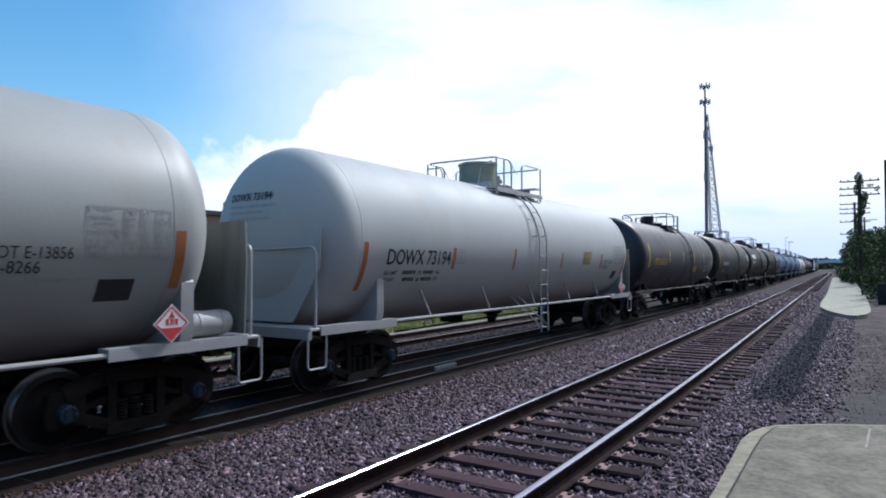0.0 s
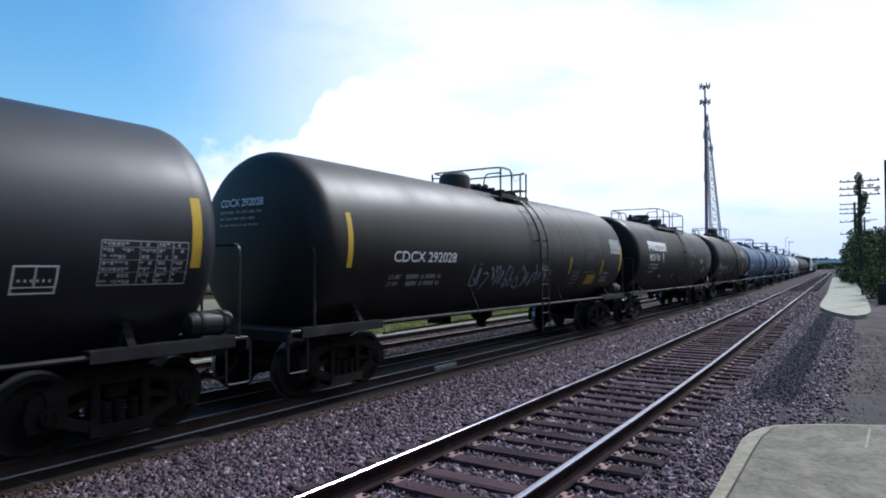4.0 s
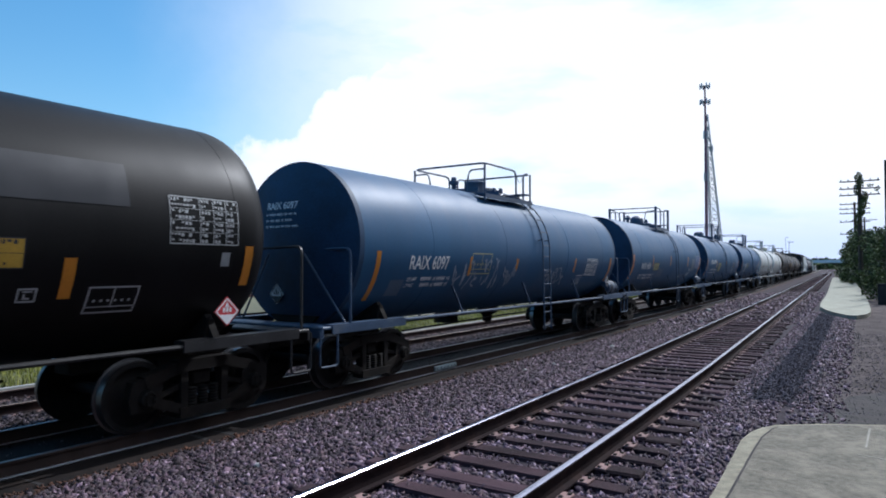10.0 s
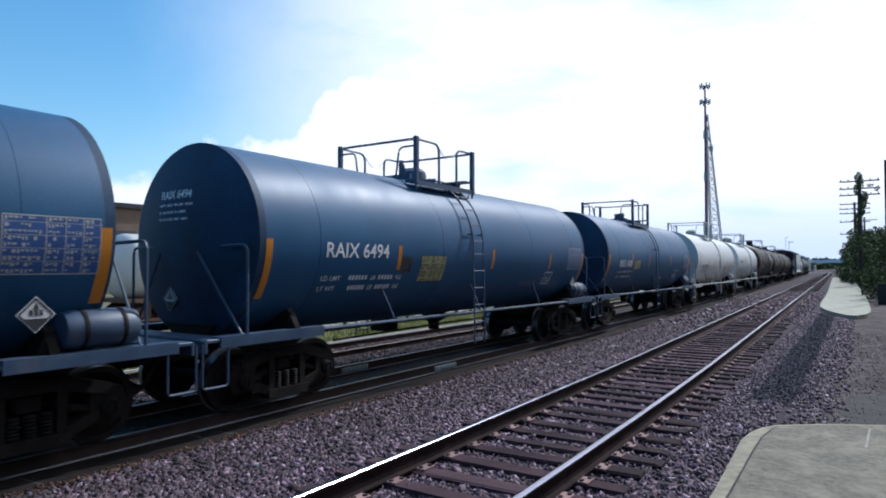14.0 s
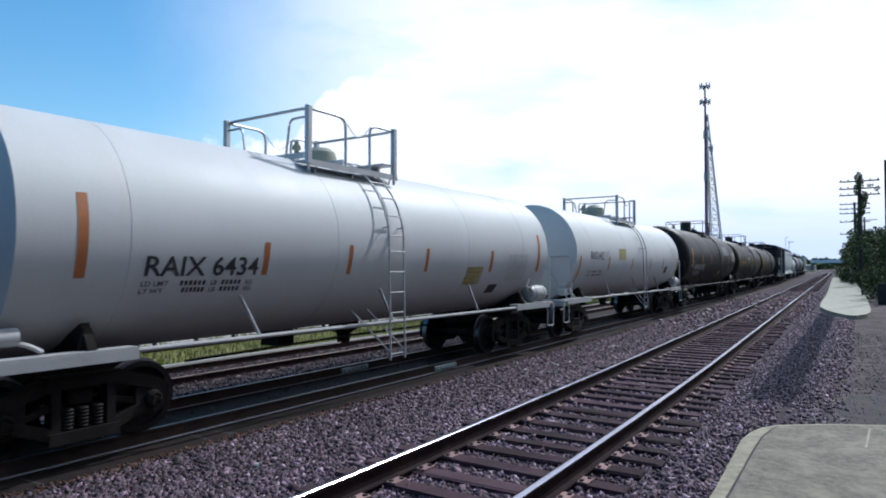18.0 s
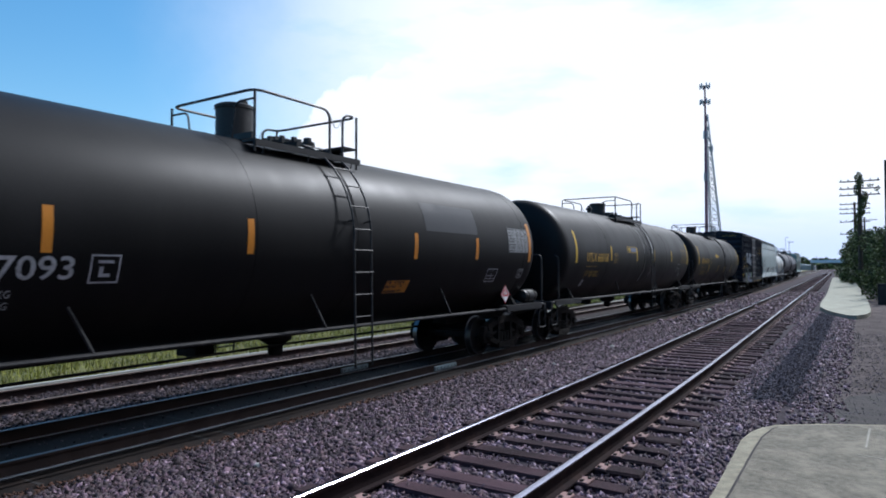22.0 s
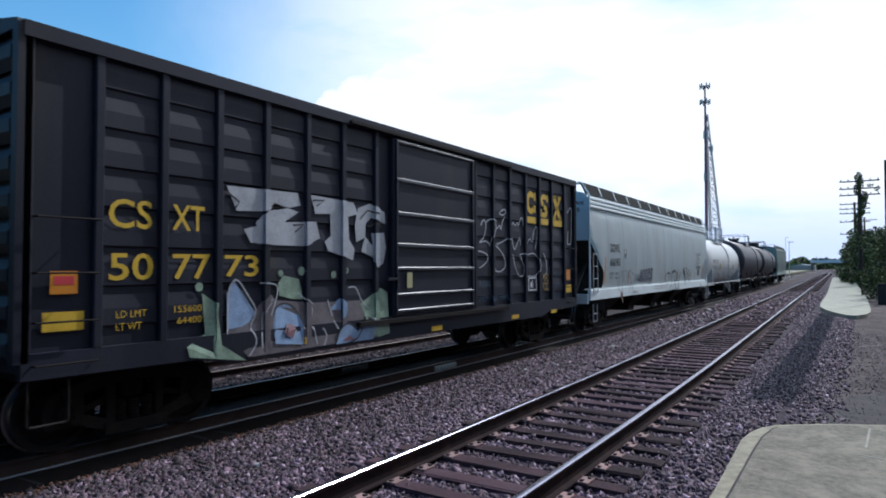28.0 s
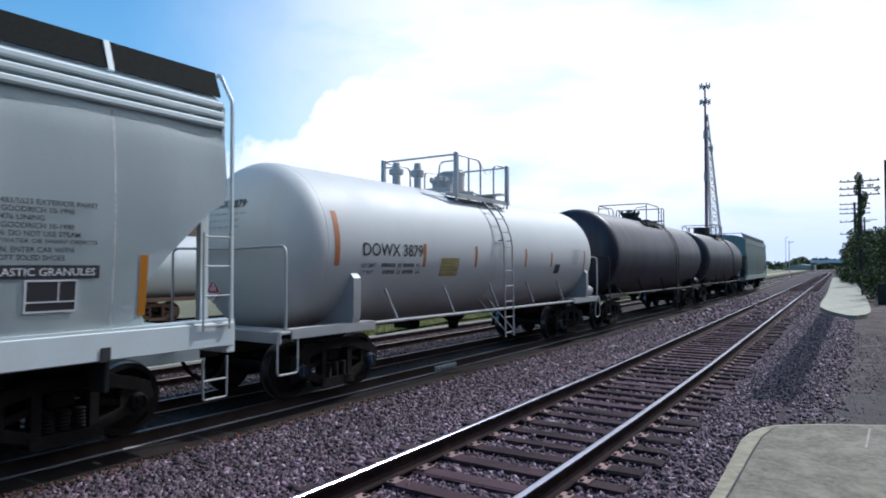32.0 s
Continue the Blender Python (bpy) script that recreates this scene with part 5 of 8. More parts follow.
        if kind == "frame":
            sk.outline(a, z, w, hh, item[5] if len(item) > 5 else ink)
        elif kind == "table":
            sk.table(a, z, w, hh, item[5], item[6], int(a * 7))
        elif kind == "rect":
            sk.rect(item[6] if len(item) > 6 else "painted_patch", a, z, w, hh, item[5], item[7] if len(item) > 7 else 0.004)
        elif kind == "text":
            sk.text(item[6], a, a + w, z, z + hh, item[5], "lettering")
    if "head_placard" in spec:
        x, z, side, mat = spec["head_placard"]
        yy = F - (0.68 if spec.get("shield") else depth(math.hypot(x, z - zc)) + 0.03)
        diamond(car, pose(x, yy, z, 0, 0, -90), side, mat)
    if spec.get("big_tank"):
        diamond(car, pose(1.46, B - 0.95 if "white" not in col else B - 0.62, 1.62), 0.27, "pale_panel")
    if spec.get("brake_valve"):
        bm = bmesh.new()
        bevelled(bm, (0.22, 0.34, 0.2), (1.12, F - 0.32, 1.36), 0.03)
        lathe(bm, [(0.05, -0.12), (0.1, -0.1), (0.1, 0.1), (0.05, 0.12)], (1.2, F - 0.08, 1.38), 12, "y")
        lathe(bm, [(0.04, 1.4), (0.08, 1.45), (0.08, 1.56), (0.03, 1.6)], (1.12, F - 0.36, 0), 10)
        tube(bm, rounded([(1.15, F - 0.2, 1.36), (1.25, F + 0.1, 1.3), (1.25, F + 0.25, 1.2)], 0.1), 0.03)
        part("brake_valve", bm, M["white_trim"], car, "white-painted brake valve")
    for a, z, x, side, mat in spec.get("placards", ()):
        diamond(car, pose(x, F + a, z), side, mat)
    return car


ST_U = [(0.33, 2.07, 3.03, 0.13), (3.65, 2.31, 2.79, 0.11), (6.32, 2.30, 2.77, 0.11), (8.83, 2.32, 2.79, 0.11), (11.2, 2.32, 2.79, 0.11), (13.45, 2.14, 2.98, 0.12)]
WHITE_DOW = dict(color="white", ink="dark_mark", ink2="grey_mark", strip_mat="brown_strip", hd=0.80, hp=2.4, R=1.63, zc=2.61, res=0.2, rail_z=4.92, post="big", shield=True, brackets=5, cap="blue_cap", plat_shift=-0.25, mid_posts=1, plat=(6.05, 8.68), gap=(6.86, 7.46), ladder=6.95, seams=(0.05, 7.25, 14.3), plat_mat="steel",
    domes=[("dome", 6.66, 0, 0.50, 0.60), ("valve", 7.6, 0.1, 0.12, 0.4), ("hatch", 8.1, -0.1, 0.2, 0.16)], strips=[(0.16, 1.71, 2.53, 0.12), (2.95, 2.06, 2.5, 0.11), (5.67, 2.05, 2.53, 0.1), (8.55, 2.07, 2.5, 0.1), (11.72, 2.06, 2.51, 0.11), (14.0, 1.85, 2.55, 0.14)],
    lines=[(0.75, 2.5, (2.01, 1.88), 0.07), (11.95, 13.0, (1.98,), 0.035), (5.2, 6.1, (1.95,), 0.03), (8.1, 9.0, (1.95, 1.88), 0.03)],
    marks=[("frame", 3.22, 2.33, 0.26, 0.3, "grey_mark"), ("table", 10.45, 2.37, 0.62, 0.36, "pale_yellow", "gold_ink"), ("table", 13.36, 2.50, 1.0, 0.56, None, "grey_mark"), ("rect", 13.27, 1.85, 0.42, 0.25, "dark_mark", "class_panel"), ("text", 11.9, 2.20, 0.84, 0.125, "dark_mark", "DOT E-13856"), ("text", 11.89, 2.05, 0.54, 0.125, "dark_mark", "SR-8266")],
    placards=[(13.96, 1.42, 1.50, 0.34, "white_mark")], head_placard=(-0.55, 1.72, 0.3, "red_mark"))
EXTRA = {
    "blue_cap": material("blue_bearing_cap", (0.014, 0.03, 0.055), 0.6, vary=0.3, scale=8, fine=40),
    "pale_panel": material("pale_printed_panel", (0.55, 0.56, 0.56), 0.55, vary=0.06, scale=5, fine=40, bump=0.0),
    "pale_yellow": material("pale_yellow_notice", (0.40, 0.38, 0.19), 0.55, vary=0.08, scale=5, fine=40, bump=0.0),
    "blue_pale": material("faded_blue_patch", (0.075, 0.12, 0.19), 0.55, vary=0.1, scale=3, fine=40, bump=0.0),
    "blue_data": material("blue_data_panel", (0.03, 0.085, 0.26), 0.5, vary=0.1, scale=3, fine=40, bump=0.0),
    "blue_grey": material("grey_blue_paint_patch", (0.16, 0.19, 0.24), 0.6, vary=0.1, scale=3, fine=40, bump=0.0),
    "blue_deep": material("deep_blue_paint_patch", (0.02, 0.045, 0.1), 0.5, vary=0.1, scale=3, fine=40, bump=0.0),
    "patch_gloss": material("fresh_blue_black_patch", (0.0095, 0.0115, 0.0175), 0.36, vary=0.15, scale=3, fine=40, bump=0.0, spec=0.4),
    "black_patch": material("fresh_black_patch", (0.045, 0.05, 0.06), 0.3, vary=0.1, scale=3, fine=40, bump=0.0),
    "gold_ink": material("faded_yellow_stencil", (0.30, 0.19, 0.03), 0.6, vary=0.15, scale=4, fine=40, bump=0.0),
    "grey_ink": material("faded_white_stencil", (0.36, 0.37, 0.38), 0.6, vary=0.15, scale=4, fine=40, bump=0.0),
    # Trim white lowered: shade under the tanks is part of this colour.
    "white_trim": material("white_trim_paint", (0.36, 0.365, 0.37), 0.5, vary=0.08, scale=3, fine=30, dirt=(0.35, 0.33, 0.3), dirt_amount=0.3),
    "black_trim": material("black_trim_paint", (0.016, 0.016, 0.018), 0.5, vary=0.25, scale=3, fine=30, dirt=(0.06, 0.057, 0.055), dirt_amount=0.25, spec=0.35),
    "blue_trim": material("blue_trim_paint", (0.035, 0.065, 0.12), 0.5, vary=0.2, scale=3, fine=30, dirt=(0.10, 0.115, 0.14), dirt_amount=0.3),
    "panel_pale": material("faded_pale_grey_panel", (0.42, 0.43, 0.43), 0.6, vary=0.05, scale=5, fine=40, bump=0.0),
    "shield_grey": material("dusty_grey_green_steel", (0.24, 0.24, 0.21), 0.85, vary=0.25, scale=2, fine=40, dirt=(0.12, 0.108, 0.095), dirt_amount=0.5, dirt_scale=1.4, streak=True),
    # Grime and the shade under the hopper ends, both in this dark colour.
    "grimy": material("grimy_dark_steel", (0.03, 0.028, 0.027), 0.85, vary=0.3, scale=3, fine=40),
    "dim_gold": material("dim_gold_print", (0.16, 0.10, 0.02), 0.6, vary=0.15, scale=4, fine=40, bump=0.0),
    "gold_paint": material("worn_gold_stencil", (0.46, 0.28, 0.035), 0.6, vary=0.15, scale=4, fine=40, bump=0.0),
    "chalk": material("faded_chalk_scribble", (0.26, 0.30, 0.36), 0.8, vary=0.3, scale=6, fine=40, bump=0.0),
    "wet_spill": material("wet_black_spill", (0.006, 0.006, 0.007), 0.24, vary=0.4, scale=7, fine=22, bump=0.25, spec=0.6),
    "route_blue": material("faded_blue_grey_print", (0.13, 0.16, 0.24), 0.6, vary=0.15, scale=5, fine=30, bump=0.0),
    "spill": material("dried_pale_spill", (0.085, 0.085, 0.09), 0.7, vary=0.5, scale=9, fine=60, bump=0.1),
    "olive": material("grey_green_dome_paint", (0.26, 0.28, 0.22), 0.6, vary=0.15, scale=3, fine=30),
}
M.update(EXTRA)

PROCOR = dict(color="black", no_res=True, trim="black_trim", R=1.58, zc=2.51, hd=0.52, hp=3.1, rail_f=0.5, plat=(4.75, 9.9), gap=(7.0, 7.6), mid_posts=1, ladder=7.15, brackets=3, seams=(2.6, 5.1, 7.6, 9.1, 11.7),
    domes=[("dome", 5.75, 0, 0.34, 0.40), ("dome", 8.3, 0, 0.30, 0.36), ("hatch", 4.9, 0, 0.36, 0.22), ("valve", 4.0, 0, 0.12, 0.34), ("hatch", 9.0, 0.1, 0.22, 0.15)], num=("PROX 918", 1.21, 2.69, 2.34, 2.62), ink2="grey_ink",
    lines=[(1.21, 2.67, (2.20, 2.06), 0.085), (1.22, 2.1, (1.92,), 0.085), (9.15, 9.6, (2.95, 2.88, 2.35, 2.28, 2.21, 2.14), 0.045), (9.15, 10.1, (2.7, 2.63), 0.045), (5.2, 5.7, (1.68, 1.6, 1.52), 0.035), (7.0, 7.9, (2.0, 1.62), 0.025), (10.97, 11.86, (1.98,), 0.04), (4.1, 5.6, (3.78,), 0.05)],
    marks=[("frame", 3.37, 2.49, 0.28, 0.34), ("table", 11.4, 2.39, 0.65, 0.24, "pale_yellow", "dark_mark"), ("table", 13.5, 2.33, 1.02, 0.54, "black", "grey_ink"), ("frame", 12.28, 1.94, 0.44, 0.31), ("rect", 3.43, 1.71, 0.12, 0.12, "white_mark", "painted_dot"), ("rect", 5.77, 1.70, 0.1, 0.1, "white_mark", "painted_dot")],
    placards=[(13.72, 1.45, 1.46, 0.28, "red_mark")], label="long black tank wagon with a broad white logo and lettering", tank2="brown")
UTLX = dict(color="black", trim="black_trim", ink="gold_paint", ink2="gold_ink", strip_mat="yellow_mark", R=1.60, zc=2.50, hd=0.54, hp=3.3, rail_f=0.42, plat=(5.66, 8.03), gap=(7.08, 7.80), rail_z=4.68, ladder=7.5, brackets=2, strips=ST_U, seams=(3.3, 6.9, 8.5, 11.0),
    domes=[("dome", 6.08, 0, 0.28, 0.42), ("valve", 5.1, 0, 0.12, 0.3), ("hatch", 7.2, 0.1, 0.25, 0.14)], lines=[(1.11, 2.3, (2.06,), 0.06), (1.08, 2.45, (1.86, 1.74), 0.08)])
SHPX = dict(color="black", trim="black_trim", ink="grey_white", ink2="grey_ink", strip_mat="orange_mark", R=1.60, zc=2.57, hd=0.70, hp=3.1, rail_f=0.6, res=0.27, rail_z=4.86, plat=(6.38, 8.72), gap=(7.98, 8.3), ladder=7.86, brackets=3, seams=(0.1, 5.8, 7.9, 14.1))
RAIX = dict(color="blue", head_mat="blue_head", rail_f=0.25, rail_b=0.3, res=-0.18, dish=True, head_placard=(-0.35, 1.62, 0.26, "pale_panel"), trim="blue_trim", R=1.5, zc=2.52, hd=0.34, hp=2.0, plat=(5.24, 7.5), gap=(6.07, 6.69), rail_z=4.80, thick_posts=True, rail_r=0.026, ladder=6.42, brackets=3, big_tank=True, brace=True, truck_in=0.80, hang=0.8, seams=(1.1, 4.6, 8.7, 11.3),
    domes=[("round", 5.75, 0, 0.30, 0.42), ("valve", 4.38, 0, 0.13, 0.34), ("valve", 6.6, 0.2, 0.08, 0.3)])


def mixed(base, **kw):
    d = dict(base)
    d.update(kw)
    return d


def raix_marks(extra=(), notice=(3.45, 2.11, 0.78, 0.3)):
    return [("table", *notice, "pale_yellow", "dark_mark"), ("frame", 9.95, 1.81, 0.46, 0.32), ("table", 11.6, 2.34, 0.98, 0.6, "blue_data", "grey_ink"), ("rect", 8.9, 1.68, 0.9, 0.12, "blue_pale")] + list(extra)


def make_train():
    dow = "white tank wagon with dark lettering"
    tank_car(-9.25, 5.2, mixed(WHITE_DOW, tail=0.42, color="dirty_white", trim="white_trim", label=dow + " and grimy trucks", dome_mat="olive"))
    tank_car(8.05, 22.45, mixed(WHITE_DOW, tail=0.35, color="chalky_white", trim="white_trim", num=("DOWX 73194", 0.74, 2.81, 2.15, 2.43), label=dow + " and large green-grey dome", dome_mat="olive"))
    tank_car(25.1, 38.75, mixed(UTLX, lines=[(1.11, 2.3, (2.06,), 0.05), (1.08, 2.45, (1.86, 1.74), 0.06), (10.5, 11.1, (2.07, 2.02, 1.97), 0.035)], strips=ST_U[:-1] + [(13.64, 2.1, 2.98, 0.14)], color="black_gloss", num=("UTLX 663367", 1.08, 3.12, 2.18, 2.46), label="black tank wagon with yellow lettering and yellow strips", marks=[("table", 9.15, 1.98, 0.8, 0.28, "yellow_mark", "dark_mark"), ("table", 12.98, 2.16, 1.08, 0.5, None, "grey_ink"), ("frame", 11.8, 1.98, 0.42, 0.3, "white_mark")]))
    tank_car(41.4, 55.45, mixed(UTLX, color="olive_black", ink="white_mark", ink2="grey_ink", num=("CDCX 292028", 1.35, 3.45, 2.2, 2.4), scribbles=[(4.2, 8.4, 1.55, 2.2, 8)], label="weathered brown-black tank wagon with yellow strips and scribbles", plat=(6.6, 8.1), gap=(7.2, 7.7), ladder=7.5, domes=[("round", 5.9, 0, 0.4, 0.42), ("hatch", 7.0, 0, 0.25, 0.15)], seams=(9.0, 10.7, 12.35), strips=[(0.2, 2.1, 3.0, 0.12), (9.66, 1.9, 2.37, 0.11), (12.32, 1.88, 2.31, 0.13), (14.07, 1.95, 2.85, 0.14)], lines=[(1.31, 3.0, (1.93, 1.8), 0.08), (9.97, 10.55, (1.95, 1.85, 1.75, 1.62), 0.05), (10.9, 11.7, (1.95,), 0.05)],
        marks=[("table", 13.5, 2.78, 1.0, 0.5, "pale_panel", "dark_mark"), ("table", 11.56, 1.72, 0.74, 0.28, "yellow_mark", "gold_ink"), ("frame", 12.8, 1.78, 0.5, 0.28), ("rect", 11.23, 2.42, 0.7, 0.24, "patch_gloss")], tank2="rust"))
    c = tank_car(58.05, 72.26, PROCOR)
    logo_blocks(c, 58.05 - (58.05 + 72.26) / 2)
    tank_car(75.1, 89.35, mixed(SHPX, tail=0.44, no_res=True, num=("SHPX 206718", 0.86, 3.0, 1.92, 2.18), label="black tank wagon with white lettering and short orange strips", plat=(5.88, 8.16), gap=(6.36, 6.96), ladder=6.42, domes=[("dome", 7.4, 0, 0.32, 0.62), ("hatch", 6.3, 0, 0.34, 0.24), ("valve", 8.0, 0.2, 0.14, 0.36)], strips=[(0.22, 1.9, 2.33, 0.12), (3.65, 1.7, 2.11, 0.1), (5.75, 1.7, 2.14, 0.1), (8.39, 1.75, 2.15, 0.1), (11.57, 1.77, 2.21, 0.13), (13.9, 1.86, 2.39, 0.13)], lines=[(0.84, 2.5, (1.77, 1.65), 0.08)],
        marks=[("frame", 3.33, 2.04, 0.3, 0.3), ("rect", 0.52, 2.2, 0.22, 0.26, "pale_panel", "class_panel"), ("rect", 11.1, 3.05, 2.2, 0.5, "patch_gloss"), ("table", 10.8, 2.25, 0.62, 0.3, "gold_paint", "dark_mark"), ("table", 13.2, 2.69, 1.0, 0.58, None, "grey_ink"), ("frame", 12.12, 1.74, 0.58, 0.31, "grey_ink"), ("rect", 13.53, 2.21, 0.13, 0.18, "grey_mark", "class_panel"), ("frame", 11.2, 1.82, 0.17, 0.15, "grey_ink")], placards=[(13.62, 1.52, 1.48, 0.28, "red_mark")]))
    raix = "blue tank wagon with white lettering"
    tank_car(91.5, 104.85, mixed(RAIX, tail=0.34, num=("RAIX 6097", 1.33, 2.69, 2.06, 2.33), scribbles=[(2.97, 5.84, 1.6, 2.3, 3), (7.6, 9.0, 1.6, 2.1, 5)], ladder=7.17, plat=(5.13, 7.68), gap=(6.78, 7.2), rail_z=4.68, thick_posts=False, seams=(2.1, 5.2, 9.0, 11.9), label=raix + " and chalky graffiti", domes=[("dome", 6.25, 0, 0.26, 0.32), ("hatch", 6.95, 0.1, 0.26, 0.18), ("valve", 5.2, 0, 0.12, 0.34)], strips=[(0.40, 1.51, 2.39, 0.12), (3.58, 1.92, 2.33, 0.1), (5.8, 2.0, 2.31, 0.1), (9.59, 1.95, 2.35, 0.1), (12.7, 1.64, 2.39, 0.14)], lines=[(1.36, 2.86, (1.88, 1.76), 0.07)],
        marks=[("frame", 4.05, 2.18, 0.85, 0.46, "pale_yellow"), ("table", 10.99, 2.1, 0.94, 0.5, "blue_pale", "white_mark"), ("frame", 10.2, 1.72, 0.42, 0.28), ("rect", 1.1, 1.72, 0.42, 0.3, "blue_pale", "route_board")]))
    tank_car(106.75, 119.15, mixed(RAIX, tail=0.26, num=("RAIX 6459", 1.21, 2.55, 2.02, 2.27), label=raix + " and a dented yellow notice", strips=[(0.10, 1.67, 2.56, 0.12), (2.87, 2.11, 2.55, 0.1), (5.83, 2.14, 2.58, 0.1), (9.33, 2.12, 2.59, 0.12), (12.15, 1.7, 2.55, 0.14)], lines=[(1.23, 3.4, (1.78, 1.66), 0.07)], marks=raix_marks([("rect", 4.28, 1.85, 0.9, 0.36, "blue_pale"), ("rect", 10.6, 2.19, 0.62, 0.6, "blue_grey")], (3.46, 2.11, 0.78, 0.3))))
    tank_car(121.2, 133.65, mixed(RAIX, tail=0.24, plat=(4.46, 6.73), gap=(5.29, 5.99), ladder=5.75, domes=[("round", 5.6, 0, 0.30, 0.36), ("valve", 4.8, 0.3, 0.08, 0.3)], num=("RAIX 6494", 1.20, 2.81, 2.26, 2.51), label=raix + " and a pale yellow notice board", strips=[(0.06, 1.65, 2.52, 0.12), (3.15, 2.06, 2.5, 0.1), (6.68, 2.07, 2.5, 0.1), (9.87, 2.05, 2.45, 0.09), (12.2, 1.7, 2.5, 0.1)], lines=[(1.19, 3.3, (1.93, 1.76), 0.075)], marks=raix_marks([("rect", 3.38, 2.15, 0.34, 0.3, "black_patch")], (4.27, 2.08, 0.86, 0.5))))
    tank_car(135.85, 148.2, mixed(RAIX, tail=0.15, plat=(4.49, 6.72), gap=(5.30, 5.92), ladder=5.72, domes=[("dome", 5.9, 0, 0.2, 0.3), ("valve", 5.2, 0.3, 0.08, 0.3)], num=("RAIX 6408", 1.2, 2.63, 2.1, 2.36), label=raix + " and blue data panel", strips=[(0.06, 1.65, 2.52, 0.12), (2.73, 2.12, 2.57, 0.1), (5.03, 2.11, 2.57, 0.1), (8.53, 2.17, 2.6, 0.09), (12.2, 1.68, 2.54, 0.16)], lines=[(1.19, 3.0, (1.93, 1.76), 0.075)], marks=raix_marks([("rect", 10.85, 2.23, 0.5, 0.56, "blue_deep")], (3.4, 2.19, 0.74, 0.36))))
    w = "white tank wagon with dark lettering"
    WR = mixed(RAIX, color="white", head_mat="white", rail_f=0.34, rail_b=0.75, res=0.15, brake_valve=True, brace=True, strip_mat="brown_strip", trim="white_trim", ink="dark_mark", ink2="grey_mark", plat_mat="steel", dome_mat="olive")
    tank_car(150.45, 162.75, mixed(WR, tail=-0.29, plat=(4.54, 6.87), gap=(5.44, 6.09), ladder=5.95, domes=[("round", 5.7, 0, 0.30, 0.36), ("valve", 4.8, 0.3, 0.08, 0.3)], num=("RAIX 6434", 1.27, 2.99, 2.0, 2.25), label=w + " and braced end railing", strips=[(0.54, 1.99, 2.93, 0.12), (3.12, 2.0, 2.46, 0.1), (4.9, 1.99, 2.47, 0.1), (7.13, 2.02, 2.47, 0.1), (9.71, 2.0, 2.48, 0.12), (12.2, 1.99, 2.94, 0.13)], lines=[(1.27, 2.95, (1.91, 1.82), 0.06)], marks=[("table", 9.04, 1.92, 0.66, 0.36, "pale_yellow", "gold_ink"), ("rect", 10.15, 1.6, 0.42, 0.2, "dark_mark", "class_panel"), ("table", 11.04, 2.1, 1.0, 0.66, "panel_pale", "pale_panel")]))
    tank_car(165.4, 177.95, mixed(WR, plat=(5.31, 7.57), gap=(6.20, 6.87), ladder=6.63, domes=[("round", 5.6, 0, 0.36, 0.48), ("valve", 4.45, 0, 0.13, 0.34)], num=("RAIX 6452", 1.04, 2.32, 2.34, 2.6), label=w + " and a streaked dished end", strips=[(0.21, 1.57, 2.44, 0.12), (2.88, 1.99, 2.45, 0.1), (5.51, 1.98, 2.42, 0.1), (8.01, 2.0, 2.44, 0.1), (9.99, 2.01, 2.47, 0.12), (12.5, 1.62, 2.46, 0.14)], lines=[(0.98, 2.44, (1.96, 1.85), 0.06)], marks=[("frame", 2.67, 2.49, 0.26, 0.28, "grey_mark"), ("table", 4.27, 2.55, 0.76, 0.35, "pale_yellow", "gold_ink"), ("rect", 10.61, 1.98, 0.42, 0.28, "dark_mark", "class_panel"), ("table", 11.85, 2.67, 1.0, 0.58, "panel_pale", "pale_panel")]))
    tank_car(180.4, 195.1, mixed(SHPX, tail=0.35, num=("SHPX 207093", 1.14, 3.37, 1.98, 2.23), label="black tank wagon with white lettering and tall orange strips", domes=[("dome", 6.65, 0, 0.30, 0.56), ("hatch", 7.6, 0.1, 0.26, 0.15), ("valve", 8.2, 0.1, 0.14, 0.3)], strips=[(0.48, 2.07, 3.02, 0.12), (3.07, 2.26, 2.75, 0.11), (5.68, 2.29, 2.77, 0.11), (9.54, 2.26, 2.74, 0.11), (11.8, 2.27, 2.73, 0.11), (14.38, 2.23, 3.18, 0.14)], lines=[(1.13, 2.81, (1.84, 1.72), 0.08)],
        marks=[("frame", 3.71, 2.09, 0.32, 0.32), ("frame", 0.72, 2.26, 0.28, 0.26, "grey_ink"), ("rect", 10.85, 3.08, 1.95, 0.56, "patch_gloss"), ("table", 13.76, 2.74, 1.03, 0.58, "grey_mark", "dark_mark"), ("frame", 14.05, 1.95, 0.24, 0.22, "grey_ink"), ("frame", 12.63, 1.92, 0.45, 0.3), ("table", 9.2, 1.75, 0.7, 0.24, "orange_mark", "dark_mark")], placards=[(13.28, 1.46, 1.48, 0.3, "red_mark")]))
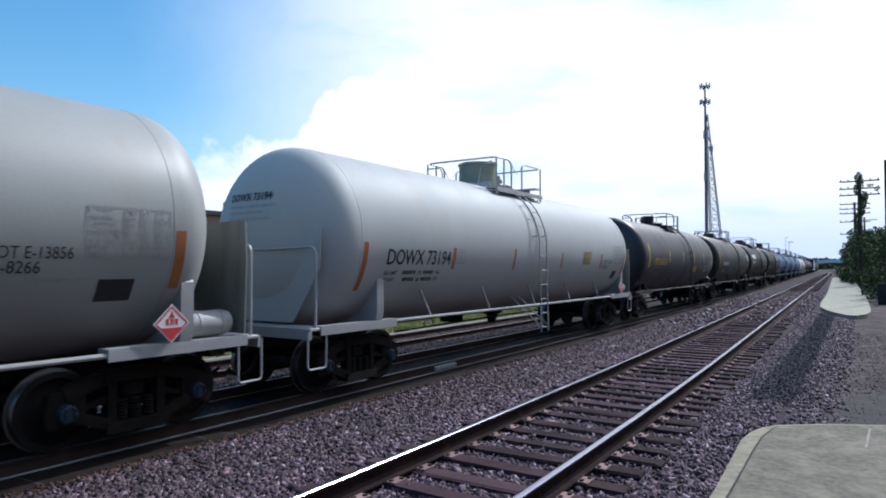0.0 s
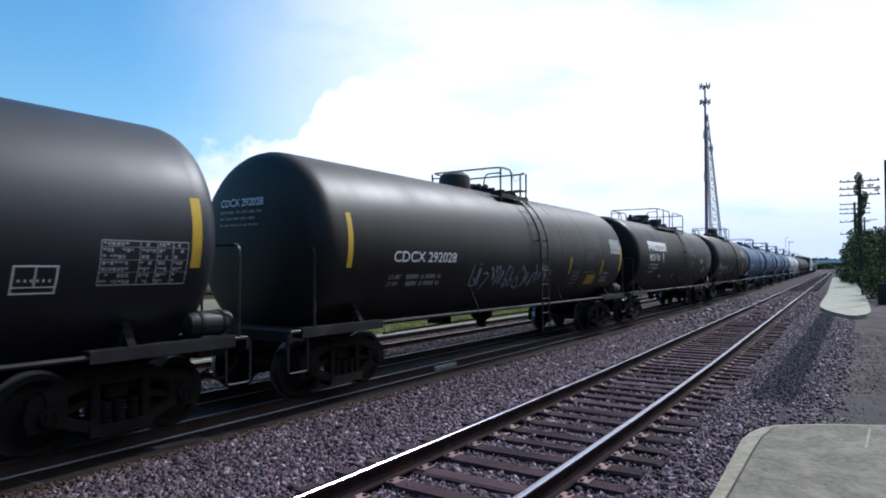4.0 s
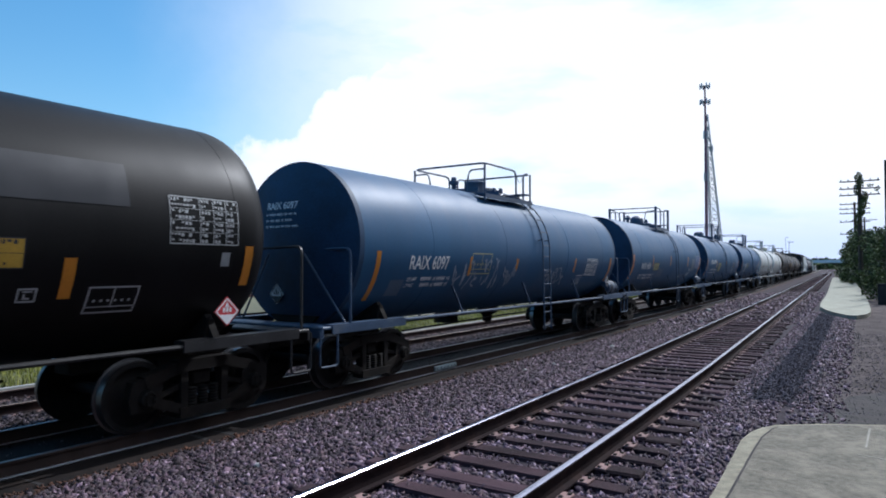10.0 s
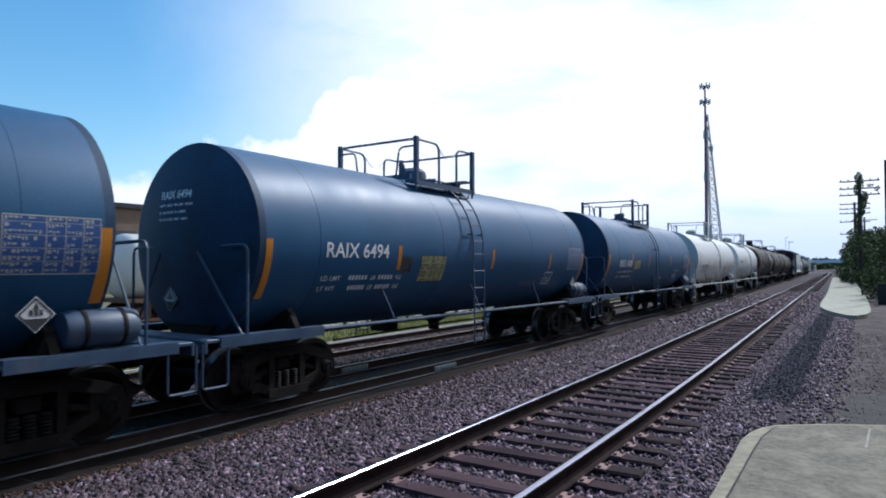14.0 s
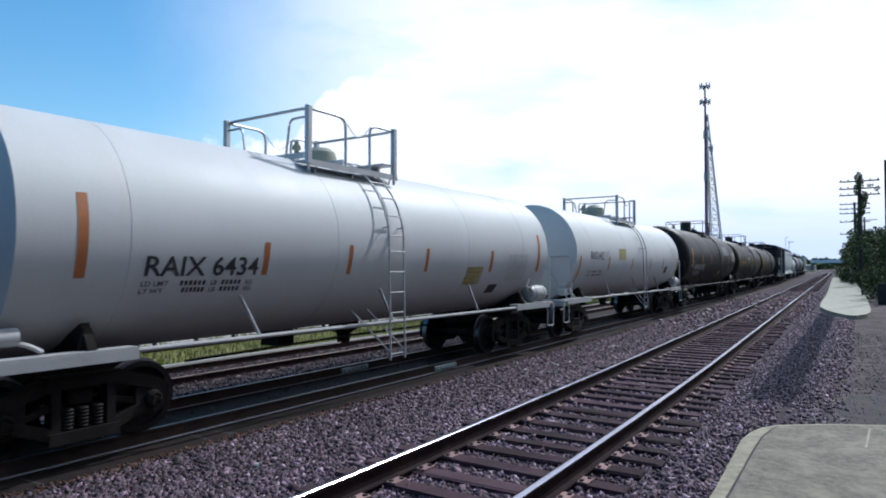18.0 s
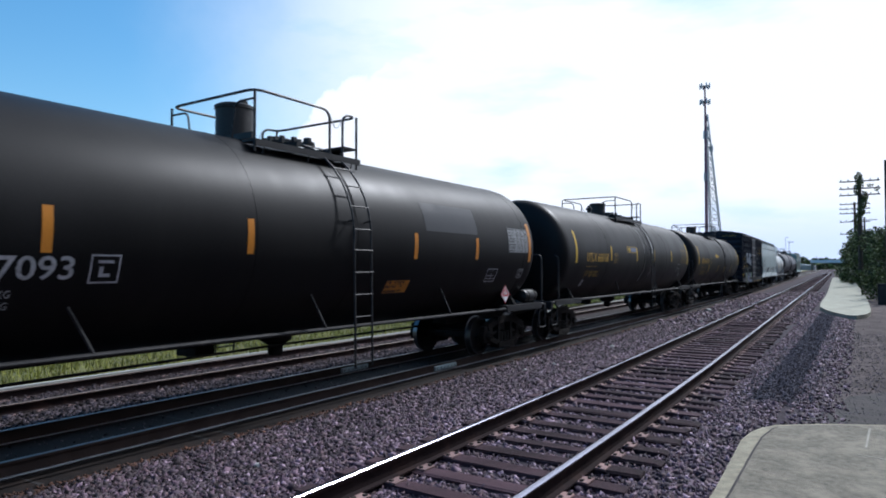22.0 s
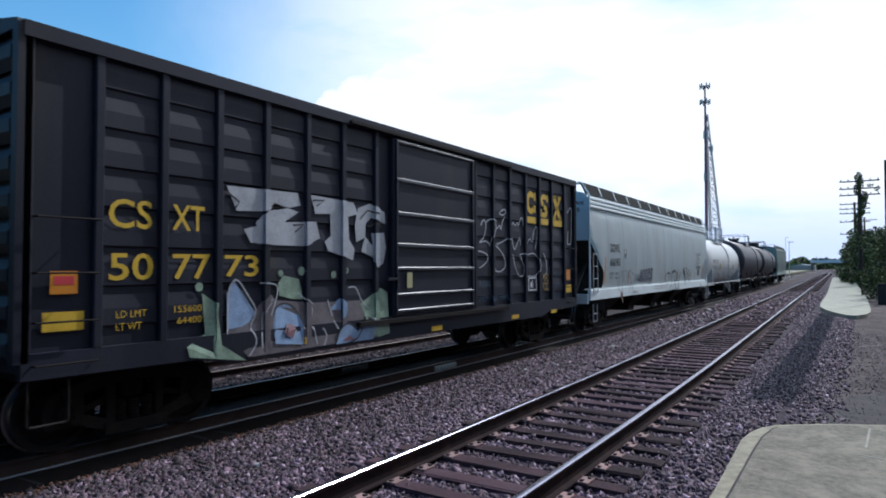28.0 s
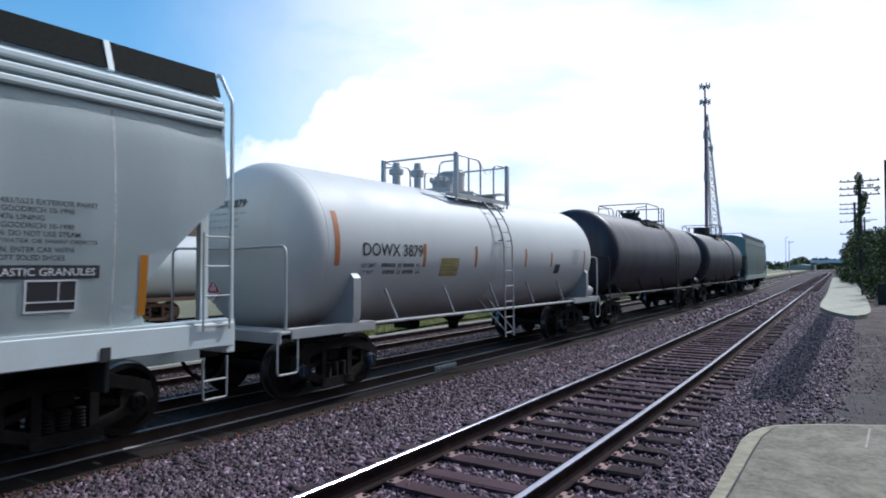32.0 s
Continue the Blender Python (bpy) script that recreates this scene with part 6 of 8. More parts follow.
    tank_car(197.4, 212.8, mixed(UTLX, tail=0.36, spills=[(7.3, 8.9, 13, 4)], no_res=True, num=("UTLX 668168", 1.31, 3.30, 2.27, 2.54), label="black tank wagon with yellow lettering, pale spills below its hatch", plat=(6.0, 9.33), gap=(8.05, 8.72), rail_z=4.76, ladder=8.25, strips=[(0.48, 2.23, 3.16, 0.13), (3.64, 2.32, 2.79, 0.11), (6.59, 2.32, 2.79, 0.11), (9.0, 2.32, 2.79, 0.11), (11.86, 2.32, 2.79, 0.11), (14.93, 2.22, 3.16, 0.14)], domes=[("dome", 6.85, 0, 0.29, 0.44), ("valve", 5.9, 0, 0.12, 0.3), ("hatch", 8.0, 0.1, 0.25, 0.14)], lines=[(1.35, 2.3, (2.12,), 0.05), (1.35, 2.61, (1.95, 1.85), 0.08)], marks=[("rect", 5.97, 2.72, 1.12, 0.23, "gold_ink", "emblem_rim"), ("rect", 5.97, 2.72, 1.06, 0.17, "black", "emblem_ground", 0.007), ("rect", 6.14, 2.72, 0.68, 0.14, "route_blue", "emblem_bar", 0.010), *[("rect", 5.50 + 0.085 * k, 2.72, 0.055, 0.13, "yellow_mark", "emblem_bar", 0.010) for k in range(4)], ("frame", 4.1, 2.4, 0.3, 0.32, "gold_ink"), ("frame", 13.24, 2.06, 0.4, 0.33, "grey_ink"), ("rect", 13.76, 1.76, 0.18, 0.16, "grey_mark", "class_panel"), ("table", 14.18, 2.59, 1.0, 0.6, None, "dim_gold"), ("rect", 1.48, 1.62, 0.18, 0.2, "grey_mark", "route_board")], placards=[]))
    tank_car(215.0, 229.6, mixed(UTLX, no_res=True, num=("UTLX 667793", 1.04, 3.07, 2.29, 2.55), label="black tank wagon with yellow lettering and low yellow strips", plat=(6.15, 9.01), gap=(7.81, 8.46), rail_z=4.75, ladder=7.92, strips=[(0.24, 2.24, 3.18, 0.13), (3.31, 1.76, 2.21, 0.11), (6.46, 1.76, 2.21, 0.11), (8.87, 1.76, 2.21, 0.11), (11.6, 1.76, 2.21, 0.1), (14.47, 2.26, 3.19, 0.12)], domes=[("dome", 6.5, 0, 0.29, 0.44), ("valve", 5.6, 0, 0.12, 0.3), ("hatch", 7.7, 0.1, 0.25, 0.14)], marks=[("table", 5.72, 2.72, 1.0, 0.16, "gold_ink", "yellow_mark"), ("frame", 3.74, 2.42, 0.3, 0.32, "gold_ink"), ("frame", 12.9, 1.95, 0.4, 0.3, "grey_ink"), ("rect", 13.39, 1.8, 0.18, 0.19, "grey_mark", "class_panel"), ("table", 13.79, 2.58, 0.98, 0.54, None, "dim_gold")], placards=[(13.95, 1.5, 1.46, 0.3, "black_trim")]))
    box_car(231.5, 246.3)
    hopper_car(247.3, 265.75)
    tank_car(267.55, 279.2, mixed(WHITE_DOW, R=1.46, zc=2.44, shield=False, hd=0.72, hp=2.1, num=("DOWX 3879", 0.86, 2.64, 2.3, 2.53), label="short white tank wagon with dark lettering and steel valves on top", plat=(4.79, 7.27), gap=(5.87, 6.51), rail_z=4.70, ladder=5.96, thick_posts=True, seams=(0.05, 5.6, 11.6), strips=[(0.25, 2.13, 3.03, 0.12), (2.72, 2.11, 2.56, 0.1), (4.70, 2.1, 2.56, 0.1), (7.18, 2.1, 2.56, 0.1), (8.77, 2.1, 2.5, 0.1), (11.2, 2.0, 2.6, 0.1)], domes=[("dome", 6.0, 0, 0.30, 0.55), ("valve", 4.5, 0, 0.15, 0.6), ("valve", 3.7, 0, 0.16, 0.5), ("hatch", 5.4, 0.1, 0.25, 0.35)], lines=[(0.86, 2.6, (2.14, 2.02), 0.07)], marks=[("table", 3.65, 2.11, 0.67, 0.35, "pale_yellow", "gold_ink"), ("rect", 9.2, 2.05, 0.35, 0.25, "dark_mark", "class_panel"), ("table", 10.6, 2.4, 0.6, 0.4, "pale_panel", "grey_mark")], placards=[], dome_mat="steel"))
    tank_car(281.8, 295.4, mixed(SHPX, color="brown", label="weathered black tank wagon with streaks of spilled oil", domes=[("hatch", 6.6, 0, 0.36, 0.4), ("valve", 7.4, 0, 0.14, 0.3)], plat=(5.6, 8.6), gap=(7.6, 8.1), hd=0.5))
    tank_car(298.4, 311.6, mixed(SHPX, color="brown", label="weathered black tank wagon with a square dome near the train's end", domes=[("dome", 6.4, 0, 0.5, 0.5)], plat=(5.6, 8.0), gap=(7.2, 7.7), hd=0.5))
    hopper_car(314.2, 331.5, last=True)

# ---- boxcar, hopper wagons, painted logos ----
def logo_blocks(car, front):
    """Broad white logo as six plain rounded blocks with a slot each."""
    sk = Skin(car, front, 1.58, 2.51)
    for k in range(6):
        a0 = 1.20 + k * 0.485
        v, f = [], []
        sk.patch(v, f, a0, a0 + 0.43, 2.98, 3.13, 0.004)
        sk.patch(v, f, a0, a0 + 0.12, 2.76, 2.98, 0.004)
        sk.patch(v, f, a0 + 0.31, a0 + 0.43, 2.86 if k in (0,) else 2.76, 2.98, 0.004)
        if k in (2, 3, 4):
            sk.patch(v, f, a0 + 0.12, a0 + 0.31, 2.76, 2.83, 0.004)
        else:
            sk.patch(v, f, a0 + 0.12, a0 + 0.31, 2.86, 2.93, 0.004)
        part("logo_block", mesh_from("logo_block", v, f, M["white_mark"]), None, car)


def clip(poly, lo, hi):
    """The piece of an outline between two places along the wagon."""
    for edge, keep in ((lo, 1), (hi, -1)):
        out = []
        for (a, z), (b, y) in zip(poly, poly[1:] + poly[:1]):
            ia, ib = (a - edge) * keep >= 0, (b - edge) * keep >= 0
            if ia:
                out.append((a, z))
            if ia != ib:
                t = (edge - a) / (b - a)
                out.append((edge, z + (y - z) * t))
        poly = out
        if not poly:
            return []
    return poly


def stroke(pts, w):
    """A painted line as a chain of four-cornered pieces."""
    out = []
    for p, q in zip(pts, pts[1:]):
        p, q = Vector(p), Vector(q)
        d = (q - p).normalized()
        n = Vector((-d.y, d.x)) * w / 2
        p2, q2 = p - d * w * 0.3, q + d * w * 0.3
        out.append([tuple(p2 + n), tuple(p2 - n), tuple(q2 - n), tuple(q2 + n)])
    return out


POSTS = [0.06, 0.78, 1.56, 2.34, 3.13, 3.92, 4.70, 5.52, 8.86, 9.66, 10.46, 11.30, 12.09, 12.87, 13.72, 14.44]


def box_car(u0, u1):
    uc, L = (u0 + u1) / 2, u1 - u0
    F = -L / 2
    car = empty("boxcar", pose(TRAIN_X, uc, TRAIN_Z), label="dark navy steel boxcar with ribbed sides, yellow lettering and graffiti", category="boxcar", group="wagons of the goods train")
    CARS.append((car, uc))
    mat = M["boxcar"]
    bm = bmesh.new()
    box(bm, (3.16, 14.36, 3.5), (0, F + 7.25, 2.78))
    part("body", bm, mat, car, smooth=False)
    bm = bmesh.new()
    box(bm, (2.6, 14.0, 0.14), (0, F + 7.25, 0.96))
    box(bm, (0.5, 15.0, 0.35), (0, F + 7.25, 0.85))
    part("underframe", bm, M["truck"], car, smooth=False)
    for q in (-1, 1):
        bm = bmesh.new()
        plate(bm, [(F + 0.02, 0.98), (F + 2.0, 0.96), (F + 2.5, 0.86), (F + 12.2, 0.84), (F + 12.7, 0.96), (F + 14.48, 0.98), (F + 14.48, 1.24), (F + 0.02, 1.24)], q * 1.58, q * 1.66)
        part("side_sill", bm, mat, car, smooth=False)
        bm = bmesh.new()
        box(bm, (0.1, 14.5, 0.16), (q * 1.63, F + 7.25, 4.50))
        part("top_chord", bm, mat, car, smooth=False)
        for a in POSTS:
            bm = bmesh.new()
            bevelled(bm, (0.08, 0.10, 3.22), (q * 1.62, F + a, 2.83), 0.012)
            part("side_post", bm, mat, car, smooth=False)
        for a, b in zip(POSTS, POSTS[1:]):
            if b - a > 1.2 or a < 0.1 or b > 14.4:
                continue
            for k in range(7):
                bm = bmesh.new()
                z = 1.45 + k * 0.44
                plate(bm, [(1.582, z), (1.61, z + 0.02), (1.606, z + 0.20), (1.582, z + 0.36)] if q > 0 else [(-1.582, z), (-1.61, z + 0.02), (-1.606, z + 0.20), (-1.582, z + 0.36)], F + a + 0.06, F + b - 0.06, "xz")
                part("panel_rib", bm, mat, car, smooth=False)
    # plug door with its ribs, rails, rods and handle
    for q in (-1, 1):
        bm = bmesh.new()
        bevelled(bm, (0.10, 2.80, 3.16), (q * 1.63, F + 7.33, 2.82), 0.015)
        d = part("door", bm, mat, car, smooth=False)
        for z, w in ((1.33, 0.05), (1.62, 0.05), (2.08, 0.06), (2.50, 0.07), (3.06, 0.07), (3.66, 0.07), (4.34, 0.05)):
            bm = bmesh.new()
            bevelled(bm, (0.05, 2.66, w), (q * 1.70, F + 7.33, z), 0.012)
            part("door_rib", bm, M["door_rib"], d, smooth=False)
        bm = bmesh.new()
        for a in (6.02, 8.64):
            box(bm, (0.04, 0.07, 3.1), (q * 1.70, F + a, 2.82))
            part("lock_rod", bm, mat, d, smooth=False)
            bm = bmesh.new()
        box(bm, (0.08, 0.3, 0.05), (q * 1.72, F + 5.86, 1.9))
        box(bm, (0.06, 0.05, 0.26), (q * 1.72, F + 6.0, 1.86))
        part("door_lock", bm, mat, d, smooth=False)
        bm = bmesh.new()
        box(bm, (0.08, 5.2, 0.07), (q * 1.70, F + 7.6, 1.17))
        part("door_rail", bm, M["truck"], car, smooth=False)
        bm = bmesh.new()
        box(bm, (0.06, 5.6, 0.05), (q * 1.70, F + 7.6, 4.46))
        part("door_rail", bm, M["truck"], car, smooth=False)
    # ends with deep ribs
    for s, y in ((-1, F + 0.02), (1, F + 14.48)):
        for k in range(9):
            bm = bmesh.new()
            z = 1.12 + k * 0.375
            plate(bm, [(y, z), (y + s * 0.07, z + 0.10), (y + s * 0.07, z + 0.22), (y, z + 0.32)], -1.5, 1.5, "yz")
            part("end_rib", bm, mat, car, smooth=False)
        bm = bmesh.new()
        for q in (-1, 1):
            box(bm, (0.12, 0.14, 3.4), (q * 1.6, y, 2.85))
        plate(bm, [(-1.64, 4.5), (1.64, 4.5), (1.6, 4.6), (0.8, 4.74), (0, 4.80), (-0.8, 4.74), (-1.6, 4.6)], y - 0.06, y + 0.06, "xz")
        part("end_post", bm, mat, car, smooth=False)
        bm = bmesh.new()
        coupler_mesh(bm)
        part("coupler", bm, M["truck"], car, at=pose(0, y + s * 0.45, 0, 0, 0, 0 if s < 0 else 180))
        truck(car, y - s * 1.55)
    # roof sheets with seams
    bm = bmesh.new()
    sec = [(-1.66, 4.56), (-0.8, 4.70), (0, 4.77), (0.8, 4.70), (1.66, 4.56), (1.66, 4.50), (-1.66, 4.50)]
    plate(bm, sec, F, F + 14.5, "xz")
    part("roof", bm, mat, car, smooth=False)
    for k in range(12):
        bm = bmesh.new()
        y = F + 0.7 + k * 1.19
        plate(bm, [(-1.68, 4.58), (-0.8, 4.75), (0, 4.82), (0.8, 4.75), (1.68, 4.58), (1.66, 4.54), (-1.66, 4.54)], y - 0.04, y + 0.04, "xz")
        part("roof_seam", bm, mat, car, smooth=False)
    for z in (1.12, 1.55, 2.05, 2.62):
        for a, b in ((0.12, 0.74), (13.78, 14.4)):
            bm = bmesh.new()
            tube(bm, [(1.62, F + a, z), (1.74, F + a, z), (1.74, F + b, z), (1.62, F + b, z)], 0.012)
            part("grab_iron", bm, M["truck"], car)
    for a in (0.3, 14.2):
        bm = bmesh.new()
        tube(bm, rounded([(1.62, F + a - 0.2, 1.0), (1.62, F + a - 0.2, 0.5), (1.62, F + a + 0.2, 0.5), (1.62, F + a + 0.2, 1.0)], 0.05), 0.016)
        part("corner_step", bm, M["truck"], car)

    def depth_at(a):
        if 5.93 < a < 8.74:
            return 1.684
        return 1.664 if any(abs(a - p) < 0.052 for p in POSTS) else 1.614

    cuts = sorted({0.0, 5.93, 8.74, 14.5} | {p - 0.051 for p in POSTS} | {p + 0.051 for p in POSTS})

    def paint(name, polys, m, lift=0.0, label="", low=None):
        v, f = [], []
        for poly in polys:
            last = []
            for lo, hi in zip(cuts, cuts[1:]):
                piece = clip(poly, lo, hi)
                if len(piece) > 2:
                    x = depth_at((lo + hi) / 2) + lift
                    i = len(v)
                    v += [(x if z > 1.25 else max(x, 1.666 + lift), F + a, z) for a, z in piece]
                    f.append(tuple(range(i, i + len(piece))))
                    side = lambda edge: sorted((z, i + k) for k, (a, z) in enumerate(piece) if abs(a - edge) < 1e-6)
                    first = side(lo)
                    if len(last) > 1 and len(first) > 1:
                        f.append((last[0][1], last[-1][1], first[-1][1], first[0][1]))
                    last = side(hi)
                else:
                    last = []
        return part(name, mesh_from(name, v, f, M[m]), None, car, label)

    def word(body, a0, a1, z0, z1, m, name="reporting_mark", bold=0.012):
        vs, fs = text_mesh(body, 1.0, bold=bold)
        xs, zs = [x for x, _ in vs], [z for _, z in vs]
        verts = [(depth_at((a0 + a1) / 2) + 0.004, F + a0 + (a1 - a0) * (x - min(xs)) / (max(xs) - min(xs)), z0 + (z1 - z0) * (z - min(zs)) / (max(zs) - min(zs))) for x, z in vs]
        return part(name, mesh_from(name, verts, fs, M[m]), None, car)

    Y = "yellow_mark"
    word("CS", 0.90, 1.42, 2.55, 2.88, Y)
    word("XT", 1.68, 2.13, 2.56, 2.87, Y)
    word("50", 0.91, 1.44, 1.96, 2.27, Y)
    word("77", 1.69, 2.22, 1.96, 2.27, Y)
    word("73", 2.44, 3.0, 1.98, 2.27, Y)
    word("LD LMT", 1.0, 1.36, 1.54, 1.62, "yellow_mark", "lettering", 0.0)
    word("LT WT", 1.0, 1.3, 1.40, 1.48, "yellow_mark", "lettering", 0.0)
    word("155600", 1.72, 2.1, 1.56, 1.64, "yellow_mark", "lettering", 0.0)
    word("64400", 1.76, 2.1, 1.42, 1.5, "yellow_mark", "lettering", 0.0)
    rect = lambda a, z, w, h: [(a - w / 2, z - h / 2), (a + w / 2, z - h / 2), (a + w / 2, z + h / 2), (a - w / 2, z + h / 2)]
    paint("warning_panel", [rect(0.44, 1.95, 0.28, 0.24)], "orange_mark", 0.004, "orange and red square panel")
    paint("panel_patch", [rect(0.44, 1.97, 0.2, 0.09)], "red_mark", 0.007)
    paint("yellow_panel", [rect(0.44, 1.545, 0.42, 0.2)], Y, 0.004)
    paint("warning_panel", [rect(14.02, 1.89, 0.28, 0.3)], "orange_mark", 0.004)
    paint("yellow_panel", [rect(14.03, 1.5, 0.42, 0.22)], Y, 0.004)
    for a in (3.77, 7.30, 10.65, 12.9):
        paint("yellow_panel", [rect(a, 1.02 if a < 5 else 0.93, 0.36, 0.09)], Y, 0.004)
    paint("door_card", [rect(6.38, 1.87, 0.16, 0.28)], "pale_yellow", 0.03)
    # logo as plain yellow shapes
    arc = lambda a, z, rx, rz, t0, t1, w, n=12: [[(a + (rx + e0 * w / 2) * math.cos(t), z + (rz + e0 * w / 2) * math.sin(t)) for t, e0 in ((t0 + (t1 - t0) * k / n, 1), (t0 + (t1 - t0) * (k + 1.05) / n, 1), (t0 + (t1 - t0) * (k + 1.05) / n, -1), (t0 + (t1 - t0) * k / n, -1))] for k in range(n)]
    paint("logo_block", arc(11.62, 3.72, 0.19, 0.22, 0.75, 5.55, 0.14) + [rect(11.84, 3.88, 0.1, 0.22), rect(11.84, 3.57, 0.1, 0.18)], Y, 0.005)
    paint("logo_block", arc(12.41, 3.84, 0.15, 0.10, 0.5, 4.4, 0.13) + arc(12.41, 3.56, 0.15, 0.11, -2.64, 1.6, 0.13) + [rect(12.60, 3.90, 0.09, 0.18), rect(12.22, 3.50, 0.09, 0.2)], Y, 0.005)
    paint("logo_block", stroke([(13.08, 3.96), (13.42, 3.44)], 0.17) + stroke([(13.42, 3.96), (13.08, 3.44)], 0.10) + [rect(13.09, 3.98, 0.22, 0.08), rect(13.43, 3.98, 0.2, 0.08), rect(13.08, 3.42, 0.2, 0.08), rect(13.43, 3.42, 0.22, 0.08)], Y, 0.005)
    for a, w in ((11.63, 0.53), (12.45, 0.46), (13.29, 0.56)):
        paint("logo_bar", [rect(a, 3.285, w, 0.16)], Y, 0.005)
    vs, fs = text_mesh("CSXT 507773", 0.17, bold=0.002)
    part("reporting_mark", mesh_from("reporting_mark", [(0.25 + x, F - 0.085, 4.34 + z) for x, z in vs], fs, M["gold_ink"]), None, car)
    paint("plate_mark", stroke([(11.48, 1.53), (11.92, 1.53), (11.92, 1.83), (11.48, 1.83), (11.48, 1.53)], 0.03) + [rect(11.7, 1.68, 0.03, 0.2), rect(11.62, 1.66, 0.08, 0.12)], "white_mark", 0.004)
    # graffiti: white block shapes
    shapes = [
        [(2.46, 3.18), (3.72, 3.20), (3.78, 3.02), (3.42, 2.94), (3.02, 2.88), (2.62, 2.86)],
        [(3.28, 3.02), (3.74, 2.92), (3.30, 2.66), (3.00, 2.58), (2.94, 2.72)],
        [(2.74, 2.62), (3.24, 2.74), (4.10, 2.80), (4.18, 2.55), (3.86, 2.42), (3.30, 2.42), (2.86, 2.44)],
        [(3.98, 3.20), (4.95, 3.16), (5.06, 2.98), (4.82, 2.92), (4.84, 2.56), (4.98, 2.40), (4.94, 2.22), (4.36, 2.36), (4.28, 2.5), (4.42, 2.60), (4.40, 2.94), (4.08, 2.92)],
        [(5.06, 3.08), (5.36, 3.18), (5.76, 3.06), (5.78, 2.86), (5.40, 2.94), (5.26, 2.84), (5.24, 2.60), (5.02, 2.52), (4.98, 2.78)],
        [(5.24, 2.62), (5.44, 2.46), (5.40, 2.68), (5.74, 2.70), (5.80, 2.44), (5.72, 2.16), (5.50, 2.10), (5.44, 2.28), (5.14, 2.36)],
    ]
    paint("graffiti", shapes[:1] + shapes[1:2], "spray_white", 0.008, "white and grey painted graffiti letters")
    for sh in shapes[2:]:
        paint("graffiti", [sh], "spray_white", 0.010)
    def ribbon(pts, w, m, lift, label=""):
        """One sprayed line that follows the posts and panels."""
        out = [pts[0]]
        for p, q in zip(pts, pts[1:]):
            hits = sorted((c for c in cuts if min(p[0], q[0]) < c < max(p[0], q[0])), reverse=q[0] < p[0])
            for c in hits:
                z = p[1] + (q[1] - p[1]) * (c - p[0]) / (q[0] - p[0])
                e = 0.0015 if q[0] > p[0] else -0.0015
                out += [(c - e, z), (c + e, z)]
            out.append(q)
        v, f = [], []
        for k, p in enumerate(out):
            a, b = Vector(out[max(k - 1, 0)]), Vector(out[min(k + 1, len(out) - 1)])
            d = (b - a).normalized() if (b - a).length > 1e-6 else Vector((1, 0))
            nn = Vector((-d.y, d.x)) * w / 2
            x = depth_at(p[0]) + lift
            x = max(x, 1.666 + lift) if p[1] < 1.25 else x
            v += [(x, F + p[0] + nn.x, p[1] + nn.y), (x, F + p[0] - nn.x, p[1] - nn.y)]
            if k:
                f.append((2 * k - 2, 2 * k - 1, 2 * k + 1, 2 * k))
        return part("graffiti_line", mesh_from("graffiti_line", v, f, M[m]), None, car, label)

    def curved(pts, r=0.12):
        return [(p.x, p.y) for p in rounded([(a, z, 0) for a, z in pts], r, 3)]

    for pts in ([(2.46, 3.10), (2.66, 2.98), (2.60, 2.9)], [(5.1, 2.9), (5.3, 3.06), (5.6, 3.02)], [(4.02, 3.12), (4.28, 3.14), (4.1, 3.04)], [(5.3, 2.78), (5.55, 2.86), (5.66, 2.8)], [(3.62, 2.72), (3.84, 2.74), (3.66, 2.62)]):
        ribbon(pts, 0.03, "dark_mark", 0.014)
    # graffiti near the sill: mauve ground, pale green and blue shapes with white and dark outlines
    fills = [
        ([(2.5, 1.27), (2.83, 1.42), (3.2, 1.75), (3.31, 1.64), (4.04, 1.57), (5.12, 1.56), (5.47, 1.26), (5.51, 0.92), (3.2, 0.90), (2.79, 0.90)], "graffiti_mauve"),
        ([(2.10, 1.78), (2.32, 1.64), (2.28, 1.16), (2.76, 0.86), (1.90, 1.00), (1.86, 1.13), (2.15, 1.27)], "graffiti_green"),
        ([(3.35, 1.88), (3.45, 1.99), (3.75, 1.93), (3.83, 1.63), (3.63, 1.64), (3.37, 1.70)], "graffiti_green"),
        ([(5.12, 1.50), (5.64, 1.75), (5.84, 1.66), (5.84, 0.96), (5.55, 0.92), (5.38, 0.99)], "graffiti_green"),
        ([(2.47, 1.77), (2.59, 1.92), (2.95, 1.48), (2.79, 1.32), (2.48, 1.29)], "graffiti_blue"),
        ([(3.24, 1.43), (3.31, 1.55), (3.50, 1.58), (3.69, 1.48), (3.80, 1.24), (3.79, 0.97), (3.26, 1.03)], "graffiti_blue"),
        ([(4.48, 0.90), (4.58, 1.13), (4.77, 1.21), (5.01, 1.06), (5.25, 1.30), (5.46, 1.12), (5.38, 0.90)], "graffiti_blue"),
        ([(4.40, 1.45), (4.62, 1.62), (4.80, 1.50), (4.70, 1.30), (4.46, 1.28)], "graffiti_blue"),
        ([(3.42, 1.16), (3.52, 1.34), (3.64, 1.22), (3.58, 1.08)], "graffiti_rose"),
        ([(4.62, 0.94), (4.80, 1.02), (4.92, 0.93)], "graffiti_rose"),
    ]
    for k, (poly, m) in enumerate(fills):
        paint("graffiti", [poly], m, 0.006 + 0.0015 * k, "sprayed graffiti in mauve, green and blue")
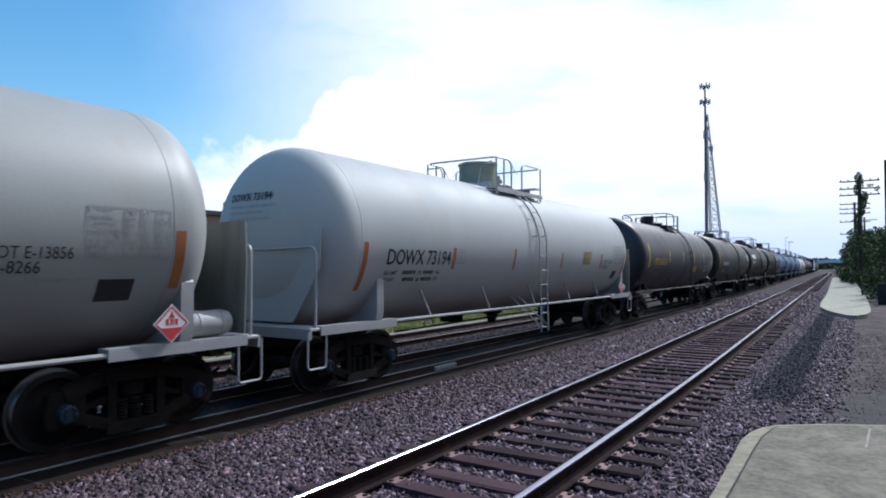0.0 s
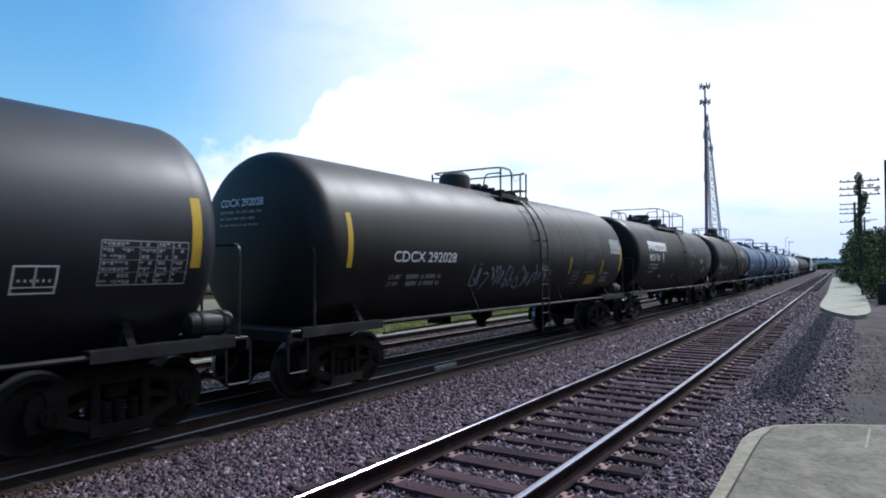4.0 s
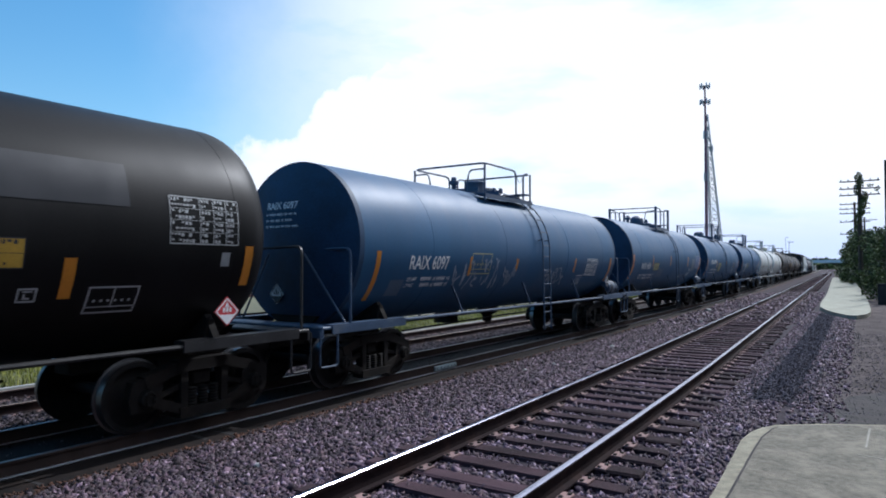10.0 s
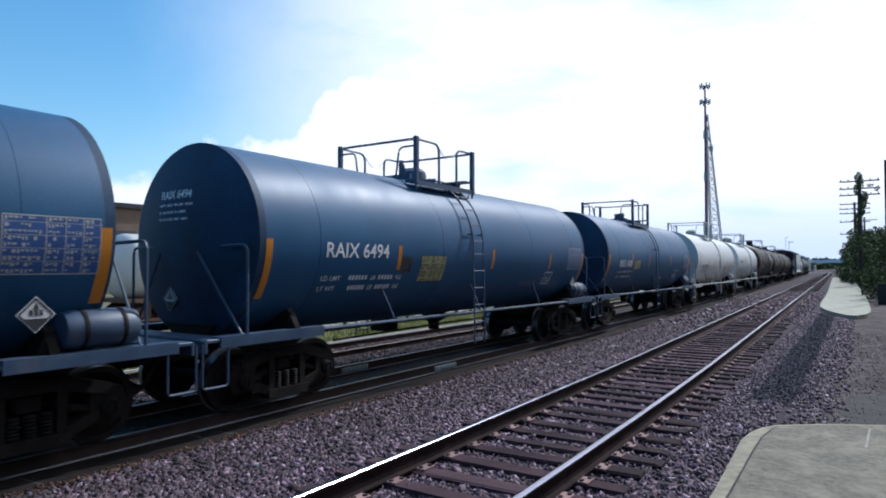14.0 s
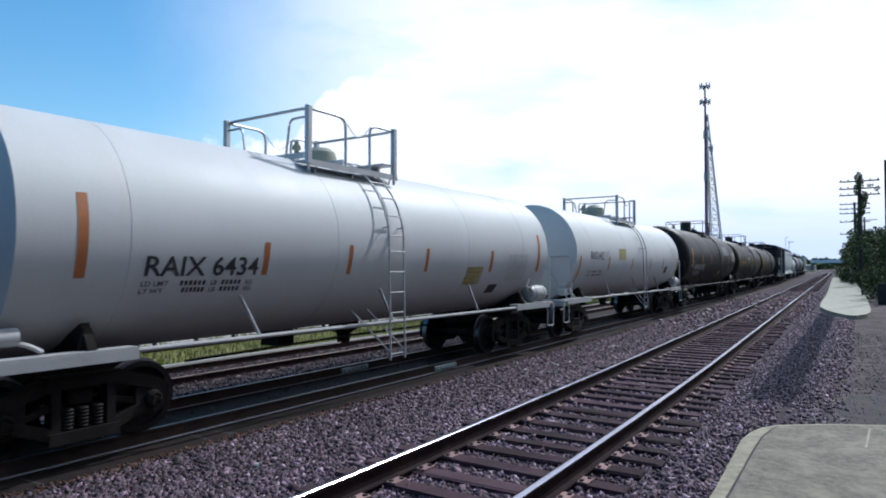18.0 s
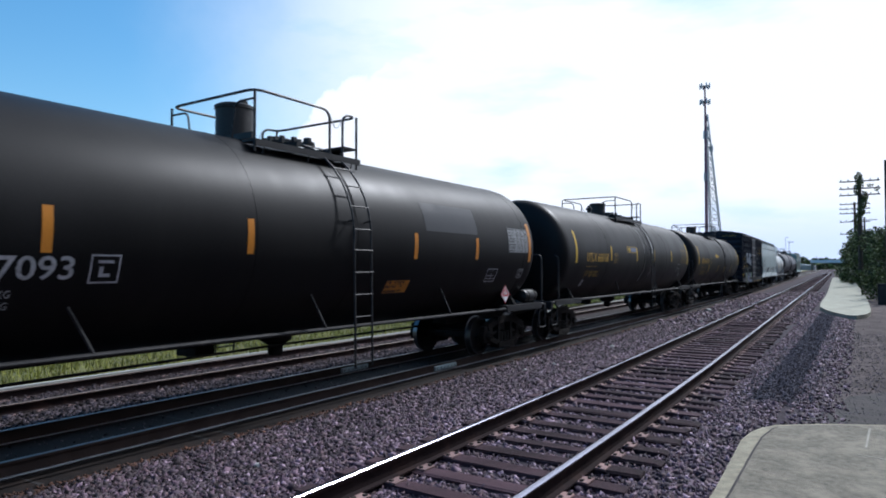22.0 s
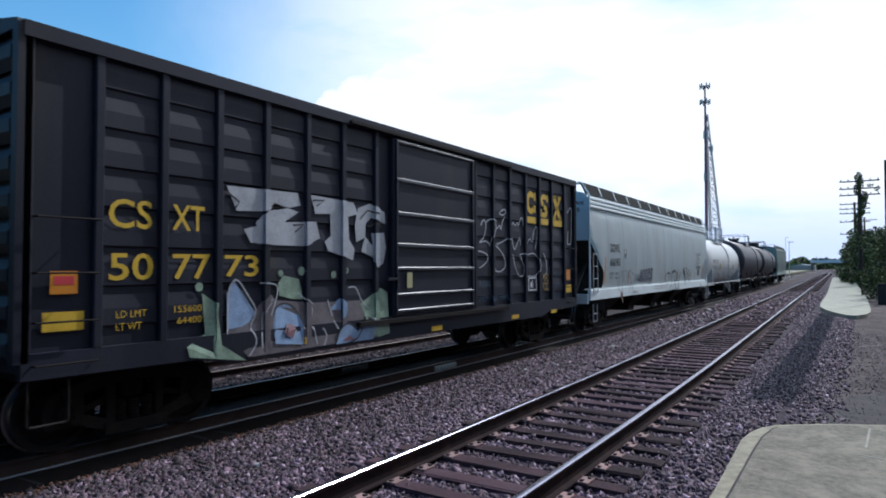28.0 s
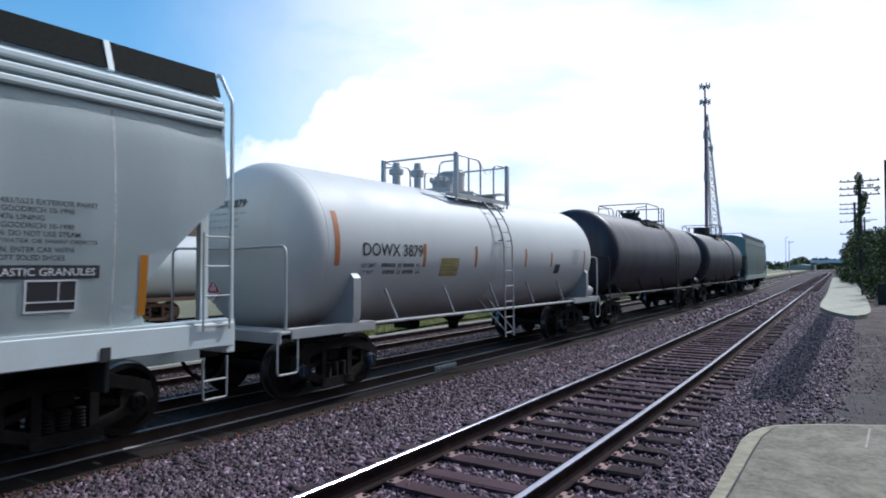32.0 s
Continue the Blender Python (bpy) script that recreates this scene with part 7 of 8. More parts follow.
    for c, z, r in ((3.80, 2.05, 0.07), (4.49, 1.99, 0.06), (4.79, 2.05, 0.05), (3.40, 2.02, 0.05), (2.06, 1.86, 0.06)):
        paint("graffiti", [[(c + r * math.cos(k * 0.785), z + r * math.sin(k * 0.785)) for k in range(8)]], "graffiti_green", 0.006)
    for pts in ([(3.02, 1.89), (3.25, 1.88), (3.35, 1.83), (3.29, 1.62), (3.20, 1.37)], [(3.71, 1.73), (4.04, 1.52), (3.97, 1.29), (4.07, 0.95)], [(4.34, 1.60), (4.42, 1.40), (4.53, 1.14)], [(4.82, 1.78), (5.00, 1.80), (5.12, 1.56), (5.38, 1.38), (5.48, 1.12), (5.40, 0.92)], [(4.19, 1.18), (4.29, 1.07), (4.22, 0.92)], [(2.44, 1.24), (2.5, 1.86), (2.62, 1.98), (2.98, 1.5), (2.82, 1.3), (2.95, 1.1), (2.8, 0.92)], [(3.02, 1.0), (3.06, 1.5), (3.24, 1.66)]):
        ribbon(curved(pts), 0.02, "spray_white", 0.024)
    for pts in ([(3.24, 1.43), (3.31, 1.57), (3.50, 1.60), (3.70, 1.48), (3.82, 1.24), (3.80, 0.95)], [(4.48, 0.92), (4.58, 1.15), (4.77, 1.23), (5.01, 1.08), (5.25, 1.32), (5.47, 1.12)], [(3.45, 1.1), (3.5, 1.36), (3.62, 1.34), (3.66, 1.16)], [(4.75, 0.90), (4.95, 0.93), (5.07, 1.03), (5.13, 1.24), (5.22, 1.25)]):
        ribbon(curved(pts), 0.025, "dark_mark", 0.026)
    # thin white scribbles beyond the door
    for pts in (
            [(9.11, 3.01), (9.18, 3.14), (9.30, 3.14), (9.34, 3.00), (9.26, 2.76), (9.00, 2.63), (9.34, 2.69), (9.54, 2.58)],
            [(9.34, 3.10), (9.50, 3.18), (9.70, 3.18), (9.74, 3.03), (9.54, 2.63)],
            [(9.95, 3.34), (10.12, 3.44), (10.30, 3.43), (10.21, 3.32), (10.04, 3.30), (9.95, 3.34)],
            [(9.78, 3.11), (9.83, 2.94), (9.95, 3.09), (10.04, 2.93), (10.08, 3.15), (10.21, 3.27)],
            [(10.58, 3.09), (10.62, 3.19), (10.76, 3.07), (10.86, 3.21), (10.91, 3.08), (11.06, 3.33), (11.16, 3.26), (11.16, 3.10)],
            [(9.83, 2.62), (10.08, 2.68), (10.39, 2.79), (10.44, 2.74)],
            [(9.00, 2.45), (9.26, 2.43), (9.46, 2.34), (9.34, 2.19), (9.04, 2.08)],
            [(9.78, 2.59), (10.04, 2.47), (10.22, 2.30), (10.26, 2.12), (10.04, 2.00), (9.79, 2.00), (9.75, 2.10)],
            [(10.58, 2.80), (10.62, 2.62), (10.72, 2.49), (10.81, 2.63), (11.01, 2.85), (11.01, 2.63)],
            [(11.41, 2.70), (11.57, 2.85), (11.67, 2.68), (11.73, 2.88), (11.84, 3.14), (12.00, 3.12), (11.95, 2.78), (11.84, 2.55)],
            [(10.62, 2.41), (10.72, 2.15), (10.91, 1.89), (11.21, 1.88), (11.26, 2.10), (10.96, 2.42), (11.26, 2.43)],
            [(11.36, 2.40), (11.73, 2.46), (12.06, 2.33), (12.11, 2.04), (11.89, 1.87), (11.31, 1.88)],
            [(12.34, 2.48), (12.52, 2.28), (12.58, 1.98), (12.34, 1.84)],
            [(13.94, 3.63), (14.22, 3.81), (14.28, 3.66), (14.22, 2.75), (13.94, 2.74), (14.01, 3.12)]):
        ribbon(curved(pts, 0.1), 0.03, "spray_white", 0.008, "thin white sprayed scribble")
    rb = random.Random(8)
    for a, z, n in ((9.06, 1.72, 4), (9.06, 1.40, 5), (9.8, 1.40, 5), (12.95, 1.9, 4), (12.95, 1.62, 4), (12.95, 1.34, 4)):
        for k in range(n):
            ribbon([(a + 0.13 * k + rb.uniform(0, 0.05), z - 0.08 + rb.uniform(0, 0.05)), (a + 0.13 * k + rb.uniform(0, 0.08), z + 0.08), (a + 0.13 * k + 0.09, z + rb.uniform(-0.08, 0.05))], 0.022, "spray_blue", 0.006, "faded blue sprayed letters")
    paint("stencil_line", [rect(12.36 + 0.09 * i, 1.52 + 0.075 * j, 0.06, 0.05) for i in range(4) for j in range(6) if (i * 3 + j * 5) % 7 > 1], "gold_ink", 0.004)
    return car


def hopper_x(z):
    """Half width of the rounded hopper side at a height."""
    t = (z - 1.3) / 2.9
    return 1.50 + 0.10 * math.sin(math.pi * min(max(t * 1.05, 0), 1)) - (0.10 * max(0.0, (z - 3.7) / 0.5) if z > 3.7 else 0.0)


def hopper_dent(a, z):
    """Shallow waves that years of unloading have left in the sheets."""
    fold = sum(d * math.exp(-((a - c - 0.12 * math.sin(z * 1.7)) / w) ** 2) for c, w, d in ((4.95, 0.16, 0.022), (9.0, 0.12, -0.03), (9.2, 0.10, 0.02), (5.75, 0.25, -0.02), (12.6, 0.2, -0.018), (13.6, 0.25, 0.015), (7.9, 0.3, -0.015)))
    return 0.012 * math.sin(a * 2.9) * math.sin(z * 1.1) + 0.006 * math.sin(a * 5.3 + z) + fold * max(0.0, math.sin((z - 1.3) / 2.8 * math.pi))


def hopper_car(u0, u1, last=False):
    uc, L = (u0 + u1) / 2, u1 - u0
    F = -L / 2
    mat = M["hopper"] if not last else M["hopper_green"]
    car = empty("hopper_wagon", pose(TRAIN_X, uc, TRAIN_Z), label="pale grey covered hopper wagon with rounded sides, dark lettering and graffiti" if not last else "grey-green covered hopper wagon at the train's end", category="hopper wagon", group="wagons of the goods train")
    CARS.append((car, uc))
    E = L - 0.2

    def cut(z):
        if z >= 2.95:
            return 0.0
        if z >= 1.9:
            return 1.14 * ((2.95 - z) / 1.05) ** 0.75
        return 1.14 + 0.12 * math.sin((1.9 - z) / 0.55 * math.pi / 2) - 0.25 * ((1.9 - z) / 0.55) ** 2
    zs = [1.32 + (4.02 - 1.32) * k / 22 for k in range(23)]
    for q in (-1, 1):
        bm = bmesh.new()
        rows = []
        for z in zs:
            a0, a1 = 0.16 + cut(z), E - cut(z)
            row = []
            for k in range(97):
                a = a0 + (a1 - a0) * k / 96
                row.append(bm.verts.new((q * (hopper_x(z) + hopper_dent(a, z)), F + a, z)))
            rows.append(row)
        for r0, r1 in zip(rows, rows[1:]):
            for i in range(96):
                c = (r0[i], r0[i + 1], r1[i + 1], r1[i])
                bm.faces.new(c if q > 0 else c[::-1])
        bmesh.ops.solidify(bm, geom=bm.faces[:], thickness=0.03)
        part("side_sheet", bm, mat, car)
        # thin seam strips, their crease shade painted in grey
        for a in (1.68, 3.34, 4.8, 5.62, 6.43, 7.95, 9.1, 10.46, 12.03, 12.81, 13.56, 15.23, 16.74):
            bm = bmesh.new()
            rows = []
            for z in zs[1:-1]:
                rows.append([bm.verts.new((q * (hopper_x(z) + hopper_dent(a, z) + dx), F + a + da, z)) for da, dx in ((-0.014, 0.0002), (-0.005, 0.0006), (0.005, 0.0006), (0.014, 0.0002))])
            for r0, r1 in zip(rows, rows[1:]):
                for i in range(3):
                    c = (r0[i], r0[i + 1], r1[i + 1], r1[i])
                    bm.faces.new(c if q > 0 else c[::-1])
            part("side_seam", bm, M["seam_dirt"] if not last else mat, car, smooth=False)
        # corrugated top chord
        for k, z in enumerate((3.99, 4.12, 4.25)):
            bm = bmesh.new()
            bevelled(bm, (0.09, E - 0.16, 0.085), (q * (1.50 - 0.012 * k), F + 0.08 + E / 2, z), 0.02)
            part("top_chord", bm, mat, car, smooth=False)
        # deep side sill
        bm = bmesh.new()
        bevelled(bm, (0.10, L - 0.1, 0.32), (q * 1.52, F + L / 2, 1.23), 0.012)
        box(bm, (0.2, L - 0.1, 0.03), (q * 1.46, F + L / 2, 1.405))
        part("side_sill", bm, mat, car, smooth=False)
        # roof walk: dark grating on pale brackets
        bm = bmesh.new()
        plate(bm, [(q * 1.385, 4.385), (q * 1.415, 4.385), (q * 1.28, 4.74), (q * 1.22, 4.73)], F + 0.12, F + E + 0.02, "xz")
        part("roof_walk", bm, M["grating"], car, smooth=False)
        a = 1.59
        while a < E - 0.3:
            bm = bmesh.new()
            plate(bm, [(q * 1.38, 4.36), (q * 1.43, 4.37), (q * 1.30, 4.74), (q * 1.24, 4.72)], F + a - 0.035, F + a + 0.035, "xz")
            part("walk_bracket", bm, mat, car, smooth=False)
            a += 1.518
        # corner ladders
        for a in (0.42, E - 0.36 + 0.2):
            bm = bmesh.new()
            for e in (-0.2, 0.2):
                tube(bm, [(q * 1.60, F + a + e, 1.3), (q * 1.60, F + a + e, 2.55)], 0.015)
            for k in range(4):
                tube(bm, [(q * 1.60, F + a - 0.2, 1.36 + 0.38 * k), (q * 1.60, F + a + 0.2, 1.36 + 0.38 * k)], 0.013)
            tube(bm, rounded([(q * 1.58, F + a - 0.18, 0.95), (q * 1.58, F + a - 0.18, 0.42), (q * 1.58, F + a + 0.18, 0.42), (q * 1.58, F + a + 0.18, 0.95)], 0.04), 0.015)
            tube(bm, [(q * 1.58, F + a - 0.18, 0.66), (q * 1.58, F + a + 0.18, 0.66)], 0.015)
            # ladder darker than the sides, its shade put into the colour
            part("corner_ladder", bm, M["white_trim"] if not last else mat, car)
        # tall end ladder pipe over the roof edge
        for y in (F + 0.1, F + E + 0.12):
            bm = bmesh.new()
            tube(bm, rounded([(q * 1.53, y, 1.35), (q * 1.52, y, 4.33), (q * 1.27, y, 4.73), (q * 1.15, y, 4.74)], 0.04), 0.03)
            part("end_pipe", bm, mat, car)
    for y in (F + 0.28, F + E - 0.1):
        bm = bmesh.new()
        bevelled(bm, (2.5, 0.36, 0.03), (0, y, 4.725), 0.006)
        box(bm, (0.06, 0.3, 0.2), (0, y, 4.62))
        part("end_walk", bm, mat, car, smooth=False)
    if not last:
        bm = bmesh.new()
        plate(bm, [(F + 0.10, 2.95), (F + 0.16, 2.9), (F + 0.17, 3.6), (F + 0.15, 4.2), (F + 0.10, 4.3)], 1.49, 1.512, "yz")
        part("rust_streak", bm, M["rust"], car, "rust running down the corner")
    # roof, slope sheets, hopper bins
    bm = bmesh.new()
    plate(bm, [(-1.5, 4.24), (1.5, 4.24), (1.3, 4.42), (0.7, 4.58), (0, 4.62), (-0.7, 4.58), (-1.3, 4.42)], F + 0.14, F + E, "xz")
    part("roof", bm, mat, car, smooth=False)
    for s, y in ((-1, F + 0.16), (1, F + E)):
        bm = bmesh.new()
        box(bm, (2.98, 0.05, 1.3), (0, y, 3.58))
        part("end_sheet", bm, mat, car, smooth=False)
        bm = bmesh.new()
        vs = [bm.verts.new(p) for p in ((-1.5, y, 2.95), (1.5, y, 2.95), (1.45, y - s * 2.3, 1.35), (-1.45, y - s * 2.3, 1.35))]
        bm.faces.new(vs)
        bmesh.ops.solidify(bm, geom=bm.faces[:], thickness=0.04)
        # front sheet and struts take the dark tone for the shade there
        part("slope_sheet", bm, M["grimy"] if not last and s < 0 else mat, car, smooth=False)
        # added plate; its dark colour stands for shade below the slope sheet
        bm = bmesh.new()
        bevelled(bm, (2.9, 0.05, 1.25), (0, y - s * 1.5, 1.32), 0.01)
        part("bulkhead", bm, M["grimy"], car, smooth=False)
        for x in (-1.0, 0.0, 1.0) if s < 0 or last else (1.0,):
            bm = bmesh.new()
            bar_yz(bm, (y + s * 0.05, 2.95), (y + s * 0.05, 1.2), 0.12, x - 0.05, x + 0.05)
            if s < 0:
                bar_yz(bm, (y, 1.3), (y - s * 1.0, 2.2), 0.1, x - 0.05, x + 0.05)
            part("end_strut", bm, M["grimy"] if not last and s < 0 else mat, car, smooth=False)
        bm = bmesh.new()
        bevelled(bm, (3.0, 0.14, 0.3), (0, y + s * 0.14, 1.12), 0.01)
        box(bm, (0.4, 1.6, 0.36), (0, y - s * 0.2, 0.9))
        part("end_sill", bm, mat, car, smooth=False)
        bm = bmesh.new()
        coupler_mesh(bm)
        part("coupler", bm, M["truck"], car, at=pose(0, y + s * 0.6, 0, 0, 0, 0 if s < 0 else 180))
        truck(car, y - s * 1.75)
    for k in range(4):
        bm = bmesh.new()
        y = F + L / 2 + (k - 1.5) * 3.42
        vs = []
        for z, wx, wy in ((1.4, 1.35, 1.5), (0.5, 0.6, 0.42), (0.34, 0.6, 0.42)):
            vs.append([bm.verts.new((sx * wx, y + sy * wy, z)) for sx, sy in ((-1, -1), (1, -1), (1, 1), (-1, 1))])
        for r0, r1 in zip(vs, vs[1:]):
            for i in range(4):
                bm.faces.new((r0[(i + 1) % 4], r0[i], r1[i], r1[(i + 1) % 4]))
        bm.faces.new(vs[-1][::-1])
        part("hopper_bin", bm, M["truck"], car, smooth=False)
    if last:
        return car
    # markings
    def lay(name, polys, m, lift=0.006, label=""):
        v, f = [], []
        for poly in polys:
            n = 6 if max(z for _, z in poly) - min(z for _, z in poly) > 0.3 and len(poly) == 4 else 1
            if n > 1:
                (a0, z0), (a1, z1) = poly[0], poly[2]
                i = len(v)
                for k in range(n + 1):
                    z = z0 + (z1 - z0) * k / n
                    v += [((hopper_x(z) + hopper_dent(a, z) if z > 1.39 else 1.575) + lift, F + a, z) for a in (a0, a1)]
                for k in range(n):
                    j = i + 2 * k
                    f.append((j, j + 1, j + 3, j + 2))
            else:
                i = len(v)
                v += [((hopper_x(z) + hopper_dent(a, z) if z > 1.39 else 1.575) + lift, F + a, z) for a, z in poly]
                f.append(tuple(range(i, i + len(poly))))
        return part(name, mesh_from(name, v, f, M[m]), None, car, label)

    def word(body, a0, a1, z0, z1, m, name="reporting_mark", bold=0.01):
        vs, fs = text_mesh(body, 1.0, bold=bold)
        xs, ys = [x for x, _ in vs], [y for _, y in vs]
        verts = []
        for x, y in vs:
            z = z0 + (z1 - z0) * (y - min(ys)) / (max(ys) - min(ys))
            a = a0 + (a1 - a0) * (x - min(xs)) / (max(xs) - min(xs))
            verts.append(((hopper_x(z) + hopper_dent(a, z) if z > 1.39 else 1.572) + 0.013, F + a, z))
        return part(name, mesh_from(name, verts, fs, M[m]), None, car)
    rect = lambda a0, a1, z0, z1: [(a0, z0), (a1, z0), (a1, z1), (a0, z1)]
    D = "dark_mark"
    for body, z in (("DOWX", 4.02), ("66093", 3.82)):
        vs, fs = text_mesh(body, 0.19, bold=0.003)
        part("reporting_mark", mesh_from("reporting_mark", [(0.72 + x, F + 0.125, z + y) for x, y in vs], fs, M[D]), None, car)
    word("DOWX", 1.86, 2.86, 2.58, 2.88, D, bold=0.026)
    word("66093", 1.87, 2.90, 2.12, 2.40, D, bold=0.026)
    lay("plate_mark", stroke([(3.38, 2.42), (3.62, 2.42), (3.62, 2.7), (3.38, 2.7), (3.38, 2.42)], 0.02) + [rect(3.44, 3.56, 2.46, 2.56)], D)
    word("LD LMT", 1.88, 2.22, 1.84, 1.92, D, "lettering", 0.02)
    word("LT WT", 1.88, 2.18, 1.70, 1.78, D, "lettering", 0.02)
    word("218400", 2.36, 2.74, 1.84, 1.92, D, "lettering", 0.02)
    word("67600", 2.40, 2.74, 1.70, 1.78, D, "lettering", 0.02)
    for a, z0, z1 in ((1.42, 1.54, 2.44), (4.05, 1.5, 1.96), (6.9, 1.5, 1.95), (9.24, 1.52, 1.97), (11.59, 1.52, 1.97), (14.44, 1.53, 1.97), (17.1, 1.55, 2.25)):
        lay("reflective_strip", [rect(a - 0.05, a + 0.05, z0, z1)], "orange_mark")
    lines = ["SIGMA 5483/5523 EXTERIOR PAINT", "APPLIED GOODRICH 10-1998", "SIGMA 5476 LINING", "APPLIED GOODRICH 10-1998", "CAUTION: DO NOT USE STEAM.", "BOILING WATER OR SHARP OBJECTS", "TO CLEAN. ENTER CAR WITH", "CLEAN SOFT SOLED SHOES"]
    for k, ln in enumerate(lines):
        word(ln, 15.29, 15.29 + 0.0415 * len(ln), 2.745 - 0.081 * k, 2.80 - 0.081 * k, D, "lettering", 0.012)
    lay("lettering_band", [rect(15.45, 16.58, 1.99, 2.13)], D)
    word("PLASTIC GRANULES", 15.50, 16.53, 2.02, 2.10, "white_mark", "lettering")
    lay("class_panel", [rect(15.84, 16.34, 1.65, 1.97)], D)
    lay("panel_line", stroke([(15.84, 1.75), (16.34, 1.75)], 0.015) + stroke([(16.16, 1.75), (16.16, 1.97)], 0.015) + stroke([(15.84, 1.65), (16.34, 1.65), (16.34, 1.97), (15.84, 1.97), (15.84, 1.65)], 0.02), "white_mark", 0.010)
    word("CENTER FLOW", 4.3, 5.1, 1.14, 1.22, D, "lettering")
    lay("stencil_line", [rect(7.3 + 0.075 * k, 7.3 + 0.075 * k + (0.055, 0.04, 0.05)[k % 3], 1.29 - 0.085 * r, 1.325 - 0.085 * r) for k in range(26) for r in range(2) if (k * 7 + r * 3) % 6], "grey_mark", 0.004)
    lay("route_panel", [rect(16.6, 16.72, 1.06, 1.22)], D, 0.004)
    lay("placard_board", [rect(3.02, 3.14, 1.0, 1.26), rect(3.16, 3.24, 0.86, 1.2)], "rust", 0.01)
    # graffiti outlines
    def loops(a0, a1, z0, z1, n, w, m, seed, lift=0.012):
        r = random.Random(seed)
        step = (a1 - a0) / n
        for k in range(n):
            c, h = a0 + step * (k + 0.5), (z1 - z0)
            pts = [(c - step * 0.6, z0), (c - step * 0.55, z0 + h * r.uniform(0.5, 0.75)), (c - step * 0.2, z1 - h * r.uniform(0, 0.1)), (c + step * 0.3, z1 - h * r.uniform(0.0, 0.2)), (c + step * 0.55, z0 + h * r.uniform(0.3, 0.6)), (c + step * 0.35, z0 + h * 0.1), (c - step * 0.1, z0 + h * r.uniform(0.2, 0.4)), (c - step * 0.25, z0 + h * 0.55)]
            sm = [(p.x, p.y) for p in rounded([(a, z, 0) for a, z in pts], 0.16, 5)]
            v, f = [], []
            for i, p in enumerate(sm):
                d = (Vector(sm[min(i + 1, len(sm) - 1)]) - Vector(sm[max(i - 1, 0)])).normalized()
                nn = Vector((-d.y, d.x)) * w / 2
                for e in (nn, -nn):
                    a, z = p[0] + e.x, p[1] + e.y
                    v.append(((hopper_x(z) + hopper_dent(a, z) if z > 1.39 else 1.575) + lift, F + a, z))
                if i:
                    f.append((2 * i - 2, 2 * i - 1, 2 * i + 1, 2 * i))
            part("graffiti_line", mesh_from("graffiti_line", v, f, M[m]), None, car, "sprayed graffiti outline")
    def spray(pts, w, m, lift=0.012, r=0.08):
        """One sprayed line along points of the side."""
        sm = [(p.x, p.y) for p in rounded([(a, z, 0) for a, z in pts], r, 4)]
        v, f = [], []
        for i, p in enumerate(sm):
            d = Vector(sm[min(i + 1, len(sm) - 1)]) - Vector(sm[max(i - 1, 0)])
            d = d.normalized() if d.length > 1e-6 else Vector((1, 0))
            nn = Vector((-d.y, d.x)) * w / 2
            for e in (nn, -nn):
                a, z = p[0] + e.x, p[1] + e.y
                v.append(((hopper_x(z) + hopper_dent(a, z) if z > 1.39 else 1.575) + lift, F + a, z))
            if i:
                f.append((2 * i - 2, 2 * i - 1, 2 * i + 1, 2 * i))
        part("graffiti_line", mesh_from("graffiti_line", v, f, M[m]), None, car, "sprayed graffiti outline")
    # round letters with heavy black shade, then tall ones that run off at the foot
    big = [
        [(9.52, 1.84), (9.32, 1.70), (9.29, 1.5), (9.35, 1.27), (9.47, 1.07), (9.73, 1.02), (9.96, 1.17), (10.02, 1.56), (9.94, 1.80), (9.52, 1.84)],
        [(9.53, 1.45), (9.65, 1.52), (9.79, 1.43), (9.67, 1.34), (9.53, 1.45)],
        [(10.05, 1.78), (10.33, 1.87), (10.30, 1.62), (10.47, 1.83), (10.66, 1.84), (10.48, 1.55), (10.62, 1.15), (10.33, 1.07), (10.19, 1.37), (10.12, 1.09), (9.98, 1.12)],
        [(10.66, 1.84), (10.82, 1.91), (11.05, 1.87), (11.06, 1.72), (10.86, 1.67), (11.02, 1.56), (10.98, 1.37), (10.78, 1.37), (11.02, 1.21), (10.8, 1.08), (10.5, 1.12)],
        [(11.08, 1.86), (11.30, 1.84), (11.34, 1.66), (11.28, 1.48), (11.10, 1.51), (11.04, 1.13), (10.86, 1.08)],
        [(11.62, 1.60), (11.55, 1.43), (11.60, 1.25), (11.40, 1.14), (11.1, 1.12)],
        [(11.72, 1.63), (11.91, 1.65), (11.97, 1.53), (11.85, 1.45), (11.72, 1.50), (11.72, 1.63)],
    ]
    for pts in big:
        spray(pts, 0.035, D)
    for pts, w in (([(9.6, 1.87), (9.97, 1.83), (10.05, 1.55)], 0.06), ([(10.45, 1.88), (10.85, 1.95), (11.10, 1.9)], 0.06), ([(11.34, 1.86), (11.39, 1.66), (11.32, 1.44)], 0.08), ([(11.14, 1.48), (11.09, 1.2), (11.02, 1.08)], 0.07), ([(11.66, 1.4), (11.66, 1.2), (11.5, 1.08), (11.2, 1.06)], 0.05)):
        spray(pts, w, D, 0.014)
    lay("graffiti", [[(12.66, 2.0), (12.75, 1.75), (12.90, 1.72), (12.92, 1.26), (12.97, 1.25), (12.99, 1.86), (12.9, 1.95), (12.78, 2.03)]], D, 0.013)
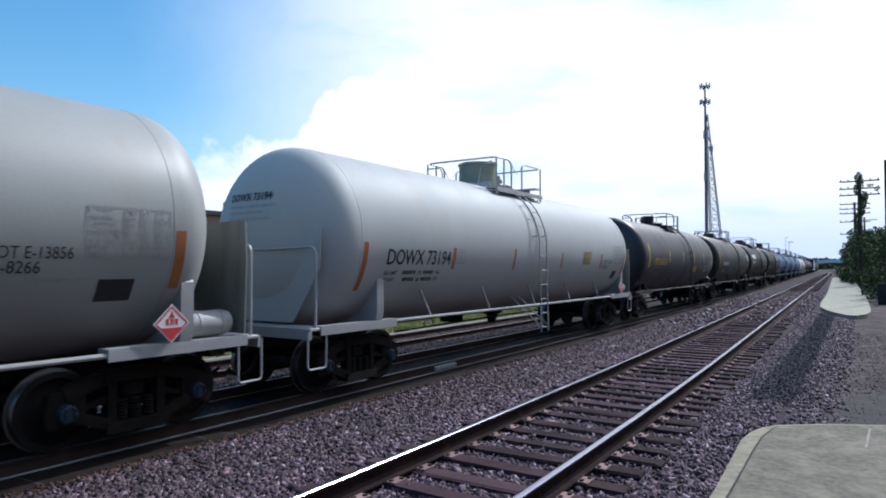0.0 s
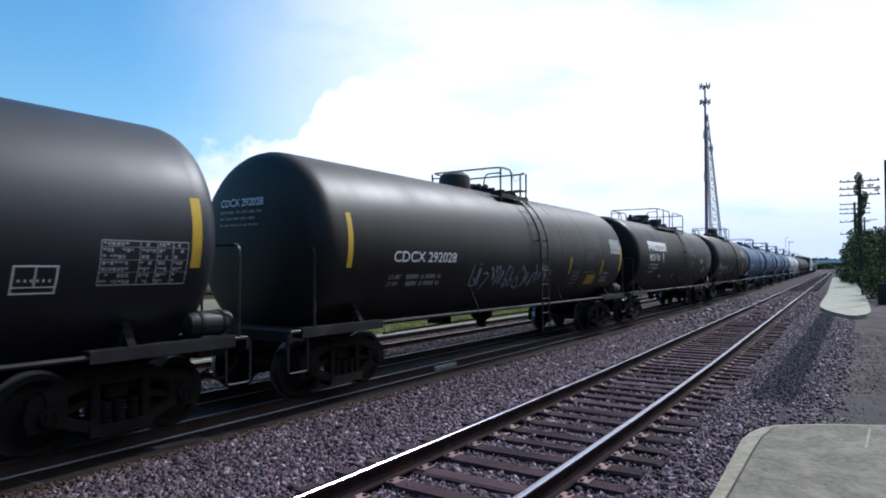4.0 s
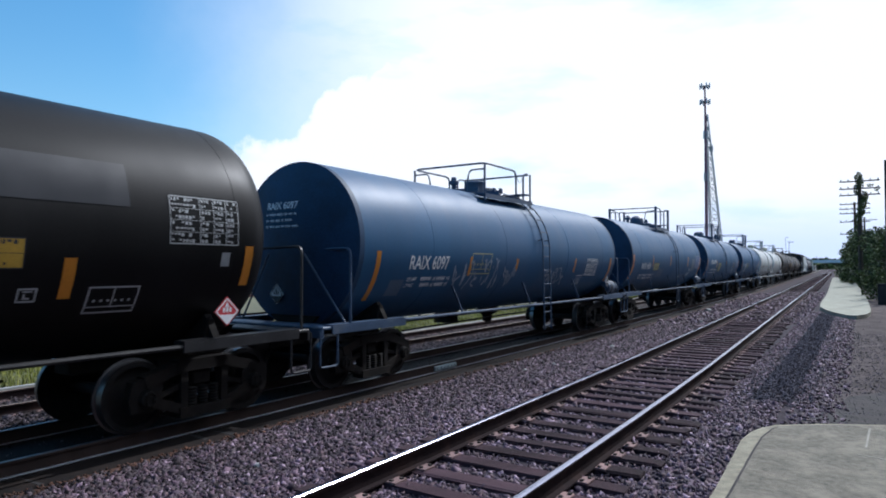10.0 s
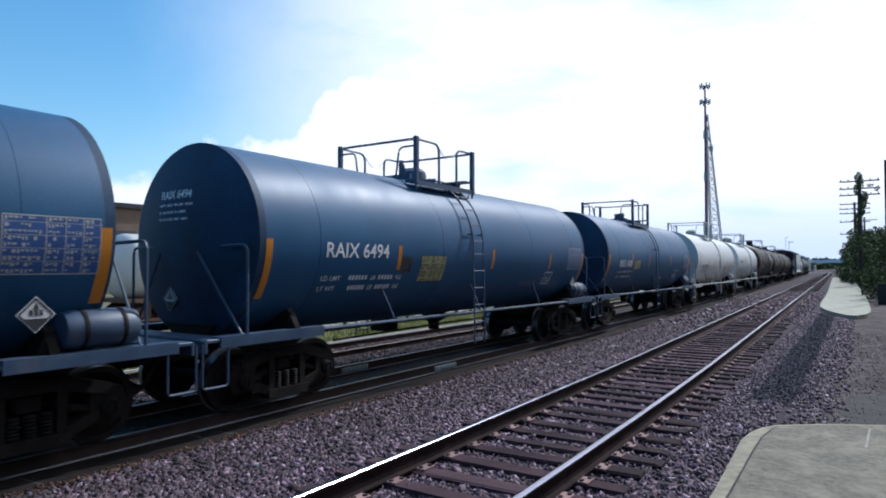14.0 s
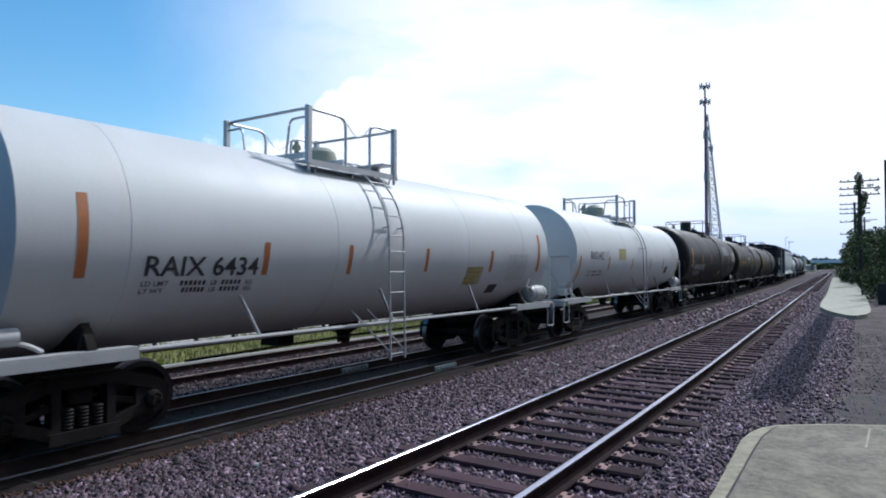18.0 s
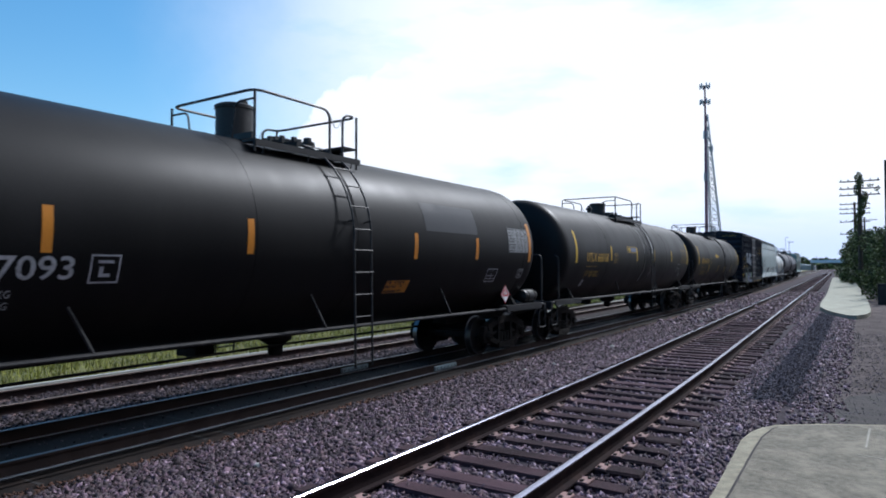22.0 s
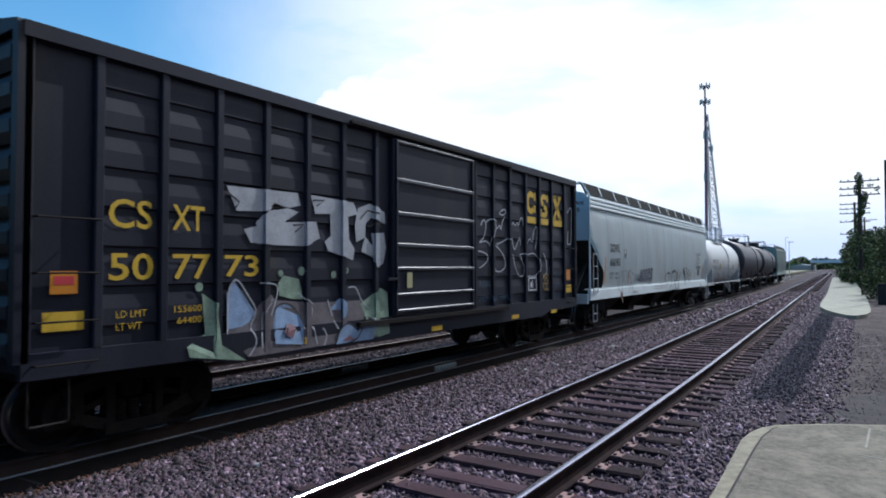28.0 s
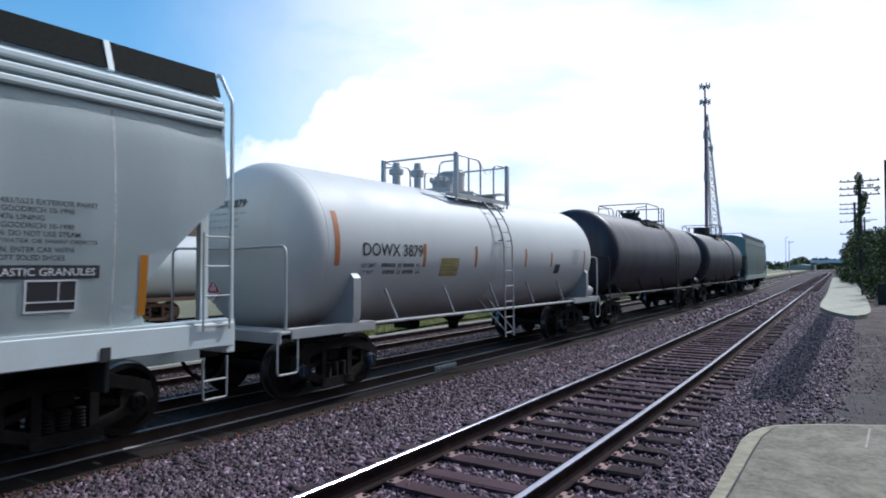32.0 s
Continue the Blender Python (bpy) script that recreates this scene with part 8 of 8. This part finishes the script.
    for pts in ([(12.70, 2.0), (12.95, 2.05), (13.28, 2.03), (13.27, 1.86), (13.15, 1.84), (13.12, 1.42)], [(13.30, 2.0), (13.46, 2.01), (13.45, 1.82), (13.40, 1.44)], [(13.53, 2.01), (13.51, 1.69), (13.62, 1.95), (13.80, 1.96), (13.66, 1.68), (13.84, 1.36)], [(13.83, 1.68), (13.89, 1.87), (14.05, 1.95), (14.22, 1.72), (14.18, 1.36), (13.95, 1.36), (13.83, 1.55), (13.83, 1.68)], [(13.0, 1.52), (13.12, 1.42), (13.2, 1.5), (13.34, 1.42), (13.46, 1.52)]):
        spray(pts, 0.03, D)
    lay("graffiti", [[(14.0 + 0.045 * math.cos(k * 0.785), 1.64 + 0.06 * math.sin(k * 0.785)) for k in range(8)]], D, 0.013)
    for pts in ([(12.0, 1.7), (12.02, 1.84), (12.12, 1.83), (12.1, 1.68), (12.0, 1.7)], [(12.15, 1.85), (12.16, 1.66)], [(12.26, 1.84), (12.17, 1.75), (12.28, 1.66)], [(12.3, 1.87), (12.32, 1.66), (12.42, 1.66)], [(12.42, 1.84), (12.44, 1.7), (12.5, 1.82), (12.52, 1.68)], [(12.1, 1.95), (12.14, 2.03)], [(12.24, 1.93), (12.24, 2.04)], [(12.36, 1.93), (12.42, 2.0)]):
        spray(pts, 0.018, D)
    # pale rounded letters near the front, then a dark smudged tag
    for pts in ([(2.74, 1.36), (2.70, 1.62), (2.84, 1.80), (2.92, 1.70), (3.0, 1.94), (3.16, 1.98), (3.24, 1.74), (3.34, 1.98), (3.52, 2.0), (3.6, 1.78), (3.7, 1.96), (3.88, 1.94), (3.94, 1.74), (4.06, 1.96), (4.22, 1.98), (4.32, 1.78), (4.42, 1.92), (4.54, 1.84), (4.62, 1.56), (4.66, 1.38)], [(2.72, 1.4), (2.86, 1.28), (3.0, 1.42)], [(3.02, 1.75), (2.92, 1.55), (3.06, 1.42)], [(3.24, 1.66), (3.2, 1.2)], [(3.42, 1.8), (3.36, 1.6), (3.48, 1.5), (3.52, 1.66), (3.42, 1.8)], [(3.6, 1.6), (3.56, 1.12)], [(3.78, 1.8), (3.72, 1.6), (3.88, 1.5), (3.8, 1.36)], [(4.0, 1.6), (3.98, 1.14)], [(4.2, 1.82), (4.12, 1.3)], [(4.2, 1.82), (4.32, 1.34)], [(4.44, 1.6), (4.42, 1.2)]):
        spray(pts, 0.022, "graffiti_slate", 0.014, 0.06)
    loops(4.8, 5.42, 1.56, 1.84, 5, 0.022, D, 2)
    for k in range(5):
        c = 5.6 + 0.34 * k
        spray([(c - 0.12, 1.55), (c - 0.05, 1.92 + 0.03 * k), (c + 0.14, 1.98), (c + 0.05, 1.72), (c + 0.17, 1.55)], 0.12, D, 0.011)
    loops(5.5, 7.2, 1.54, 1.98, 7, 0.03, "spray_white", 3, 0.018)
    loops(5.5, 7.1, 1.56, 1.95, 6, 0.04, "graffiti_slate", 9, 0.016)
    return car


M["spray_blue"] = material("faded_blue_spray", (0.05, 0.10, 0.17), 0.7, vary=0.3, scale=5, fine=30, bump=0.0)
M["graffiti_rose"] = material("dull_rose_spray", (0.24, 0.12, 0.14), 0.6, vary=0.3, scale=5, fine=30, bump=0.0)
M["graffiti_green"] = material("pale_green_spray", (0.22, 0.30, 0.22), 0.6, vary=0.3, scale=5, fine=30, bump=0.0)
M["graffiti_blue"] = material("blue_grey_spray", (0.22, 0.31, 0.46), 0.6, vary=0.25, scale=5, fine=30, bump=0.0)
M["graffiti_mauve"] = material("mauve_spray", (0.11, 0.095, 0.105), 0.6, vary=0.35, scale=5, fine=30, bump=0.0)
M["graffiti_slate"] = material("slate_spray", (0.12, 0.15, 0.19), 0.6, vary=0.2, scale=5, fine=30, bump=0.0)
# Grey for the crease shade along the hopper seams, put into the colour.
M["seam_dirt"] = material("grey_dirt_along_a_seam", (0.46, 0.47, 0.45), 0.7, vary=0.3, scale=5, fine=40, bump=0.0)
M["grating"] = material("dark_walkway_grating", (0.012, 0.014, 0.013), 0.85, vary=0.4, scale=20, fine=60, bump=0.3, spec=0.1)
M["hopper_green"] = material("grey_green_hopper_paint", (0.24, 0.31, 0.29), 0.55, vary=0.12, scale=1.5, fine=40, dirt=(0.16, 0.16, 0.14), dirt_amount=0.3, streak=True)
make_train()

make_platforms()
make_skylight_block_wall()
make_right_side()
make_masts()
make_far()
make_left_side()
track_near = make_track(NEAR_X, 0.0, "empty railway track with bright worn rail heads", "rail_top", -8.0, 300, 125, near_bend, near_heading)
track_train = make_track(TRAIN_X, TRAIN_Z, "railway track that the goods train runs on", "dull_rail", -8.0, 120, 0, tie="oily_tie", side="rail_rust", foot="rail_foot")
track_far = make_track(FAR_X, FAR_Z, "rusty railway track beyond the train", "rust_top", -8.0, 110, 75)


def joint_bar(track, x, y, z):
    bm = bmesh.new()
    bevelled(bm, (0.05, 0.85, 0.10), (0, 0, 0), 0.012)
    for k in range(6):
        box(bm, (0.04, 0.04, 0.04), (0.035, -0.35 + k * 0.14, 0))
    part("joint_bar", bm, M["joint"], track, "pale grey bolted rail joint bar", at=pose(x - bend(y), y, z, 0, 0, heading(y)))


M["joint"] = material("pale_painted_joint_bar", (0.34, 0.40, 0.42), 0.6, vary=0.2, scale=12, fine=60)
joint_bar(track_train, TRAIN_X + 0.755 + 0.045, 11.9, TRAIN_Z - 0.095)
joint_bar(track_train, TRAIN_X - 0.755 + 0.045, 10.6, TRAIN_Z - 0.095)


# ---- loose ballast stones, dense near the eye ----
def stones(name, x0, x1, y0, y1, per_m2, size, seed, lift, label, fade=True, curve=bend, mat="stone"):
    rng = np.random.default_rng(seed)
    n = int((x1 - x0) * (y1 - y0) * per_m2)
    y = y0 + (y1 - y0) * (rng.uniform(0, 1, n) ** (1.35 if fade else 1.0))
    x = rng.uniform(x0, x1, n)
    bendy = np.array([curve(v) for v in y])
    gz = np.interp(x, [p[0] for p in PROFILE], [p[1] for p in PROFILE])
    r = size * np.exp(rng.normal(0, 0.28, n))
    c = np.stack([x - bendy, y, gz + lift + rng.uniform(-0.4, 0.5, n) * size], 1)
    shard = np.array([(1, 0, 0), (-1, 0, 0), (0, 1, 0), (0, -1, 0), (0, 0, 1), (0, 0, -1)], float)
    v = (shard[None] * rng.uniform(0.7, 1.3, (n, 6, 1)) + rng.uniform(-0.38, 0.38, (n, 6, 3))) * rng.uniform(0.6, 1.5, (n, 1, 3))
    q = rng.normal(size=(n, 4))
    q /= np.linalg.norm(q, axis=1)[:, None]
    w, a, b, d = q.T
    R = np.stack([1 - 2 * (b * b + d * d), 2 * (a * b - w * d), 2 * (a * d + w * b), 2 * (a * b + w * d), 1 - 2 * (a * a + d * d), 2 * (b * d - w * a), 2 * (a * d - w * b), 2 * (b * d + w * a), 1 - 2 * (a * a + b * b)], 1).reshape(n, 3, 3)
    v = np.einsum("nij,nkj->nki", R, v) * r[:, None, None] + c[:, None]
    facets = np.array([(0, 2, 4), (2, 1, 4), (1, 3, 4), (3, 0, 4), (2, 0, 5), (1, 2, 5), (3, 1, 5), (0, 3, 5)])
    f = (facets[None] + 6 * np.arange(n)[:, None, None]).reshape(-1)
    me = bpy.data.meshes.new(name)
    me.vertices.add(6 * n)
    me.vertices.foreach_set("co", v.ravel())
    me.loops.add(len(f))
    me.loops.foreach_set("vertex_index", f.astype(np.int32))
    me.polygons.add(8 * n)
    me.polygons.foreach_set("loop_start", np.arange(0, 24 * n, 3, dtype=np.int32))
    me.update()
    me.materials.append(M[mat])
    tagged(new(name, me), label, "gravel", kind="stuff")


stones("ballast_stones", -6.95, -4.45, 0.5, 26, 980, 0.0225, 1, 0.0, "sharp grey crushed ballast stones between the tracks")
stones("ballast_stones", -7.1, -5.0, 0.5, 26, 520, 0.0235, 11, 0.004, "sooty dark ballast stones beside the train's track", mat="soot_stone")
stones("ballast_stones", -4.45, -1.85, 0.5, 24, 740, 0.0215, 2, -0.004, "grey ballast stones between the timber ties", curve=near_bend)
stones("ballast_stones", -6.95, -1.15, -7.0, 0.5, 300, 0.028, 18, 0.0, "grey ballast stones back along the near track", False)
stones("ballast_stones", -1.95, -1.05, 4.5, 11, 820, 0.024, 3, 0.0, "loose grey ballast stones beside the platform", False)
stones("ballast_stones", -2.0, -1.55, 11, 34, 480, 0.022, 12, 0.0, "loose grey ballast stones along the tie ends", False)
stones("ballast_stones", -1.75, -0.72, 10.8, 33, 1000, 0.014, 13, 0.004, "strip of dark fine cinders beside the track", False, mat="cinder")
stones("ballast_stones", -0.95, -0.45, 9.4, 34, 330, 0.026, 14, 0.0, "coarse stones along the edge of the asphalt", False)
stones("ballast_stones", -12.6, -9.6, 2.0, 26, 300, 0.027, 4, 0.0, "dark ballast stones beyond the train's track", mat="soot_stone")
stones("ballast_stones", -9.2, -7.95, 1.0, 30, 30, 0.016, 5, 0.0, "few dark stones in the oily dirt between the train's rails", mat="soot_stone")
stones("ballast_stones", -7.24, -6.98, 1.0, 26, 420, 0.017, 15, 0.0, "rusty grit along the edge of the oily bed", mat="rust_dust")
stones("ballast_stones", -15.2, -12.5, 3.0, 30, 110, 0.026, 16, 0.0, "sooty stones along the third track", mat="soot_stone")
stones("ballast_stones", -0.5, 1.4, 10.5, 34, 5, 0.013, 6, 0.0, "scattered small stones on the old asphalt", False)
stones("ballast_stones", -0.6, -0.25, 9.6, 34, 90, 0.028, 9, 0.0, "loose stones spilled over the edge of the asphalt", False)
stones("ballast_stones", -0.55, 2.0, 9.5, 24, 230, 0.012, 17, -0.003, "fine dark gravel on the old asphalt", False, mat="cinder")
stones("ballast_stones", -7.05, -1.9, 26, 60, 42, 0.05, 10, 0.0, "ballast stones further down the line", False)


def grass_blades(x0, x1, y0, y1, n, seed):
    """Upright blades and seed stalks in the strip beyond the third track."""
    rng = np.random.default_rng(seed)
    x, y = rng.uniform(x0, x1, n), y0 + (y1 - y0) * rng.uniform(0, 1, n) ** 1.3
    patch = 0.55 + 0.45 * np.sin(x * 2.1 + 1.3 * np.sin(y * 0.9)) * np.sin(y * 1.7)
    gz = np.interp(x, [p[0] for p in PROFILE], [p[1] for p in PROFILE])
    x = x - np.array([bend(v) for v in y])
    tall = rng.uniform(0.06, 0.20, n) * (0.6 + patch)
    a, wide = rng.uniform(0, math.tau, n), rng.uniform(0.008, 0.02, n)
    v = np.zeros((n, 3, 3))
    v[:, 0] = np.stack([x - np.cos(a) * wide, y - np.sin(a) * wide, gz - 0.02], 1)
    v[:, 1] = np.stack([x + np.cos(a) * wide, y + np.sin(a) * wide, gz - 0.02], 1)
    v[:, 2] = np.stack([x + rng.normal(0, 0.05, n), y + rng.normal(0, 0.05, n), gz + tall], 1)
    faces = [(3 * k, 3 * k + 1, 3 * k + 2) for k in range(n)]
    g = part("grass", mesh_from("grass", [tuple(p) for p in v.reshape(-1, 3)], faces, M["blade"]), None, None)
    tagged(g, "yellowish dry grass along the third track", "grass", kind="stuff")


M["blade"] = material("yellow_green_grass_blades", (0.20, 0.205, 0.045), 0.8, vary=0.4, scale=0.9, fine=9, bump=0.0, random_tint=0.8, island=True, spec=0.2)
grass_blades(-20.5, -15.6, 3.0, 60.0, 26000, 21)
for k, (x, y) in enumerate([(-6.55, 35.0), (-5.8, 17.2), (-5.55, 4.75), (-5.2, 26.0), (-6.2, 12.6), (-5.9, 13.5)]):
    bm = bmesh.new()
    rock(bm, (0.16, 0.07, 0.045, 0.08, 0.05, 0.05)[k], k)
    s = part("white_stone", bm, M["curb"], None, at=pose(x - bend(y), y, ground_z(x - bend(y), y) + 0.03))
    tagged(s, "pale chalky stone lying on the ballast", "stone", "white stones in the ballast")


def motions():
    """The train rolls towards the camera's side; its wheels turn while they pass near."""
    place = {}
    for car, u in CARS:
        rows = []
        for k in range(65):
            t = k * 0.5
            y = u - run(t)
            rows.append((t, pose(TRAIN_X - bend(y), y, TRAIN_Z, 0, 0, heading(y))))
        walk(car, rows)
        place[car] = u
    times = [k / 15 for k in range(481)]
    gone = [run(t) for t in times]
    for wheel, car, y in WHEELS:
        near = [k for k in range(481) if -16 < place[car] - gone[k] < 40] or [0]
        turn = lambda k: pose(0, y, 0.457, math.degrees(gone[k] / 0.457), 0, 0)
        rows = [(times[k], turn(k)) for k in near]
        if near[0] > 0:
            rows.insert(0, (0.0, turn(near[0])))
        if near[-1] < 480:
            rows.append((32.0, turn(near[-1])))
        walk(wheel, rows if len(rows) > 1 else [(0.0, turn(0)), (32.0, turn(0))])


motions()
